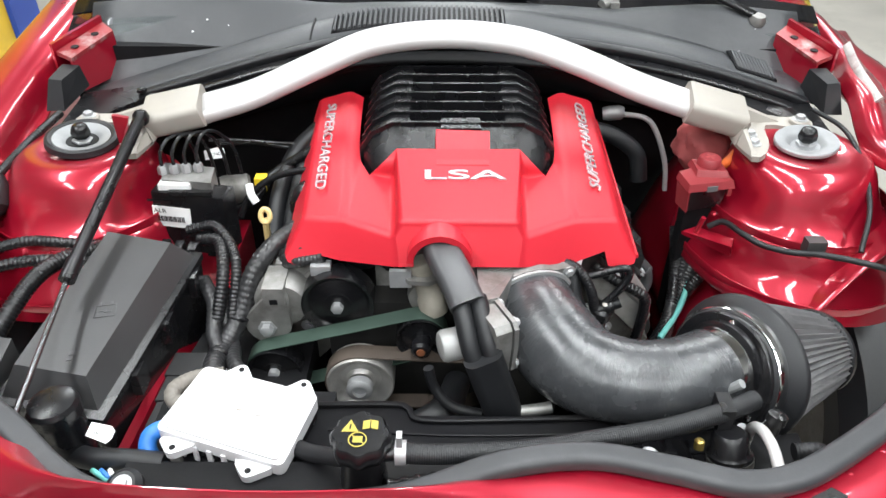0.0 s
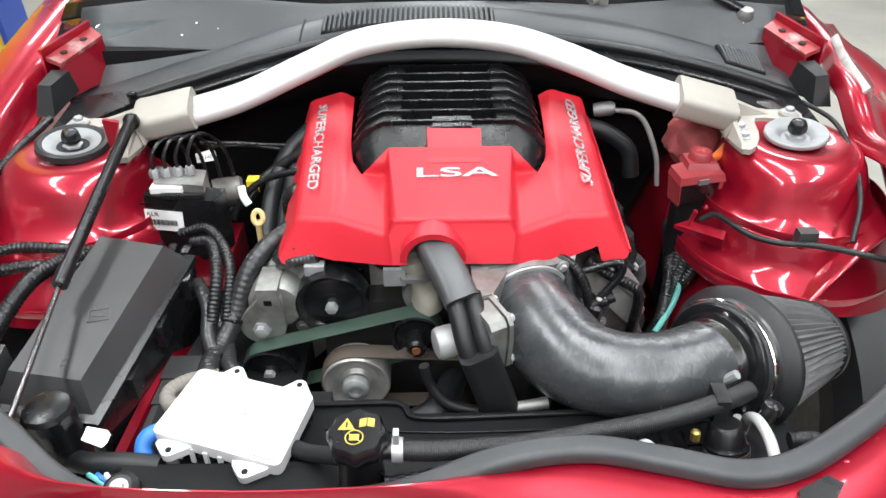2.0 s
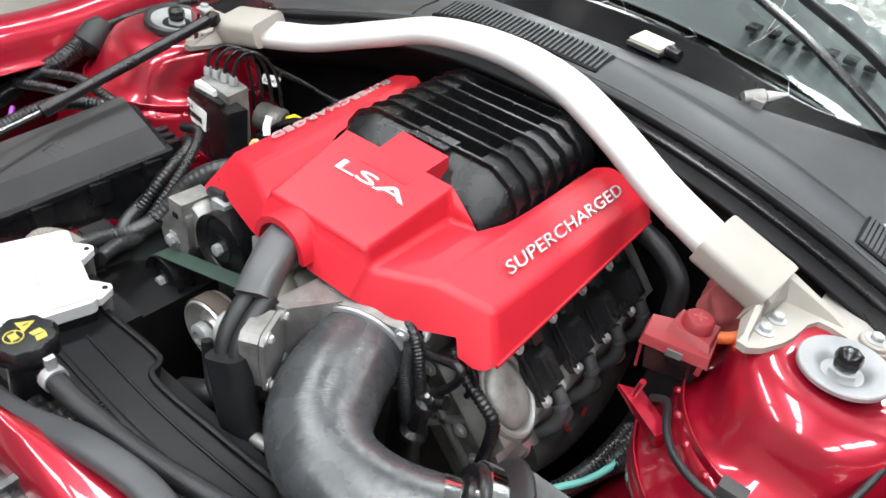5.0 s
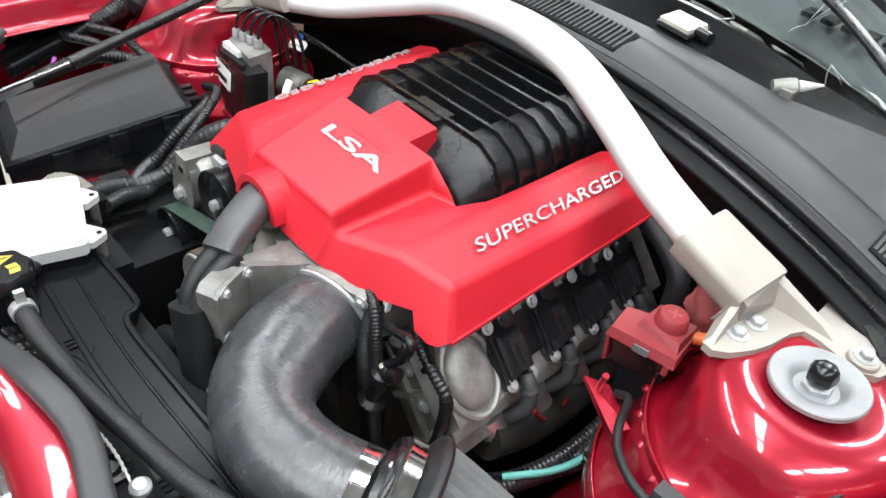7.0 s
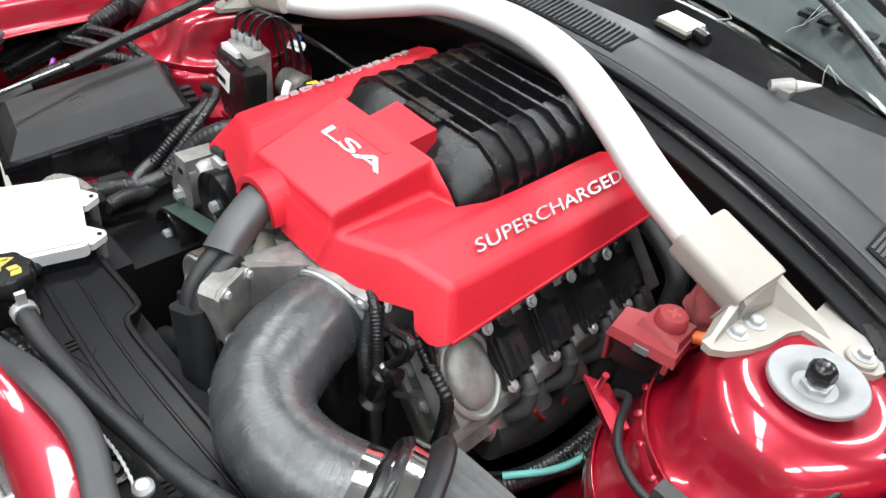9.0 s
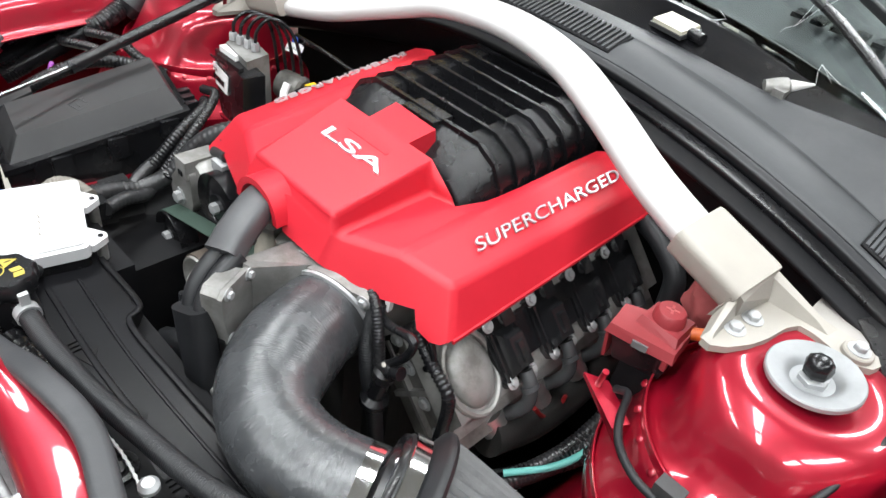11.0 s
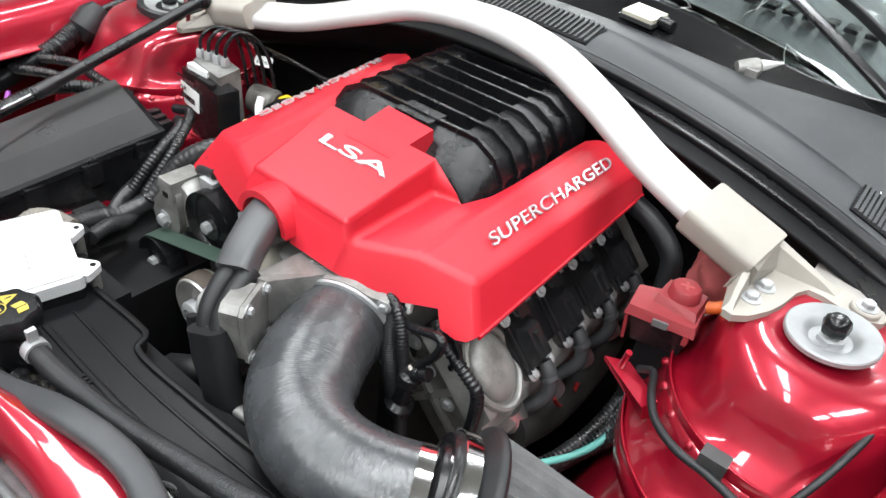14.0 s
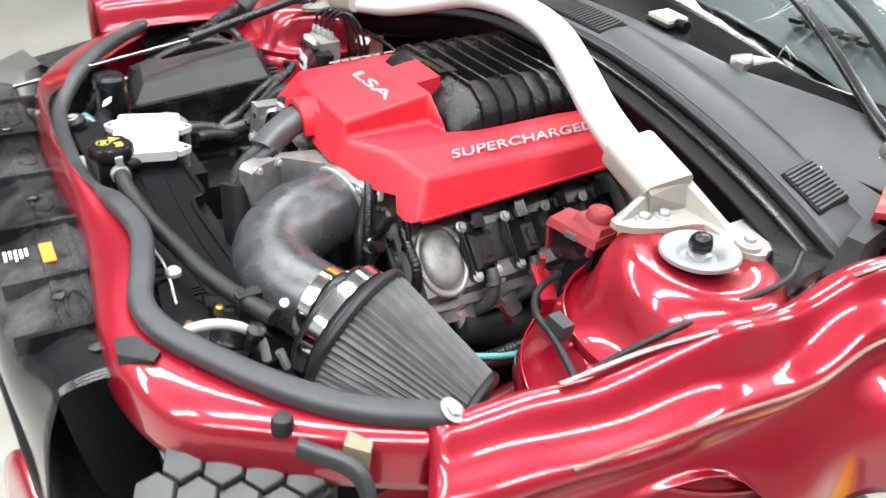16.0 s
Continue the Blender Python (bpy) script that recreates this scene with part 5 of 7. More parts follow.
def pleated(at, axis, r0, r1, length, n=64, squash=0.93):
    bm = bmesh.new()
    u, w, d = frame_of(axis)
    rings = []
    for j in range(9):
        t = j / 8
        ring = []
        for i in range(2 * n):
            a = math.pi * i / n
            r = (r0 + (r1 - r0) * t) * (1.0 if i % 2 else 0.935) + 0.0010 * math.sin(i * 1.7 + 5 * t)
            ring.append(bm.verts.new(at + d * (length * t) + u * (r * math.cos(a)) + w * (r * squash * math.sin(a))))
        rings.append(ring)
    for a, b in zip(rings, rings[1:]):
        for i in range(2 * n):
            bm.faces.new((a[i], a[(i + 1) % (2 * n)], b[(i + 1) % (2 * n)], b[i]))
    bm.faces.new(rings[-1])
    return bm


PF = B0 + FB * 0.044
part("pleats", pleated(PF, FB, 0.0945, 0.060, 0.165), FILTER, filt, "dusty grey pleated fabric", smooth=0)
part("end_cap", turned([(0.059, 0.0), (0.063, 0.003), (0.063, 0.009), (0.058, 0.014), (0.045, 0.016)], PF + FB * 0.160, FB, 56, squash=0.93), RUBBER, filt, "black rubber end cap")
fu, fw, fd = frame_of(FB)
for a in (80, 200, 320):
    p = B0 + fu * (0.067 * math.cos(radians(a))) + fw * (0.067 * math.sin(radians(a))) - FB * 0.003
    part("screw", turned([(0.0045, 0), (0.0045, 0.002), (0.003, 0.003)], p, -FB, 12), CHROME, filt)
part("clamp_screw", rod(B0 + Vector((0.010, -0.074, -0.022)), B0 + Vector((0.020, -0.068, -0.044)), 0.006, 8), STEEL, filt)

# ---- fuse box ----
fuse = thing("fuse_box", (-0.46, 0.72, 0.70), "closed dark grey plastic fuse box with embossed symbols", "fuse box")
part("lid", hexa([(-0.490, 0.8291, 0.8746), (-0.3934, 0.8089, 0.8697), (-0.4406, 0.5931, 0.8206), (-0.5354, 0.6089, 0.8244)], [(-0.502, 0.850, 0.8424), (-0.368, 0.822, 0.8357), (-0.424, 0.566, 0.7773), (-0.556, 0.588, 0.7827)]), GREY_PLASTIC, fuse, "matt dark grey lid", bevel=0.005, smooth=14)
part("base", hexa([(-0.506, 0.854, 0.842), (-0.362, 0.826, 0.834), (-0.419, 0.560, 0.777), (-0.561, 0.584, 0.781)], [(-0.50, 0.85, 0.66), (-0.372, 0.82, 0.66), (-0.43, 0.57, 0.66), (-0.555, 0.59, 0.66)]), BLACK, fuse, "black ribbed base", bevel=0.005)
part("rim", hexa([(-0.508, 0.857, 0.846), (-0.359, 0.828, 0.838), (-0.416, 0.557, 0.781), (-0.564, 0.582, 0.785)], [(-0.508, 0.857, 0.836), (-0.359, 0.828, 0.828), (-0.416, 0.557, 0.771), (-0.564, 0.582, 0.775)]), BLACK, fuse, bevel=0.002)
for k in (0.12, 0.42, 0.72):
    p = Vector((-0.361, 0.826, 0.82)).lerp(Vector((-0.418, 0.56, 0.763)), k)
    part("latch", blk(p - Vector((0.004, 0.014, 0.022)), p + Vector((0.008, 0.014, 0.014))), BLACK, fuse, bevel=0.003)
for k in range(3):
    p = Vector((-0.42 + 0.022 * k, 0.842 - 0.004 * k, 0.838))
    part("rear_clip", blk(p - Vector((0.006, 0.004, 0.02)), p + Vector((0.006, 0.016, 0.004))), BLACK, fuse, bevel=0.002)
fs = math.degrees(math.atan2(0.062, 0.24))
fm = pose(-0.448, 0.690, 0.8428, 12.9, 0.1, 12)
for lo, hi in (((-0.014, -0.010, 0), (0.014, -0.0085, 0.001)), ((-0.014, 0.0085, 0), (0.014, 0.010, 0.001)), ((-0.014, -0.010, 0), (-0.0125, 0.010, 0.001)), ((0.0125, -0.010, 0), (0.014, 0.010, 0.001)), ((-0.009, 0.010, 0), (-0.006, 0.015, 0.001)), ((0.006, 0.010, 0), (0.009, 0.015, 0.001)), ((-0.008, -0.001, 0), (0.002, 0.001, 0.001)), ((-0.002, -0.003, 0), (0.008, -0.001, 0.001))):
    part("embossed_mark", blk(lo, hi, fm), MARK_GREY, fuse)
fm2 = pose(-0.470, 0.622, 0.8274, 12.9, 0.1, 12)
for lo, hi in (((-0.004, -0.008, 0), (0.004, -0.004, 0.001)), ((-0.002, 0.0, 0), (0.006, 0.006, 0.001))):
    part("embossed_mark", blk(lo, hi, fm2), MARK_GREY, fuse)

# ---- engine control module ----
ecm = thing("control_module", (-0.24, 0.54, 0.77), "white metal engine control module with four screw ears", "control module")
EM = [(-0.303, 0.622), (-0.152, 0.574), (-0.178, 0.470), (-0.335, 0.522)]


def ez(x, y):
    return 0.812 + 0.02 * (y - 0.54)


def soft_quad(pts, inset, r, n=5):
    """The outline of a quad, inset, with rounded corners."""
    c = Vector((sum(p[0] for p in pts) / 4, sum(p[1] for p in pts) / 4))
    q = [Vector(p) for p in pts]
    q = [p + (c - p).normalized() * inset * 1.41 for p in q]
    out_pts = []
    for i in range(4):
        a, b, d = q[i - 1], q[i], q[(i + 1) % 4]
        p0, p1 = b + (a - b).normalized() * r, b + (d - b).normalized() * r
        for k in range(n + 1):
            t = k / n
            out_pts.append(p0 * (1 - t) ** 2 + b * 2 * t * (1 - t) + p1 * t * t)
    return out_pts


def module_slab(inset, r, top, bottom):
    bm = bmesh.new()
    o = soft_quad(EM, inset, r)
    hi, lo = [bm.verts.new((p.x, p.y, ez(*p) + top)) for p in o], [bm.verts.new((p.x, p.y, ez(*p) + bottom)) for p in o]
    bm.faces.new(hi)
    bm.faces.new(lo[::-1])
    for i in range(len(o)):
        j = (i + 1) % len(o)
        bm.faces.new((hi[i], hi[j], lo[j], lo[i]))
    return bm


part("case", module_slab(0.0, 0.010, -0.003, -0.020), WHITE_METAL, ecm, "bright white metal case", bevel=0.0025)
part("raised_face", module_slab(0.006, 0.008, 0.0, -0.004), WHITE_METAL, ecm, bevel=0.0015)
loop = [Vector((p.x, p.y, ez(*p) + 0.0005)) for p in soft_quad(EM, 0.0095, 0.007)]
part("face_bead", sweep(bmesh.new(), loop + [loop[0]], circle(0.0011, 6)), WHITE_METAL, ecm, "raised bead round the face")
part("lower_case", module_slab(0.002, 0.009, -0.0215, -0.040), BLACK, ecm, "black lower half", bevel=0.003)
for (x, y), (ox, oy) in (((-0.262, 0.611), (0.004, 0.009)), ((-0.180, 0.586), (0.005, 0.009)), ((-0.212, 0.480), (-0.004, -0.010)), ((-0.306, 0.511), (-0.003, -0.010))):
    z = ez(x, y) - 0.009
    hull = []
    for i in range(28):
        a = 2 * math.pi * i / 28
        e = max(((x + ox, y + oy, 0.0095), (x - 0.016, y, 0.005), (x + 0.016, y - 0.005, 0.005)), key=lambda e: e[0] * math.cos(a) + e[1] * math.sin(a) + e[2])
        hull.append((e[0] + e[2] * math.cos(a), e[1] + e[2] * math.sin(a)))
    ear = part("ear", prism(hull, z - 0.010, z), WHITE_METAL, ecm, bevel=0.0015)
    part("ear_hole", turned([(0.0036, 0), (0.0036, 0.0008)], (x + ox * 1.1, y + oy * 1.1, z), (0, 0, 1), 16), BLACK_DIM, ear)
    part("pillar", turned([(0.007, -0.04), (0.007, 0.0)], (x + ox, y + oy, z - 0.010), (0, 0, 1), 14), CAST, ear)
for i in range(8):
    part("case_rib", blk((-0.003, -0.0012, -0.040), (0.003, 0.0012, -0.012), pose(-0.322 + 0.018 * i, 0.5155 - 0.006 * i, 0.811, 0, 0, -18)), WHITE_METAL, ecm)
for i in range(4):
    part("printed_bar", blk((-0.245 + 0.012 * i, 0.545 - 0.004 * i, 0.8144), (-0.238 + 0.012 * i, 0.547 - 0.004 * i, 0.8149)), CAST_CREAM, ecm)
part("module_bracket", blk((-0.36, 0.455, 0.70), (-0.14, 0.62, 0.766)), BLACK_DIM, ecm, bevel=0.01)

# ---- brake control unit ----
ab = thing("brake_control_unit", (-0.41, 0.96, 0.70), "black brake control unit with metal valve block and white label", "brake unit")
part("electronics_box", hexa([(-0.462, 0.935, 0.879), (-0.345, 0.918, 0.876), (-0.337, 0.955, 0.878), (-0.458, 0.965, 0.881)], [(-0.468, 0.930, 0.765), (-0.350, 0.915, 0.765), (-0.340, 0.955, 0.765), (-0.462, 0.965, 0.765)]), BLACK, ab, "black plastic electronics box", bevel=0.005)
part("valve_block", hexa([(-0.455, 0.995, 0.898), (-0.372, 0.985, 0.895), (-0.366, 0.938, 0.893), (-0.446, 0.948, 0.895)], [(-0.455, 1.0, 0.79), (-0.372, 0.99, 0.79), (-0.366, 0.955, 0.79), (-0.446, 0.96, 0.79)]), CAST, ab, "machined aluminium valve block", bevel=0.003)
part("motor", turned([(0.024, 0), (0.026, 0.006), (0.026, 0.045), (0.021, 0.05)], (-0.380, 1.015, 0.832), (0.92, 0.3, -0.05), 32), DARK_CAST, ab, "round pump motor")
part("label", hexa([(-0.4645, 0.9315, 0.856), (-0.402, 0.9225, 0.854), (-0.402, 0.9235, 0.854), (-0.4645, 0.9325, 0.856)], [(-0.4675, 0.9295, 0.820), (-0.405, 0.9205, 0.818), (-0.405, 0.9225, 0.818), (-0.4675, 0.9315, 0.820)]), WHITE, ab, "white barcode label")
lm = Matrix(((0.99, 0.0, -0.14, -0.435), (-0.14, 0.05, -0.99, 0.9252), (0, 1, 0.05, 0.838), (0, 0, 0, 1)))
part("connector_lever", blk((-0.430, 0.921, 0.879), (-0.362, 0.930, 0.886)), BLACK, ab, bevel=0.002)
part("box_seam", blk((-0.468, 0.9275, 0.866), (-0.348, 0.9295, 0.869), pose(0, 0, 0)), BLACK, ab)
text("label_text", "ALR", lm @ pose(-0.016, 0.011, 0.002), 0.010, BLACK, ab, 0.0002, "", 1.2)
for i in range(18):
    part("label_bar", blk((-0.022 + 0.0025 * i, -0.008, 0.0015), (-0.0212 + 0.0025 * i + 0.0004 * (i % 3), 0.002, 0.0022), lm), BLACK, ab)
for i in range(4):
    x, y = -0.447 + 0.018 * i, 0.963 + 0.003 * i
    part("union_nut", turned([(0.008, 0), (0.008, 0.010), (0.006, 0.014)], (x, y, 0.896), (0, 0, 1), 6), STEEL, ab)
    part("brake_pipe", tube([(x, y, 0.905), (x + 0.001, y + 0.004, 0.930), (x + 0.012, y + 0.022, 0.946 + 0.002 * i), (x + 0.028, y + 0.045, 0.94), (x + 0.036 + 0.003 * i, y + 0.058, 0.90), (x + 0.038 + 0.003 * i, y + 0.07, 0.80)], 0.003, 7, 8), BLACK, ab, "bent black brake pipe")
part("top_frame", blk((-0.45, 0.937, 0.880), (-0.40, 0.955, 0.890)), WHITE, ab, "white connector window", bevel=0.002)
part("bracket", blk((-0.48, 0.92, 0.55), (-0.34, 1.02, 0.77)), PAINT, ab, "red mounting bracket", bevel=0.01)

# ---- coolant tank cap, radiator cover ----
tank = thing("coolant_tank", (-0.09, 0.46, 0.76), "black coolant neck with a lobed warning cap", "coolant tank")
CC = (-0.087, 0.464, 0.0)
part("neck", turned([(0.024, 0.77), (0.026, 0.80), (0.022, 0.84), (0.022, 0.86)], CC, (0, 0, 1), 32), BLACK, tank)
bm = bmesh.new()
rings = []
for r, z in ((0.024, 0.846), (0.030, 0.850), (0.0315, 0.858), (0.031, 0.868), (0.028, 0.872), (0.010, 0.8725)):
    rings.append([bm.verts.new((CC[0] + r * (1 + (0.05 if r > 0.02 else 0) * math.cos(8 * a)) * math.cos(a), CC[1] + r * (1 + (0.05 if r > 0.02 else 0) * math.cos(8 * a)) * math.sin(a), z)) for a in (2 * math.pi * i / 64 for i in range(64))])
for a, b in zip(rings, rings[1:]):
    for i in range(64):
        bm.faces.new((a[i], a[(i + 1) % 64], b[(i + 1) % 64], b[i]))
bm.faces.new(rings[-1])
cap = part("cap", bm, BLACK, tank, "black eight-lobed cap", smooth=50)
cz = 0.8726
YP = mat("printed_yellow", (0.42, 0.33, 0.05), 0.5)
part("warning_ring", turned([(0.0085, 0), (0.0085, 0.0006), (0.0098, 0.0006), (0.0098, 0)], (CC[0] - 0.002, CC[1] - 0.009, cz), (0, 0, 1), 32, cap=False), YP, cap)
part("warning_bar", blk((-0.0085, -0.0006, 0), (0.0085, 0.0006, 0.0006), pose(CC[0] - 0.002, CC[1] - 0.009, cz, 0, 0, -40)), YP, cap)
part("warning_block", blk((-0.005, -0.004, 0), (0.005, 0.004, 0.0005), pose(CC[0] - 0.002, CC[1] - 0.009, cz)), YP, cap)
part("warning_triangle", prism([(-0.009, -0.007), (0.009, -0.007), (0, 0.009)], cz, cz + 0.0006, pose(CC[0] - 0.011, CC[1] + 0.008, 0)), YP, cap)
part("warning_mark", blk((-0.0008, -0.004, 0), (0.0008, 0.003, 0.0003), pose(CC[0] - 0.011, CC[1] + 0.008, cz + 0.0006)), BLACK, cap)
part("manual_symbol", prism([(-0.008, -0.005), (0, -0.003), (0.008, -0.005), (0.008, 0.006), (0, 0.008), (-0.008, 0.006)], cz, cz + 0.0006, pose(CC[0] + 0.010, CC[1] + 0.009, 0)), YP, cap)
part("symbol_line", blk((-0.0005, -0.004, 0), (0.0005, 0.007, 0.0003), pose(CC[0] + 0.010, CC[1] + 0.009, cz + 0.0006)), BLACK, cap)
part("side_pipe", tube([(-0.087, 0.464, 0.825), (-0.12, 0.478, 0.815), (-0.15, 0.495, 0.80), (-0.17, 0.51, 0.79)], 0.010, 6, 14), RUBBER, tank)
part("spout", tube([(-0.087, 0.464, 0.835), (-0.062, 0.464, 0.838), (-0.048, 0.466, 0.838)], 0.008, 5, 12), BLACK, tank)

rad = thing("radiator_cover", (0.05, 0.5, 0.66), "dusty black plastic radiator shroud", "radiator cover")
part("shroud", prism([(-0.33, 0.50), (-0.33, 0.585), (-0.055, 0.588), (-0.040, 0.575), (-0.028, 0.560), (0.22, 0.568), (0.36, 0.575), (0.38, 0.50), (0.2, 0.478), (-0.1, 0.478)], 0.755, 0.776), SHROUD, rad, bevel=0.006)
part("shroud_lip", sweep(bmesh.new(), curve_points([(-0.16, 0.586, 0.779), (-0.065, 0.587, 0.779), (-0.044, 0.580, 0.779), (-0.026, 0.562, 0.779), (0.08, 0.563, 0.779), (0.22, 0.568, 0.779)], 6), rounded(0.006, 0.008, 0.002, 2), side=(0, 0, 1)), SHROUD, rad)
part("fan_wall", blk((-0.32, 0.572, 0.40), (0.36, 0.59, 0.755)), BLACK_DIM, rad)
part("core", blk((-0.33, 0.46, 0.35), (0.38, 0.50, 0.74)), BLACK_DIM, rad)
for x in (-0.02, 0.10, 0.21):
    part("vent_arrow", prism([(x, 0.492), (x + 0.03, 0.502), (x + 0.004, 0.518)], 0.776, 0.7775), BLACK_DIM, rad)
    for j in range(3):
        part("vent_slot", blk((x - 0.022 + 0.007 * j, 0.492, 0.776), (x - 0.018 + 0.007 * j, 0.508, 0.7785)), BLACK_DIM, rad)
part("crease", sweep(bmesh.new(), curve_points([(-0.14, 0.548, 0.777), (0.02, 0.540, 0.777), (0.20, 0.545, 0.777), (0.33, 0.552, 0.777)], 6), rounded(0.004, 0.003, 0.001, 2), side=(0, 1, 0)), SHROUD, rad)
part("crease", sweep(bmesh.new(), curve_points([(-0.14, 0.512, 0.777), (0.02, 0.506, 0.777), (0.20, 0.512, 0.777), (0.33, 0.520, 0.777)], 6), rounded(0.008, 0.004, 0.0015, 2), side=(0, 1, 0)), SHROUD, rad)
part("bellows_hose", tube([(-0.06, 0.446, 0.800), (0.0, 0.454, 0.803), (0.05, 0.458, 0.803), (0.10, 0.458, 0.80)], 0.013, 30, 14, 0.16, 0.016), BLACK, rad, "ribbed black bellows hose")
for k in range(3):
    part("gusset", hexa([(0.225 + 0.028 * k, 0.500, 0.790), (0.229 + 0.028 * k, 0.500, 0.790), (0.231 + 0.028 * k, 0.535, 0.778), (0.227 + 0.028 * k, 0.535, 0.778)], [(0.215 + 0.028 * k, 0.500, 0.775), (0.239 + 0.028 * k, 0.500, 0.775), (0.241 + 0.028 * k, 0.537, 0.775), (0.217 + 0.028 * k, 0.537, 0.775)]), SHROUD, rad, "small moulded gusset")
part("front_ledge", prism([(-0.36, 0.44), (-0.36, 0.49), (0.40, 0.49), (0.42, 0.46), (0.30, 0.435), (0.15, 0.46), (0.0, 0.45)], 0.775, 0.79), BLACK_DIM, rad, bevel=0.004)
part("edge_chain", sweep(bmesh.new(), curve_points([(0.07, 0.463, 0.797), (0.15, 0.472, 0.797), (0.24, 0.463, 0.797)], 20), circle(0.0022, 6), radii=[1.0 if i % 2 else 0.55 for i in range(41)]), WHITE, rad, "white beaded edge")
part("plug_ring", turned([(0.020, 0), (0.020, 0.006), (0.014, 0.006), (0.014, 0.001), (0.008, 0.001), (0.008, 0.006), (0.003, 0.006)], (0.16, 0.462, 0.79), (0, 0, 1), 28), BLACK, rad)

# power steering bottle
psb = thing("fluid_reservoir", (-0.45, 0.53, 0.70), "black round fluid reservoir with a ribbed cap", "reservoir")
part("body", turned([(0.026, -0.13), (0.028, -0.05), (0.026, -0.015), (0.026, 0)], (-0.449, 0.532, 0.825), (0, 0, 1), 32), BLACK, psb)
part("cap", turned([(0.024, -0.012), (0.029, -0.010), (0.0295, 0.006), (0.026, 0.012), (0.020, 0.014), (0.006, 0.0145)], (-0.449, 0.532, 0.830), (0, 0, 1), 14), BLACK, psb, "ribbed screw cap", smooth=25)
part("return_hose", tube([(-0.44, 0.52, 0.765), (-0.41, 0.505, 0.775), (-0.37, 0.50, 0.78), (-0.32, 0.495, 0.78)], 0.013, 6, 16), RUBBER, psb, "black rubber hose")

# ---- battery terminal ----
bt = thing("battery_terminal", (0.42, 0.985, 0.83), "faded red positive terminal cover on a black block", "battery terminal")
part("base", hexa([(0.388, 0.942, 0.883), (0.380, 0.978, 0.883), (0.452, 1.015, 0.882), (0.458, 0.962, 0.881)], [(0.396, 0.950, 0.838), (0.390, 0.976, 0.838), (0.446, 1.005, 0.838), (0.452, 0.965, 0.838)]), BLACK, bt, "black plastic block", bevel=0.004)
part("cover", hexa([(0.385, 0.937, 0.894), (0.3785, 0.977, 0.896), (0.452, 1.018, 0.894), (0.460, 0.955, 0.892)], [(0.383, 0.933, 0.882), (0.376, 0.978, 0.883), (0.453, 1.021, 0.882), (0.463, 0.951, 0.880)]), PINK_RED, bt, "faded red flip cover", bevel=0.004)
part("side_flap", hexa([(0.377, 0.974, 0.880), (0.380, 0.976, 0.880), (0.388, 0.936, 0.880), (0.385, 0.934, 0.880)], [(0.380, 0.970, 0.842), (0.383, 0.972, 0.842), (0.391, 0.940, 0.842), (0.388, 0.938, 0.842)]), PINK_RED, bt, bevel=0.0015)
part("collar", hexa([(0.404, 0.968, 0.904), (0.404, 1.004, 0.904), (0.450, 1.010, 0.902), (0.452, 0.968, 0.902)], [(0.402, 0.962, 0.893), (0.400, 1.006, 0.893), (0.452, 1.014, 0.893), (0.456, 0.962, 0.893)]), PINK_RED, bt, bevel=0.003)
part("post_cap", turned([(0.0205, 0.0), (0.0195, 0.012), (0.0178, 0.024), (0.0155, 0.027), (0.005, 0.0275)], (0.4275, 0.988, 0.890), (0, 0, 1), 32), PINK_RED, bt, "round cap with a plus mark")
for a in (0, 90):
    part("plus_mark", blk((-0.008, -0.0016, 0), (0.008, 0.0016, 0.0007), pose(0.4275, 0.988, 0.9173, 0, 0, a + 20)), RAG, bt)
part("window", blk((-0.009, -0.0012, -0.0045), (0.009, 0.0012, 0.0045), pose(0.424, 0.9425, 0.884, 0, 0, 13)), FILTER, bt, "small grey window")
part("hook", blk((0.452, 0.948, 0.868), (0.458, 0.954, 0.882)), PINK_RED, bt, bevel=0.0015)
part("cable", tube([(0.448, 1.004, 0.888), (0.466, 1.012, 0.894), (0.482, 1.024, 0.905), (0.492, 1.036, 0.905)], 0.0075, 6, 14), ORANGE, bt, "orange cable")
part("stand", blk((0.40, 0.97, 0.60), (0.45, 1.0, 0.836)), BLACK_DIM, bt)


def rag():
    bm = bmesh.new()
    bmesh.ops.create_icosphere(bm, subdivisions=4, radius=1)
    for v in bm.verts:
        d = v.co.copy()
        k = 1 + 0.22 * noise.noise(d * 2.2) + 0.10 * abs(noise.noise(d * 5.0)) - 0.06 * abs(noise.noise(d * 11.0))
        v.co = Vector((0.452, 1.092, 0.887)) + Vector((d.x * 0.046, d.y * 0.045, d.z * 0.048)) * k
    return bm


part("shop_rag", rag(), RAG, label="crumpled red shop rag stuffed beside the brace", category="rag")
part("reservoir_body", blk((0.53, 1.105, 0.70), (0.60, 1.17, 0.918)), mat("milky_plastic", (0.3, 0.28, 0.26), 0.4), label="milky plastic brake fluid reservoir behind the rag", category="reservoir", bevel=0.02)
# ---- hoses, looms and small parts ----
def line(name, pts, r, material, label, category="hose", ribs=0.0, steps=8, n=12, group="", pitch=0.006):
    return part(name, tube(pts, r, steps, n, ribs, pitch), material, label=label, category=category, group=group)


# coolant hoses from under the cover
ch = thing("coolant_hose", (0.03, 0.64, 0.70), "pair of grey-sleeved rubber coolant hoses", "hose")
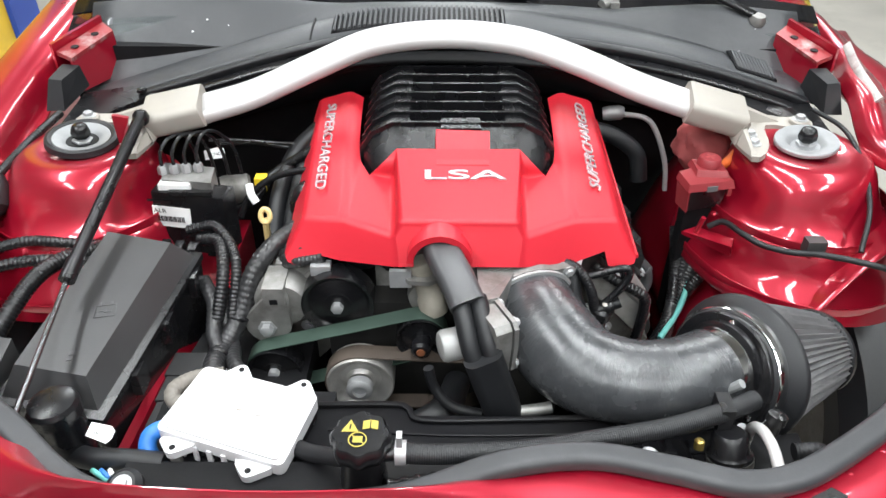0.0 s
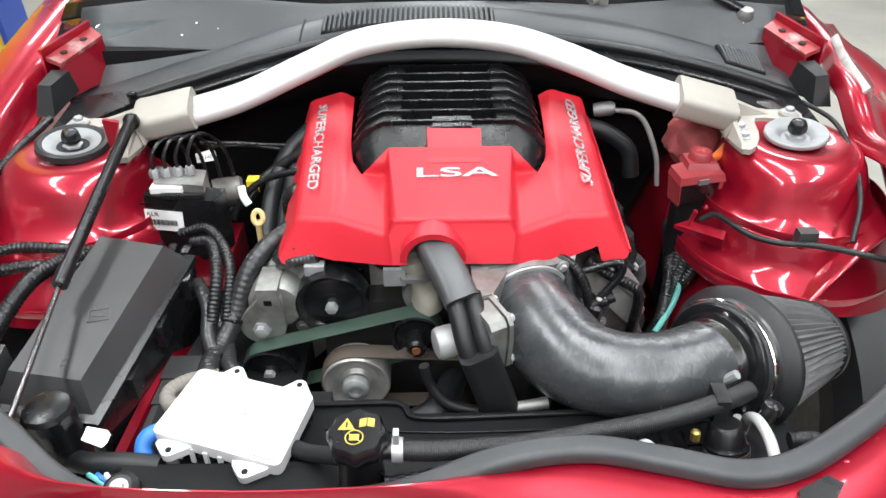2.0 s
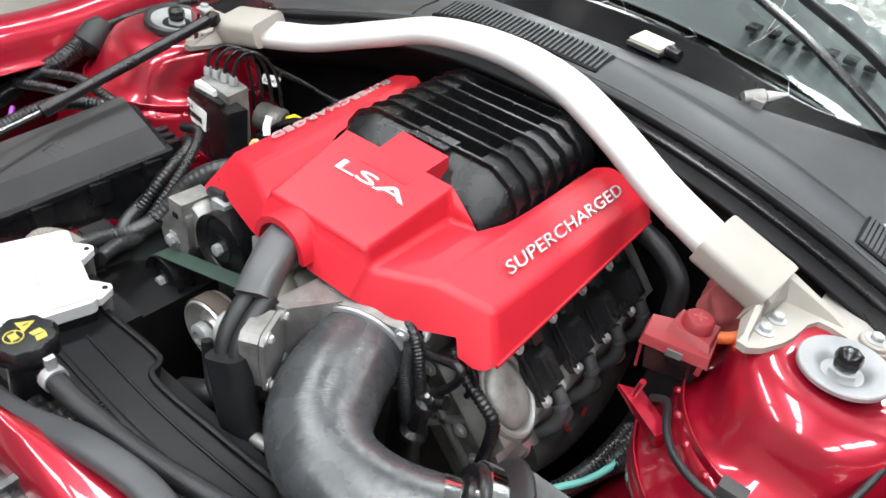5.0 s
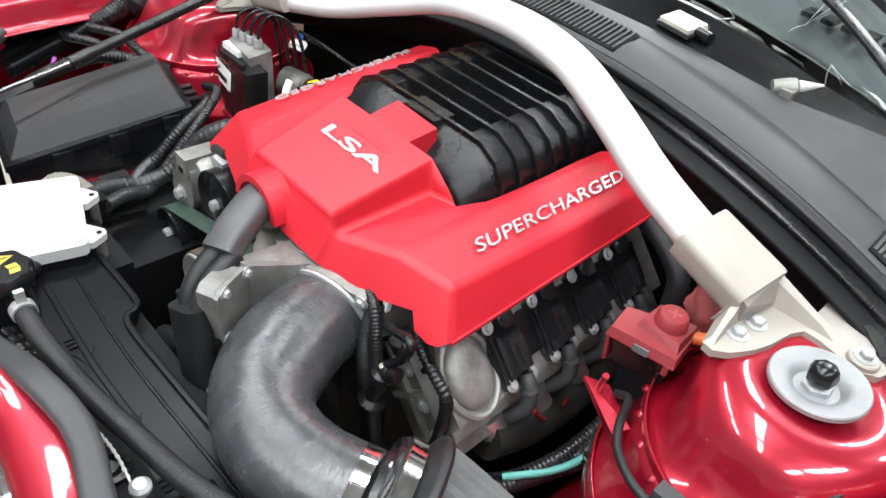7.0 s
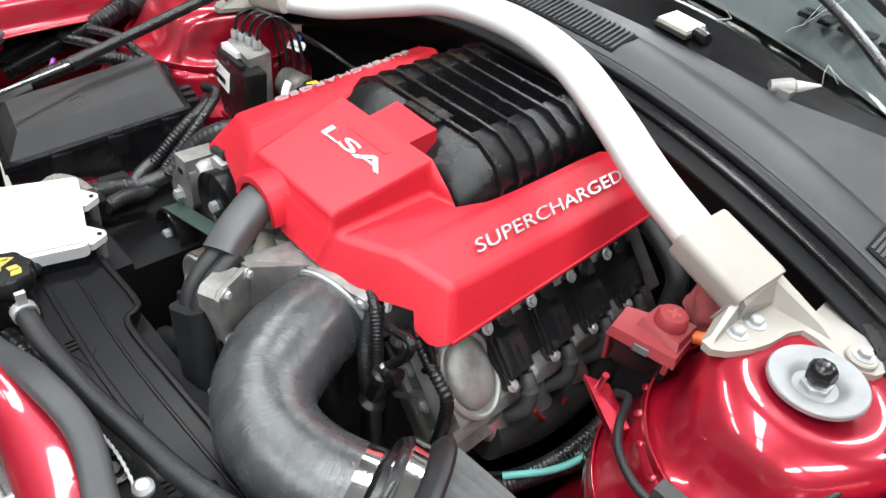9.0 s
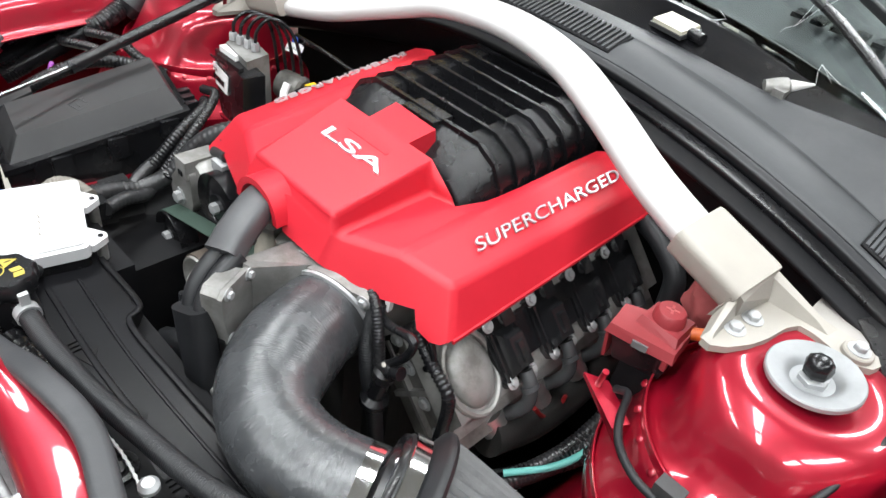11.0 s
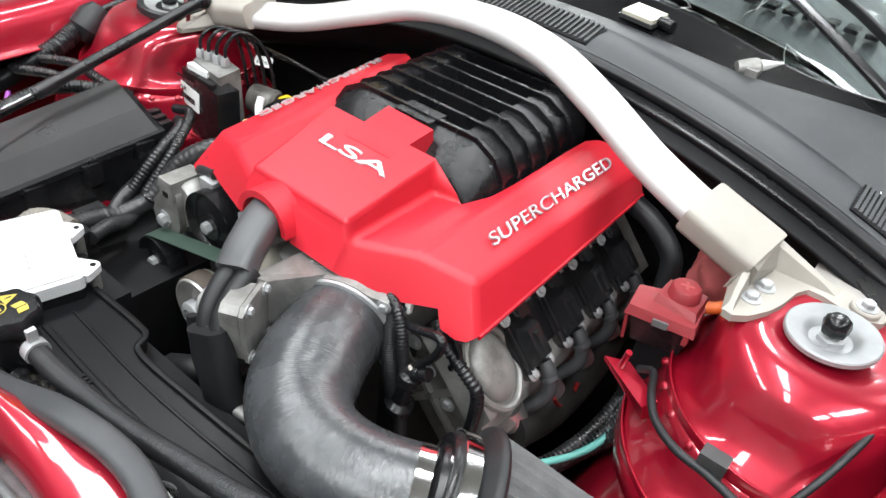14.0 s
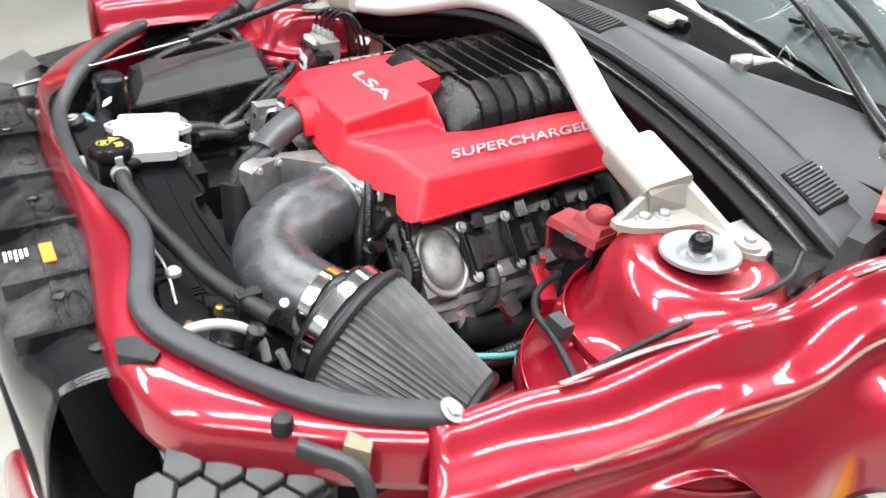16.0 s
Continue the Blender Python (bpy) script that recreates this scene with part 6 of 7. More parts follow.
part("sleeve", sweep(bmesh.new(), curve_points([(-0.012, 0.785, 0.900), (-0.003, 0.735, 0.909), (0.017, 0.688, 0.897), (0.030, 0.660, 0.881)], 8), rounded(0.046, 0.034, 0.012), side=(1, 0, 0)), mat("grey_sleeve", (0.055, 0.055, 0.058), 0.38, 0, 0.1, 20, 400, 0.1), ch, "smooth grey sleeve")
part("hose", tube([(0.019, 0.672, 0.883), (0.026, 0.640, 0.868), (0.034, 0.617, 0.843), (0.050, 0.603, 0.800), (0.066, 0.598, 0.75), (0.078, 0.596, 0.66)], 0.0125, 8, 18), RUBBER, ch)
part("hose", tube([(0.042, 0.672, 0.883), (0.050, 0.640, 0.868), (0.058, 0.617, 0.845), (0.072, 0.606, 0.802), (0.088, 0.602, 0.75), (0.098, 0.60, 0.66)], 0.0125, 8, 18), RUBBER, ch)
part("joint_sleeve", sweep(bmesh.new(), curve_points([(0.048, 0.607, 0.842), (0.060, 0.6035, 0.805), (0.076, 0.600, 0.755), (0.086, 0.598, 0.69)], 8), rounded(0.050, 0.032, 0.014), side=(1, 0.2, 0)), RUBBER, ch, "black wrap")
part("actuator_motor", turned([(0.014, 0.0), (0.019, 0.002), (0.0215, 0.007), (0.0215, 0.070), (0.018, 0.072)], (-0.006, 0.640, 0.827), (0.95, 0.30, 0.03), 32), mat("grey_die_casting", (0.34, 0.34, 0.335), 0.5, 0.3, 0.1, 30, 300, 0.2), tb, "round light grey motor can")
line("lower_hose", [(-0.02, 0.63, 0.80), (-0.012, 0.625, 0.77), (0.01, 0.615, 0.745), (0.05, 0.61, 0.735)], 0.007, RUBBER, "thin black hose below the water outlet")
line("metal_tube", [(0.06, 0.60, 0.752), (0.10, 0.60, 0.752), (0.14, 0.605, 0.755)], 0.008, CAST, "short dull metal pipe below the elbow", "pipe")
line("radiator_hose", [(-0.05, 0.61, 0.70), (0.0, 0.63, 0.72), (0.02, 0.70, 0.70)], 0.02, RUBBER, "black radiator hose under the belts")

# braided overflow hose along the crossmember
bh = line("braided_hose", [(-0.05, 0.466, 0.838), (0.0, 0.466, 0.836), (0.09, 0.474, 0.834), (0.17, 0.488, 0.834), (0.25, 0.503, 0.836), (0.32, 0.525, 0.838), (0.362, 0.545, 0.836)], 0.0115, RUBBER, "braided black rubber hose along the front edge", ribs=0.03, pitch=0.0025)
part("clamp", turned([(0.0135, -0.006), (0.0135, 0.006)], (-0.046, 0.466, 0.838), (1, 0, 0), 20), STEEL, bh, "spring clamp")
part("clamp_tab", blk((-0.050, 0.462, 0.851), (-0.044, 0.472, 0.866)), STEEL, bh)
for x, y in ((0.318, 0.528),):
    part("hose_clip", blk((x - 0.006, y - 0.014, 0.815), (x + 0.010, y + 0.016, 0.850)), BLACK, label="black plastic clip holding the braided hose", category="clip", bevel=0.004)
# corner clutter in front of the elbow
cl = thing("hose_junction", (0.34, 0.48, 0.72), "black hose junction with clamps behind the front seal", "hose")
part("pipe", turned([(0.023, -0.06), (0.0235, -0.012), (0.0255, -0.006), (0.0255, 0.012), (0.022, 0.016), (0.020, 0.034), (0.016, 0.038)], (0.330, 0.499, 0.785), (-0.12, 0.30, 0.95), 28), BLACK, cl)
part("clamp", turned([(0.0262, -0.002), (0.0262, 0.007)], (0.330, 0.499, 0.785), (-0.12, 0.30, 0.95), 28), DARK_CAST, cl)
part("neck", turned([(0.008, 0), (0.008, 0.022), (0.011, 0.022), (0.011, 0.032), (0.007, 0.035)], (0.372, 0.512, 0.81), (0.2, 0.2, 1), 20), BLACK, cl)
for p in ((0.30, 0.46, 0.80), (0.345, 0.455, 0.79), (0.29, 0.50, 0.805)):
    part("brass_fitting", turned([(0.006, 0), (0.006, 0.01), (0.004, 0.012)], p, (0, 0.3, 1), 8), mat("brass", (0.55, 0.40, 0.12), 0.35, 0.9), cl)
part("silver_pipe", tube([(0.350, 0.444, 0.842), (0.352, 0.467, 0.845), (0.354, 0.489, 0.840), (0.357, 0.51, 0.828), (0.360, 0.528, 0.806), (0.362, 0.534, 0.77)], 0.0062, 8, 16), SILVER_PAINT, label="bent silver pipe behind the front seal", category="pipe")
part("cover_clip", turned([(0.010, 0), (0.010, 0.005), (0.006, 0.009)], (0.222, 0.468, 0.83), (0, 0, 1), 16), STEEL, label="pale screw clip beside the front seal", category="clip")
part("lower_bracket", blk((0.28, 0.45, 0.72), (0.44, 0.56, 0.76)), BLACK_DIM, label="dark bracket under the hose junction", category="bracket", bevel=0.01)
line("corner_cable", [(0.40, 0.50, 0.80), (0.43, 0.50, 0.80), (0.45, 0.52, 0.75), (0.46, 0.54, 0.66)], 0.010, RUBBER, "ribbed black cable at the corner", "cable", ribs=0.1)

# gas strut of the missing bonnet
gs = thing("gas_strut", (-0.48, 0.72, 0.86), "black bonnet gas strut lying across the fuse box", "gas strut")
G0, G1, G2 = Vector((-0.476, 0.998, 0.975)), Vector((-0.493, 0.707, 0.884)), Vector((-0.459, 0.37, 0.832))
part("cylinder", rod(G0 + Vector((0, -0.01, 0)), G1, 0.0090, 20), BLACK, gs, "gloss black cylinder")
part("collar", rod(G1 + (G0 - G1).normalized() * 0.03, G1 - (G0 - G1).normalized() * 0.004, 0.0108, 20), BLACK, gs)
part("piston_rod", rod(G1, G2, 0.0036, 14), mat("dark_polished_rod", (0.22, 0.22, 0.225), 0.25, 1.0, 0.1), gs, "polished steel rod")
part("ball_socket", turned([(0.006, -0.012), (0.012, -0.006), (0.013, 0.004), (0.008, 0.012)], G0, (0.1, 0.3, 1), 18), BLACK, gs)
part("bracket", hexa([(-0.515, 0.985, 0.985), (-0.485, 0.975, 0.985), (-0.487, 0.983, 0.985), (-0.515, 0.992, 0.985)], [(-0.515, 0.985, 0.93), (-0.50, 0.975, 0.93), (-0.50, 0.983, 0.93), (-0.515, 0.992, 0.93)]), PAINT, gs, "red ball-stud bracket", bevel=0.002)

# wiring on the left
LOOM = mat("taped_loom", (0.02, 0.02, 0.021), 0.32, 0, 0.3, 40, 120, 0.6)
line("wiring_loom", [(-0.36, 0.81, 0.80), (-0.335, 0.77, 0.79), (-0.325, 0.72, 0.77), (-0.30, 0.68, 0.75)], 0.011, LOOM, "thick taped wiring loom beside the fuse box", "wiring loom", ribs=0.04, pitch=0.009)
line("wiring_loom", [(-0.22, 0.86, 0.862), (-0.252, 0.825, 0.852), (-0.278, 0.795, 0.825), (-0.297, 0.757, 0.775), (-0.312, 0.712, 0.757), (-0.312, 0.668, 0.768), (-0.300, 0.628, 0.778)], 0.0145, LOOM, "thick taped wiring loom beside the alternator", "wiring loom", ribs=0.04, pitch=0.009)
line("wiring_loom", [(-0.37, 0.86, 0.84), (-0.335, 0.84, 0.85), (-0.32, 0.79, 0.83), (-0.325, 0.74, 0.78)], 0.0095, BLACK, "ribbed conduit loop behind the fuse box", "wiring loom", ribs=0.12)
line("wiring_loom", [(-0.39, 0.87, 0.85), (-0.345, 0.865, 0.86), (-0.305, 0.81, 0.84), (-0.305, 0.75, 0.78)], 0.008, BLACK, "ribbed conduit loop behind the fuse box", "wiring loom", ribs=0.12)
line("ribbed_elbow", [(-0.285, 0.628, 0.788), (-0.318, 0.620, 0.79), (-0.340, 0.604, 0.788), (-0.338, 0.588, 0.783), (-0.315, 0.578, 0.78)], 0.011, mat("beige_conduit", (0.16, 0.145, 0.125), 0.6, 0, 0.1), "beige ribbed conduit elbow beside the control module", "conduit", ribs=0.06)
line("module_plug_hose", [(-0.30, 0.55, 0.785), (-0.34, 0.535, 0.79), (-0.350, 0.522, 0.78), (-0.342, 0.508, 0.765)], 0.0105, BLUE, "blue hose elbow beside the control module", "hose")
part("module_plug", blk((-0.302, 0.622, 0.752), (-0.268, 0.645, 0.782)), BLACK, label="black plug on the control module's edge", category="plug", bevel=0.004)
line("module_loom", [(-0.268, 0.640, 0.772), (-0.288, 0.676, 0.764), (-0.300, 0.715, 0.752), (-0.318, 0.752, 0.765), (-0.330, 0.80, 0.79)], 0.011, LOOM, "taped loom from the module plug", "wiring loom", ribs=0.04, pitch=0.009)
duct = thing("air_duct", (-0.35, 0.62, 0.70), "dark grey segmented plastic duct beside the fuse box", "duct")
for k in range(4):
    y = 0.545 + 0.043 * k
    part("segment", hexa([(-0.388, y, 0.728 + 0.004 * k), (-0.384, y + 0.041, 0.731 + 0.004 * k), (-0.318, y + 0.041, 0.731 + 0.004 * k), (-0.325, y, 0.728 + 0.004 * k)], [(-0.388, y, 0.69), (-0.384, y + 0.041, 0.69), (-0.318, y + 0.041, 0.69), (-0.325, y, 0.69)]), GREY_PLASTIC, duct, bevel=0.003)
part("lower_tray", hexa([(-0.405, 0.60, 0.705), (-0.345, 0.86, 0.735), (-0.20, 0.86, 0.70), (-0.20, 0.60, 0.70)], [(-0.405, 0.60, 0.42), (-0.345, 0.86, 0.42), (-0.20, 0.86, 0.42), (-0.20, 0.60, 0.42)]), BLACK_DIM, car, "dull black plastic tray under the wiring", bevel=0.006)
part("red_rail", hexa([(-0.412, 0.55, 0.728), (-0.394, 0.83, 0.738), (-0.380, 0.83, 0.738), (-0.398, 0.55, 0.728)], [(-0.418, 0.55, 0.68), (-0.398, 0.83, 0.69), (-0.372, 0.83, 0.69), (-0.392, 0.55, 0.68)]), PAINT, car, "red painted rail edge", bevel=0.003)
for k, (pts, r) in enumerate((([(-0.70, 0.80, 0.845), (-0.62, 0.83, 0.855), (-0.56, 0.835, 0.85), (-0.51, 0.85, 0.835)], 0.0085), ([(-0.70, 0.76, 0.835), (-0.62, 0.79, 0.845), (-0.56, 0.80, 0.845), (-0.52, 0.82, 0.83)], 0.009), ([(-0.60, 0.64, 0.80), (-0.585, 0.70, 0.83), (-0.565, 0.76, 0.85), (-0.54, 0.81, 0.845), (-0.50, 0.86, 0.83)], 0.0125), ([(-0.66, 1.10, 0.935), (-0.675, 1.0, 0.925), (-0.695, 0.92, 0.90), (-0.695, 0.86, 0.86), (-0.70, 0.78, 0.84)], 0.007), ([(-0.71, 0.90, 0.88), (-0.69, 0.84, 0.86), (-0.71, 0.76, 0.82), (-0.72, 0.66, 0.78)], 0.018))):
    line("wiring_loom", pts, r, BLACK, "black ribbed wiring conduit along the inner wing", "wiring loom", ribs=0.1)
part("rubber_boot", turned([(0.014, 0), (0.030, 0.02), (0.028, 0.05), (0.016, 0.07)], (-0.70, 0.885, 0.86), (0.0, 0.7, 0.7), 18), RUBBER, label="black rubber cable boot on the inner wing", category="boot")
wp = thing("wing_plug", (-0.58, 0.64, 0.74), "grey and white connector plug beside the fuse box", "plug")
part("socket", blk((-0.605, 0.585, 0.745), (-0.565, 0.64, 0.775), pose(0, 0, 0)), WHITE, wp, "white socket", bevel=0.004)
part("plug", hexa([(-0.60, 0.60, 0.80), (-0.57, 0.60, 0.80), (-0.565, 0.66, 0.82), (-0.595, 0.665, 0.82)], [(-0.60, 0.59, 0.77), (-0.57, 0.59, 0.77), (-0.565, 0.66, 0.785), (-0.595, 0.665, 0.785)]), GREY_PLASTIC, wp, "grey lever plug", bevel=0.004)
line("purple_lead", [(-0.63, 0.66, 0.79), (-0.62, 0.70, 0.81), (-0.63, 0.72, 0.83)], 0.004, PURPLE, "purple and pink wires under the looms", "wire")
line("loose_conduit", [(-0.56, 0.56, 0.80), (-0.53, 0.53, 0.80), (-0.50, 0.50, 0.77), (-0.47, 0.47, 0.74)], 0.008, BLACK, "thin ribbed conduit beside the reservoir", "conduit", ribs=0.12)
part("front_rail_black", blk((-0.46, 0.43, 0.74), (-0.33, 0.455, 0.79)), BLACK, label="black plastic rail behind the front seal", category="bracket", bevel=0.004)
ins = thing("rubber_mount", (-0.345, 0.45, 0.76), "black rubber mount with a zinc nut", "mount")
part("bush", turned([(0.018, 0), (0.020, 0.006), (0.020, 0.014), (0.014, 0.02)], (-0.345, 0.452, 0.79), (0, -0.3, 1), 24), RUBBER, ins)
bolt((-0.345, 0.446, 0.808), (0, -0.3, 1), ins, 0.007)
for k in range(3):
    line("thin_wires", [(-0.40 + 0.01 * k, 0.485, 0.78), (-0.385 + 0.008 * k, 0.47, 0.795), (-0.365, 0.462 + 0.004 * k, 0.785)], 0.003, (TEAL, BLUE, WHITE)[k], "thin coloured wires beside the reservoir", "wire")


def tag_label(at, m, words, name, label):
    t = thing(name, at, label, "tag")
    mm = pose(*at) @ m
    part("tag", prism([(-0.016, -0.008), (0.013, -0.010), (0.018, -0.003), (0.018, 0.006), (0.012, 0.010), (-0.015, 0.008)], 0, 0.001, mm), WHITE, t)
    text("tag_text", words, mm @ pose(0, -0.002, 0.0012), 0.009, FILTER, t, 0.0002)


tag_label((-0.392, 1.05, 0.885), pose(0, 0, 0, 50, 0, 25), "62740", "paper_tag", "white paper tag with a number on the brake pipes")
tag_label((-0.395, 0.515, 0.81), pose(0, 0, 0, 35, 0, -18), "5607", "paper_tag", "white paper tag with a number beside the reservoir")

# behind the engine, left
part("oil_dipstick", sweep(sweep(bmesh.new(), [Vector((-0.285, 0.925, 0.832)) + Vector((0.0075 * math.sin(a), -0.004 * math.cos(a), 0.009 - 0.010 * math.cos(a))) for a in (2 * math.pi * i / 20 for i in range(21))], circle(0.0045, 8)), [Vector((-0.285, 0.925, 0.834)), Vector((-0.287, 0.927, 0.81)), Vector((-0.288, 0.93, 0.78))], circle(0.0055, 10)), TAN, label="tan oil dipstick handle beside the engine", category="dipstick")
part("yellow_plug", blk((-0.324, 1.025, 0.828), (-0.304, 1.045, 0.850)), YELLOW, label="yellow connector lock on a black cable", category="plug", bevel=0.004)
line("black_cable", [(-0.37, 1.0, 0.80), (-0.33, 1.01, 0.815), (-0.29, 1.05, 0.85), (-0.22, 1.06, 0.89)], 0.009, BLACK, "black cable behind the yellow connector", "cable")
line("hose_label", [(-0.322, 0.988, 0.862), (-0.318, 0.978, 0.848), (-0.310, 0.972, 0.836)], 0.0065, WHITE, "white wrapped label on a hose", "label")
line("heater_hose", [(-0.22, 1.12, 0.90), (-0.26, 1.08, 0.87), (-0.28, 1.02, 0.83), (-0.285, 0.95, 0.78)], 0.015, RUBBER, "black heater hose behind the engine")
line("heater_hose", [(-0.19, 1.13, 0.90), (-0.235, 1.08, 0.87), (-0.25, 1.0, 0.83), (-0.25, 0.92, 0.80)], 0.013, RUBBER, "black heater hose behind the engine")
line("vent_hose", [(-0.235, 0.98, 0.80), (-0.235, 0.945, 0.845), (-0.225, 0.94, 0.875), (-0.20, 0.95, 0.885)], 0.014, BLACK, "black vent hose with a white printed mark")
for k in range(4):
    line("wiring_loom", [(-0.29 + 0.012 * k, 0.90 + 0.02 * k, 0.76), (-0.275 + 0.01 * k, 0.86, 0.80), (-0.24 + 0.006 * k, 0.83 - 0.012 * k, 0.845), (-0.17, 0.80 - 0.006 * k, 0.865)], 0.008, LOOM, "black taped wiring behind the alternator", "wiring loom", ribs=0.06)

for at, ax in (((-0.297, 0.757, 0.775), (0.2, 0.4, 0.9)), ((-0.312, 0.690, 0.762), (0.1, 0.9, 0.2)), ((-0.265, 0.810, 0.840), (0.5, -0.6, 0.5))):
    part("cable_tie", turned([(0.0150, -0.003), (0.0162, -0.002), (0.0162, 0.002), (0.0150, 0.003)], at, ax, 18), BLACK, label="black cable tie round the taped loom", category="cable tie")
line("brake_line", [(-0.40, 1.06, 0.905), (-0.34, 1.07, 0.90), (-0.28, 1.08, 0.89), (-0.22, 1.10, 0.88)], 0.003, BLACK, "thin black brake line behind the brake unit", "pipe")
line("brake_line", [(-0.39, 1.07, 0.892), (-0.33, 1.09, 0.885), (-0.26, 1.10, 0.87), (-0.20, 1.12, 0.86)], 0.003, BLACK, "thin black brake line behind the brake unit", "pipe")
line("vacuum_hose", [(-0.345, 0.985, 0.80), (-0.325, 1.0, 0.835), (-0.28, 1.01, 0.865), (-0.21, 1.0, 0.885)], 0.006, BLACK, "glossy black vacuum hose into the cover's rear")

# right of the engine
line("metal_pipe", [(0.335, 1.214, 0.886), (0.375, 1.20, 0.885), (0.400, 1.195, 0.86), (0.425, 1.185, 0.80), (0.435, 1.18, 0.74)], 0.005, SILVER_PAINT, "thin bright metal pipe behind the engine", "pipe")
part("pipe_union", turned([(0.012, -0.02), (0.014, -0.01), (0.014, 0.012), (0.009, 0.02)], (0.32, 1.215, 0.888), (1, -0.2, 0.2), 14), STEEL, label="steel pipe union behind the engine", category="pipe")
line("rear_hose", [(0.28, 1.18, 0.87), (0.32, 1.17, 0.86), (0.36, 1.16, 0.83), (0.37, 1.15, 0.78)], 0.016, RUBBER, "black hose behind the engine cover")
line("purge_hose", [(0.1637, 0.775, 0.8451), (0.2029, 0.765, 0.8468), (0.2439, 0.758, 0.8651), (0.2572, 0.755, 0.8625), (0.2501, 0.752, 0.8389), (0.2194, 0.748, 0.7988)], 0.0055, BLACK, "thin black vapour hose in front of the engine")
pv = thing("purge_valve", (0.21, 0.73, 0.72), "black purge valve with hose ends", "valve")
part("body", turned([(0.010, -0.03), (0.018, -0.026), (0.018, -0.018), (0.011, -0.012), (0.011, 0.02), (0.014, 0.022), (0.014, 0.034), (0.008, 0.04)], (0.221, 0.745, 0.763), (0.15, 0.1, 1), 24), BLACK, pv)
part("side_arm", rod((0.221, 0.745, 0.773), (0.233, 0.748, 0.796), 0.009), BLACK, pv)
line("braided_lead", [(0.18, 0.77, 0.86), (0.185, 0.755, 0.82), (0.20, 0.745, 0.78), (0.215, 0.75, 0.70), (0.215, 0.76, 0.62)], 0.011, RUBBER, "braided hose in front of the rocker cover", ribs=0.045, pitch=0.003)
line("conduit", [(0.217, 0.8, 0.8414), (0.2442, 0.79, 0.8236), (0.2791, 0.785, 0.8057), (0.2969, 0.785, 0.7881), (0.2983, 0.785, 0.742), (0.2921, 0.785, 0.6837)], 0.0085, BLACK, "split black conduit over the cylinder head", "conduit", ribs=0.14)
line("breather_hose", [(0.150, 0.775, 0.872), (0.185, 0.762, 0.862), (0.205, 0.752, 0.835), (0.215, 0.748, 0.800)], 0.0075, BLACK, "ribbed breather hose below the cover", ribs=0.1, pitch=0.004)
line("injector_lead", [(0.225, 0.800, 0.862), (0.250, 0.790, 0.845), (0.262, 0.788, 0.822), (0.255, 0.786, 0.80)], 0.0045, BLACK, "thin taped lead over the cylinder head", "wire")
fc = thing("quick_connector", (0.252, 0.752, 0.80), "black quick connector on the vapour hose", "connector")
part("body", rod((0.2194, 0.748, 0.7988), (0.250, 0.750, 0.812), 0.0085, 14), BLACK, fc, "black plastic body")
part("collar", turned([(0.0105, -0.005), (0.0115, 0), (0.0105, 0.005)], (0.235, 0.749, 0.805), (0.9, 0.06, 0.4), 16), BLACK, fc)
part("button", turned([(0.004, 0), (0.004, 0.002), (0.002, 0.003)], (0.228, 0.745, 0.811), (-0.2, -0.4, 1), 12), CAST_CREAM, fc, "pale release button")
part("white_clip", hexa([(0.185, 0.775, 0.872), (0.195, 0.775, 0.872), (0.195, 0.782, 0.872), (0.185, 0.782, 0.872)], [(0.187, 0.775, 0.852), (0.192, 0.775, 0.850), (0.192, 0.782, 0.850), (0.187, 0.782, 0.852)]), WHITE, label="small white plastic clip below the cover", category="clip")
sn = thing("oil_sensor", (0.27, 0.86, 0.62), "brass oil sensor with a taped plug", "sensor")
part("brass_nut", turned([(0.011, 0), (0.011, 0.012), (0.008, 0.014), (0.008, 0.022)], (0.275, 0.865, 0.676), (0.130, 0.434, -0.891), 6), mat("dull_brass", (0.5, 0.38, 0.14), 0.4, 0.9), sn)
part("plug", turned([(0.010, 0), (0.011, 0.02), (0.008, 0.035)], (0.277, 0.872, 0.662), (0.130, 0.434, -0.891), 16), BLACK, sn)
part("white_band", turned([(0.0115, 0.004), (0.0115, 0.010)], (0.277, 0.872, 0.662), (0.130, 0.434, -0.891), 16), WHITE, sn)
line("red_wire", [(0.34, 0.9155, 0.7114), (0.34, 0.9503, 0.6667), (0.34, 0.9856, 0.6472), (0.34, 0.9975, 0.6756)], 0.0032, mat("dark_red_wire", (0.22, 0.01, 0.012), 0.45), "dark red wire looped below the coils", "wire")
for k in range(5):
    line("wiring_loom", [(0.41 + 0.008 * k, 1.02 - 0.02 * k, 0.76 - 0.01 * k), (0.405, 0.96 - 0.01 * k, 0.70 - 0.01 * k), (0.38 - 0.01 * k, 0.89 - 0.02 * k, 0.65 - 0.008 * k), (0.32 - 0.01 * k, 0.83, 0.60)], 0.011, (BLACK, LOOM)[k % 2], "black conduit in the gap beside the engine", "wiring loom", ribs=0.1)
line("teal_wire", [(0.425, 0.96, 0.72), (0.42, 0.935, 0.69), (0.40, 0.90, 0.665), (0.36, 0.85, 0.65)], 0.005, TEAL, "pale teal wire beside the engine", "wire")
line("down_cable", [(0.43, 1.03, 0.84), (0.425, 1.0, 0.80), (0.43, 0.97, 0.74), (0.42, 0.95, 0.66)], 0.012, LOOM, "thick black cable below the terminal", "cable", ribs=0.06)
rt = thing("red_bracket", (0.42, 0.91, 0.78), "torn red sheet-metal bracket with a stud", "bracket")
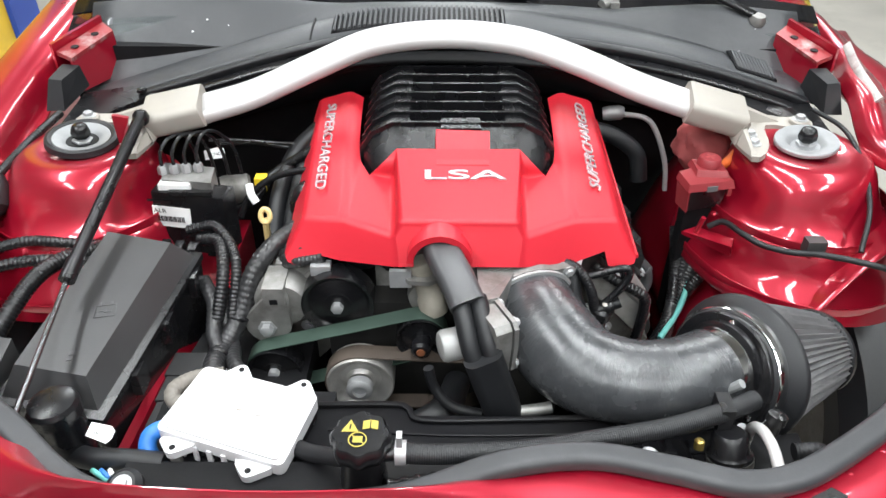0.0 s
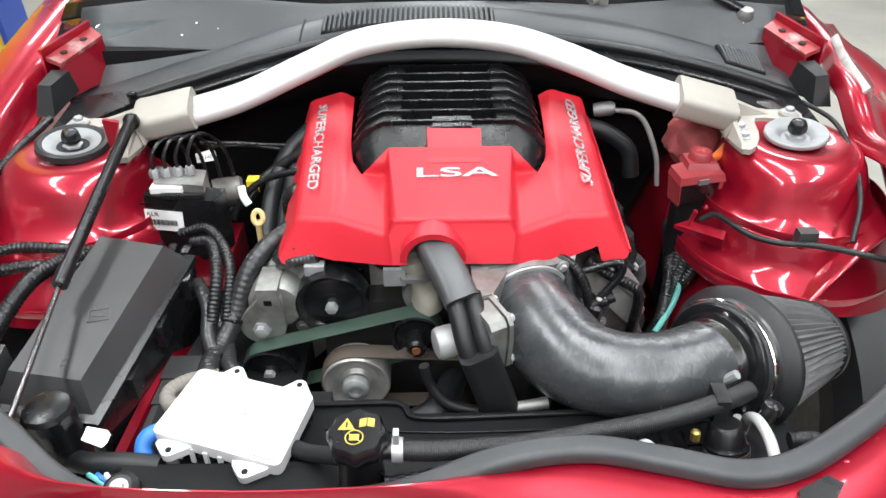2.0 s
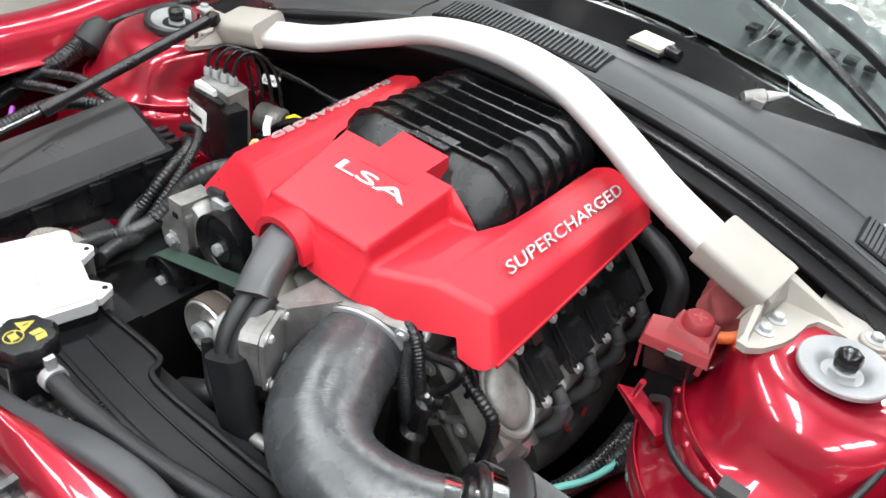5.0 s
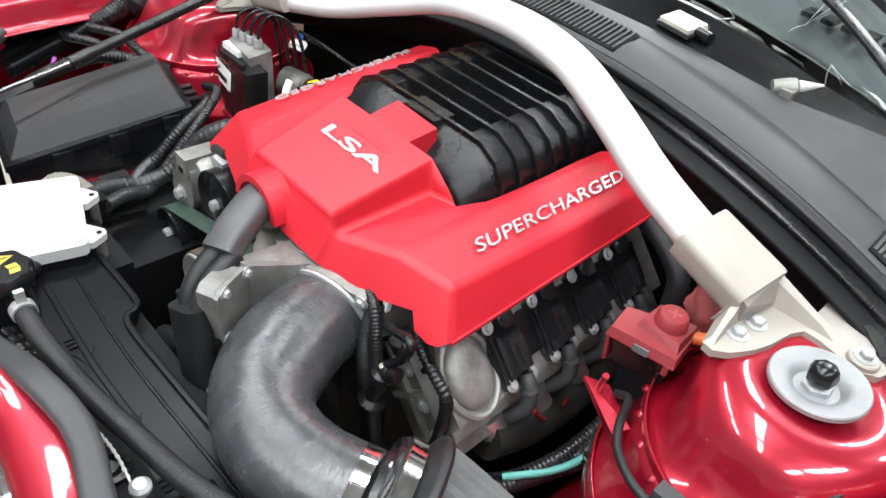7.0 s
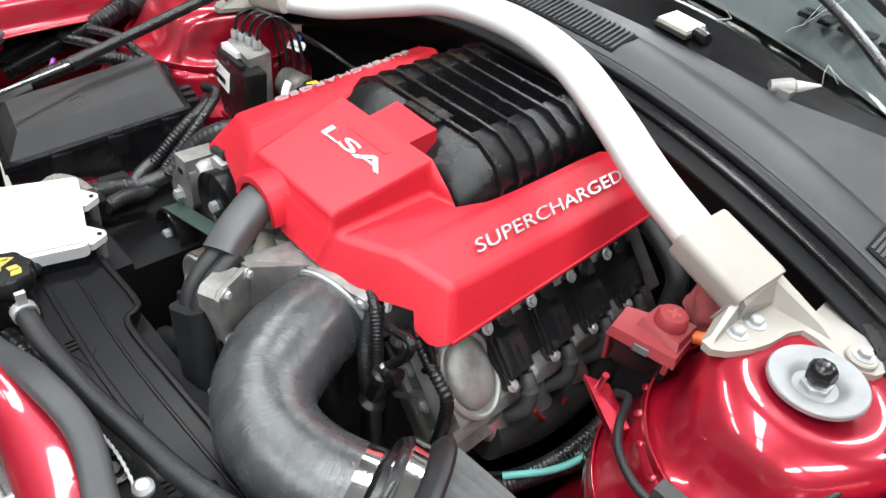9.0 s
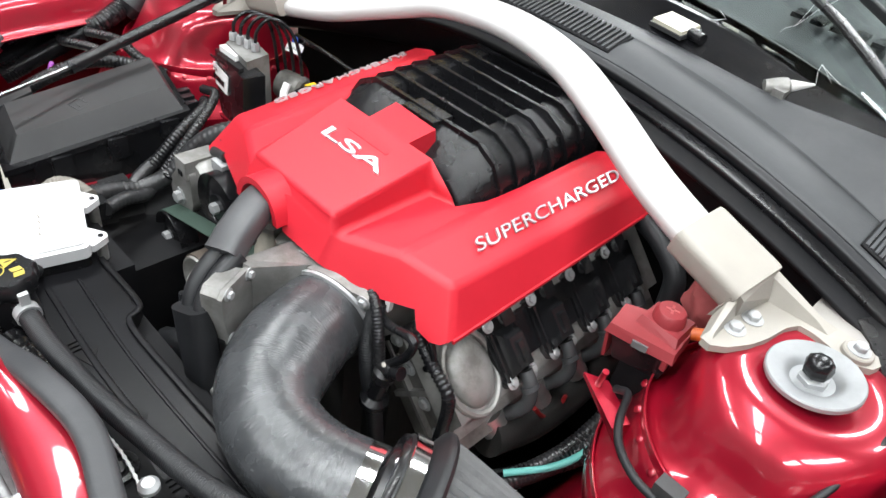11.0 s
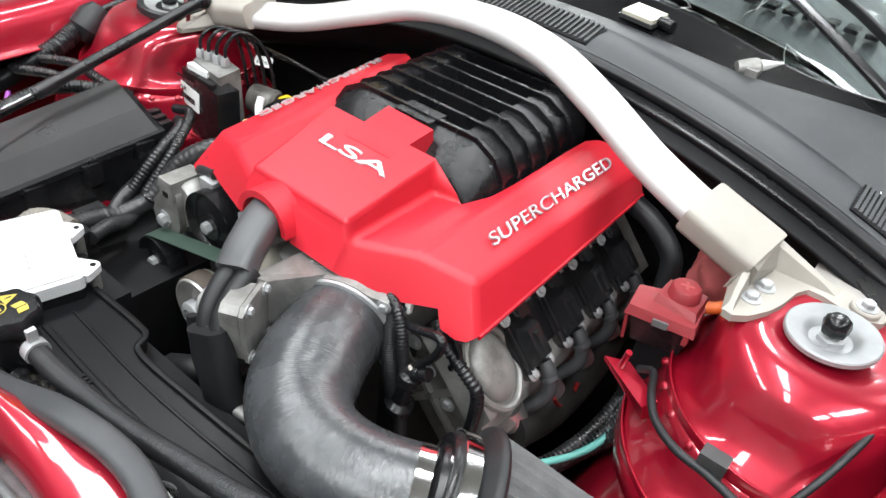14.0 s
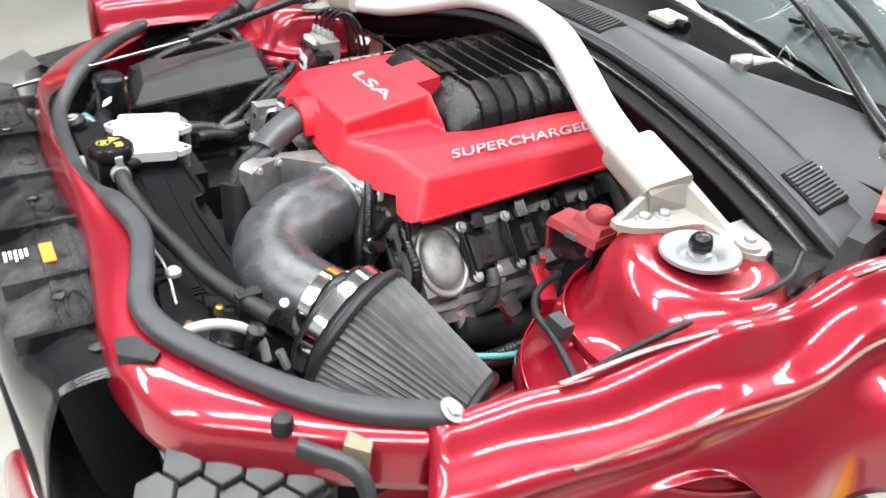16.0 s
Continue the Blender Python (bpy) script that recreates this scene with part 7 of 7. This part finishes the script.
part("plate", hexa([(0.383, 0.922, 0.818), (0.410, 0.935, 0.818), (0.462, 0.905, 0.815), (0.452, 0.885, 0.812)], [(0.383, 0.922, 0.812), (0.41, 0.935, 0.812), (0.468, 0.907, 0.790), (0.456, 0.890, 0.790)]), PAINT, rt, bevel=0.002)
part("stud", rod((0.405, 0.92, 0.815), (0.41, 0.915, 0.848), 0.004), PAINT, rt)
sc = line("sensor_cable", [(0.425, 0.925, 0.825), (0.443, 0.915, 0.84), (0.458, 0.875, 0.845), (0.478, 0.845, 0.845), (0.51, 0.823, 0.848), (0.545, 0.815, 0.850), (0.59, 0.80, 0.850), (0.66, 0.775, 0.845)], 0.0048, RUBBER, "grey-black sensor cable clipped to the inner wing", "cable")
part("cable_clip", blk((0.530, 0.818, 0.846), (0.558, 0.836, 0.868)), GREY_PLASTIC, sc, "grey plastic cable clip", bevel=0.003)
line("wing_cable", [(0.612, 0.82, 0.850), (0.635, 0.87, 0.890), (0.655, 0.95, 0.920), (0.665, 1.05, 0.935), (0.64, 1.12, 0.94)], 0.004, RUBBER, "thin black cable along the inner wing", "cable")
part("grommet", turned([(0.018, 0), (0.018, 0.003), (0.010, 0.005)], (0.645, 0.915, 0.862), (-0.4, -0.3, 0.9), 24), RUBBER, label="grey rubber grommet in the inner wing", category="grommet")

# bits left on the windscreen border
sb = thing("sensor_module", (0.133, 1.389, 1.05), "white sensor module with a black plug abandoned below the windscreen", "sensor")
part("case", blk((-0.032, -0.022, 0), (0.026, 0.020, 0.010), pose(0.133, 1.392, 1.06, 8, 0, -10)), mat("cream_plastic", (0.55, 0.52, 0.42), 0.4, 0, 0.12, 60), sb, bevel=0.004)
part("rim", blk((-0.035, -0.025, -0.002), (0.029, 0.023, 0.004), pose(0.133, 1.392, 1.06, 8, 0, -10)), GREY_PLASTIC, sb, bevel=0.003)
part("plug", rod((0.16, 1.385, 1.064), (0.185, 1.378, 1.064), 0.009), BLACK, sb)
nz = thing("pointed_nozzle", (0.32, 1.377, 1.04), "pale cone-shaped nozzle lying on the scuttle", "nozzle")
part("cone", turned([(0.010, 0), (0.009, 0.010), (0.002, 0.038)], (0.325, 1.378, 1.050), (0.75, 0.6, 0.25), 20), SILVER_PAINT, nz)
part("body", turned([(0.010, -0.03), (0.014, -0.012), (0.015, 0.0), (0.012, 0.004)], (0.325, 1.378, 1.048), (0.75, 0.6, 0.1), 20), CAST, nz)
part("foot", blk((0.318, 1.35, 1.04), (0.335, 1.375, 1.052)), CAST, nz, bevel=0.004)
wa = thing("wiper_arm", (0.45, 1.42, 1.06), "black wiper arm resting on the windscreen", "wiper")
part("arm", sweep(bmesh.new(), curve_points([(0.60, 1.345, 1.030), (0.555, 1.358, 1.048), (0.487, 1.397, 1.072), (0.40, 1.449, 1.100), (0.313, 1.496, 1.126), (0.20, 1.55, 1.152)], 6), rounded(0.018, 0.010, 0.004), side=(1, 0.6, 0)), BLACK, wa)
part("blade", sweep(bmesh.new(), curve_points([(0.53, 1.44, 1.086), (0.447, 1.489, 1.116), (0.382, 1.524, 1.136), (0.28, 1.575, 1.160)], 6), rounded(0.008, 0.016, 0.003), side=(1, 0.6, 0)), RUBBER, wa)
part("pivot", turned([(0.014, 0), (0.016, 0.01), (0.012, 0.02)], (0.60, 1.34, 1.015), (0, -0.2, 1), 20), CAST, wa)
bm = bmesh.new()
bmesh.ops.create_grid(bm, x_segments=30, y_segments=30, size=0.16)
for v in bm.verts:
    x, y = v.co.x, v.co.y
    h = 0.02 + 0.035 * abs(noise.noise(Vector((x * 14, y * 14, 1)))) + 0.015 * noise.noise(Vector((x * 40, y * 40, 2)))
    p = screen(0.48 + x, 0.45 + y)
    v.co = p + Vector((0, -0.4, 0.9)) * h
FILM = mat("milky_crinkled_film", (0.42, 0.45, 0.42), 0.14, 0, 0.25, 20, 300, 0.1)
FILM.node_tree.nodes["Principled BSDF"].inputs["Transmission Weight"].default_value = 0.5
film = part("plastic_film", bm, FILM, label="crinkled clear plastic film lying on the windscreen", category="plastic film", smooth=0)
film.visible_shadow = False
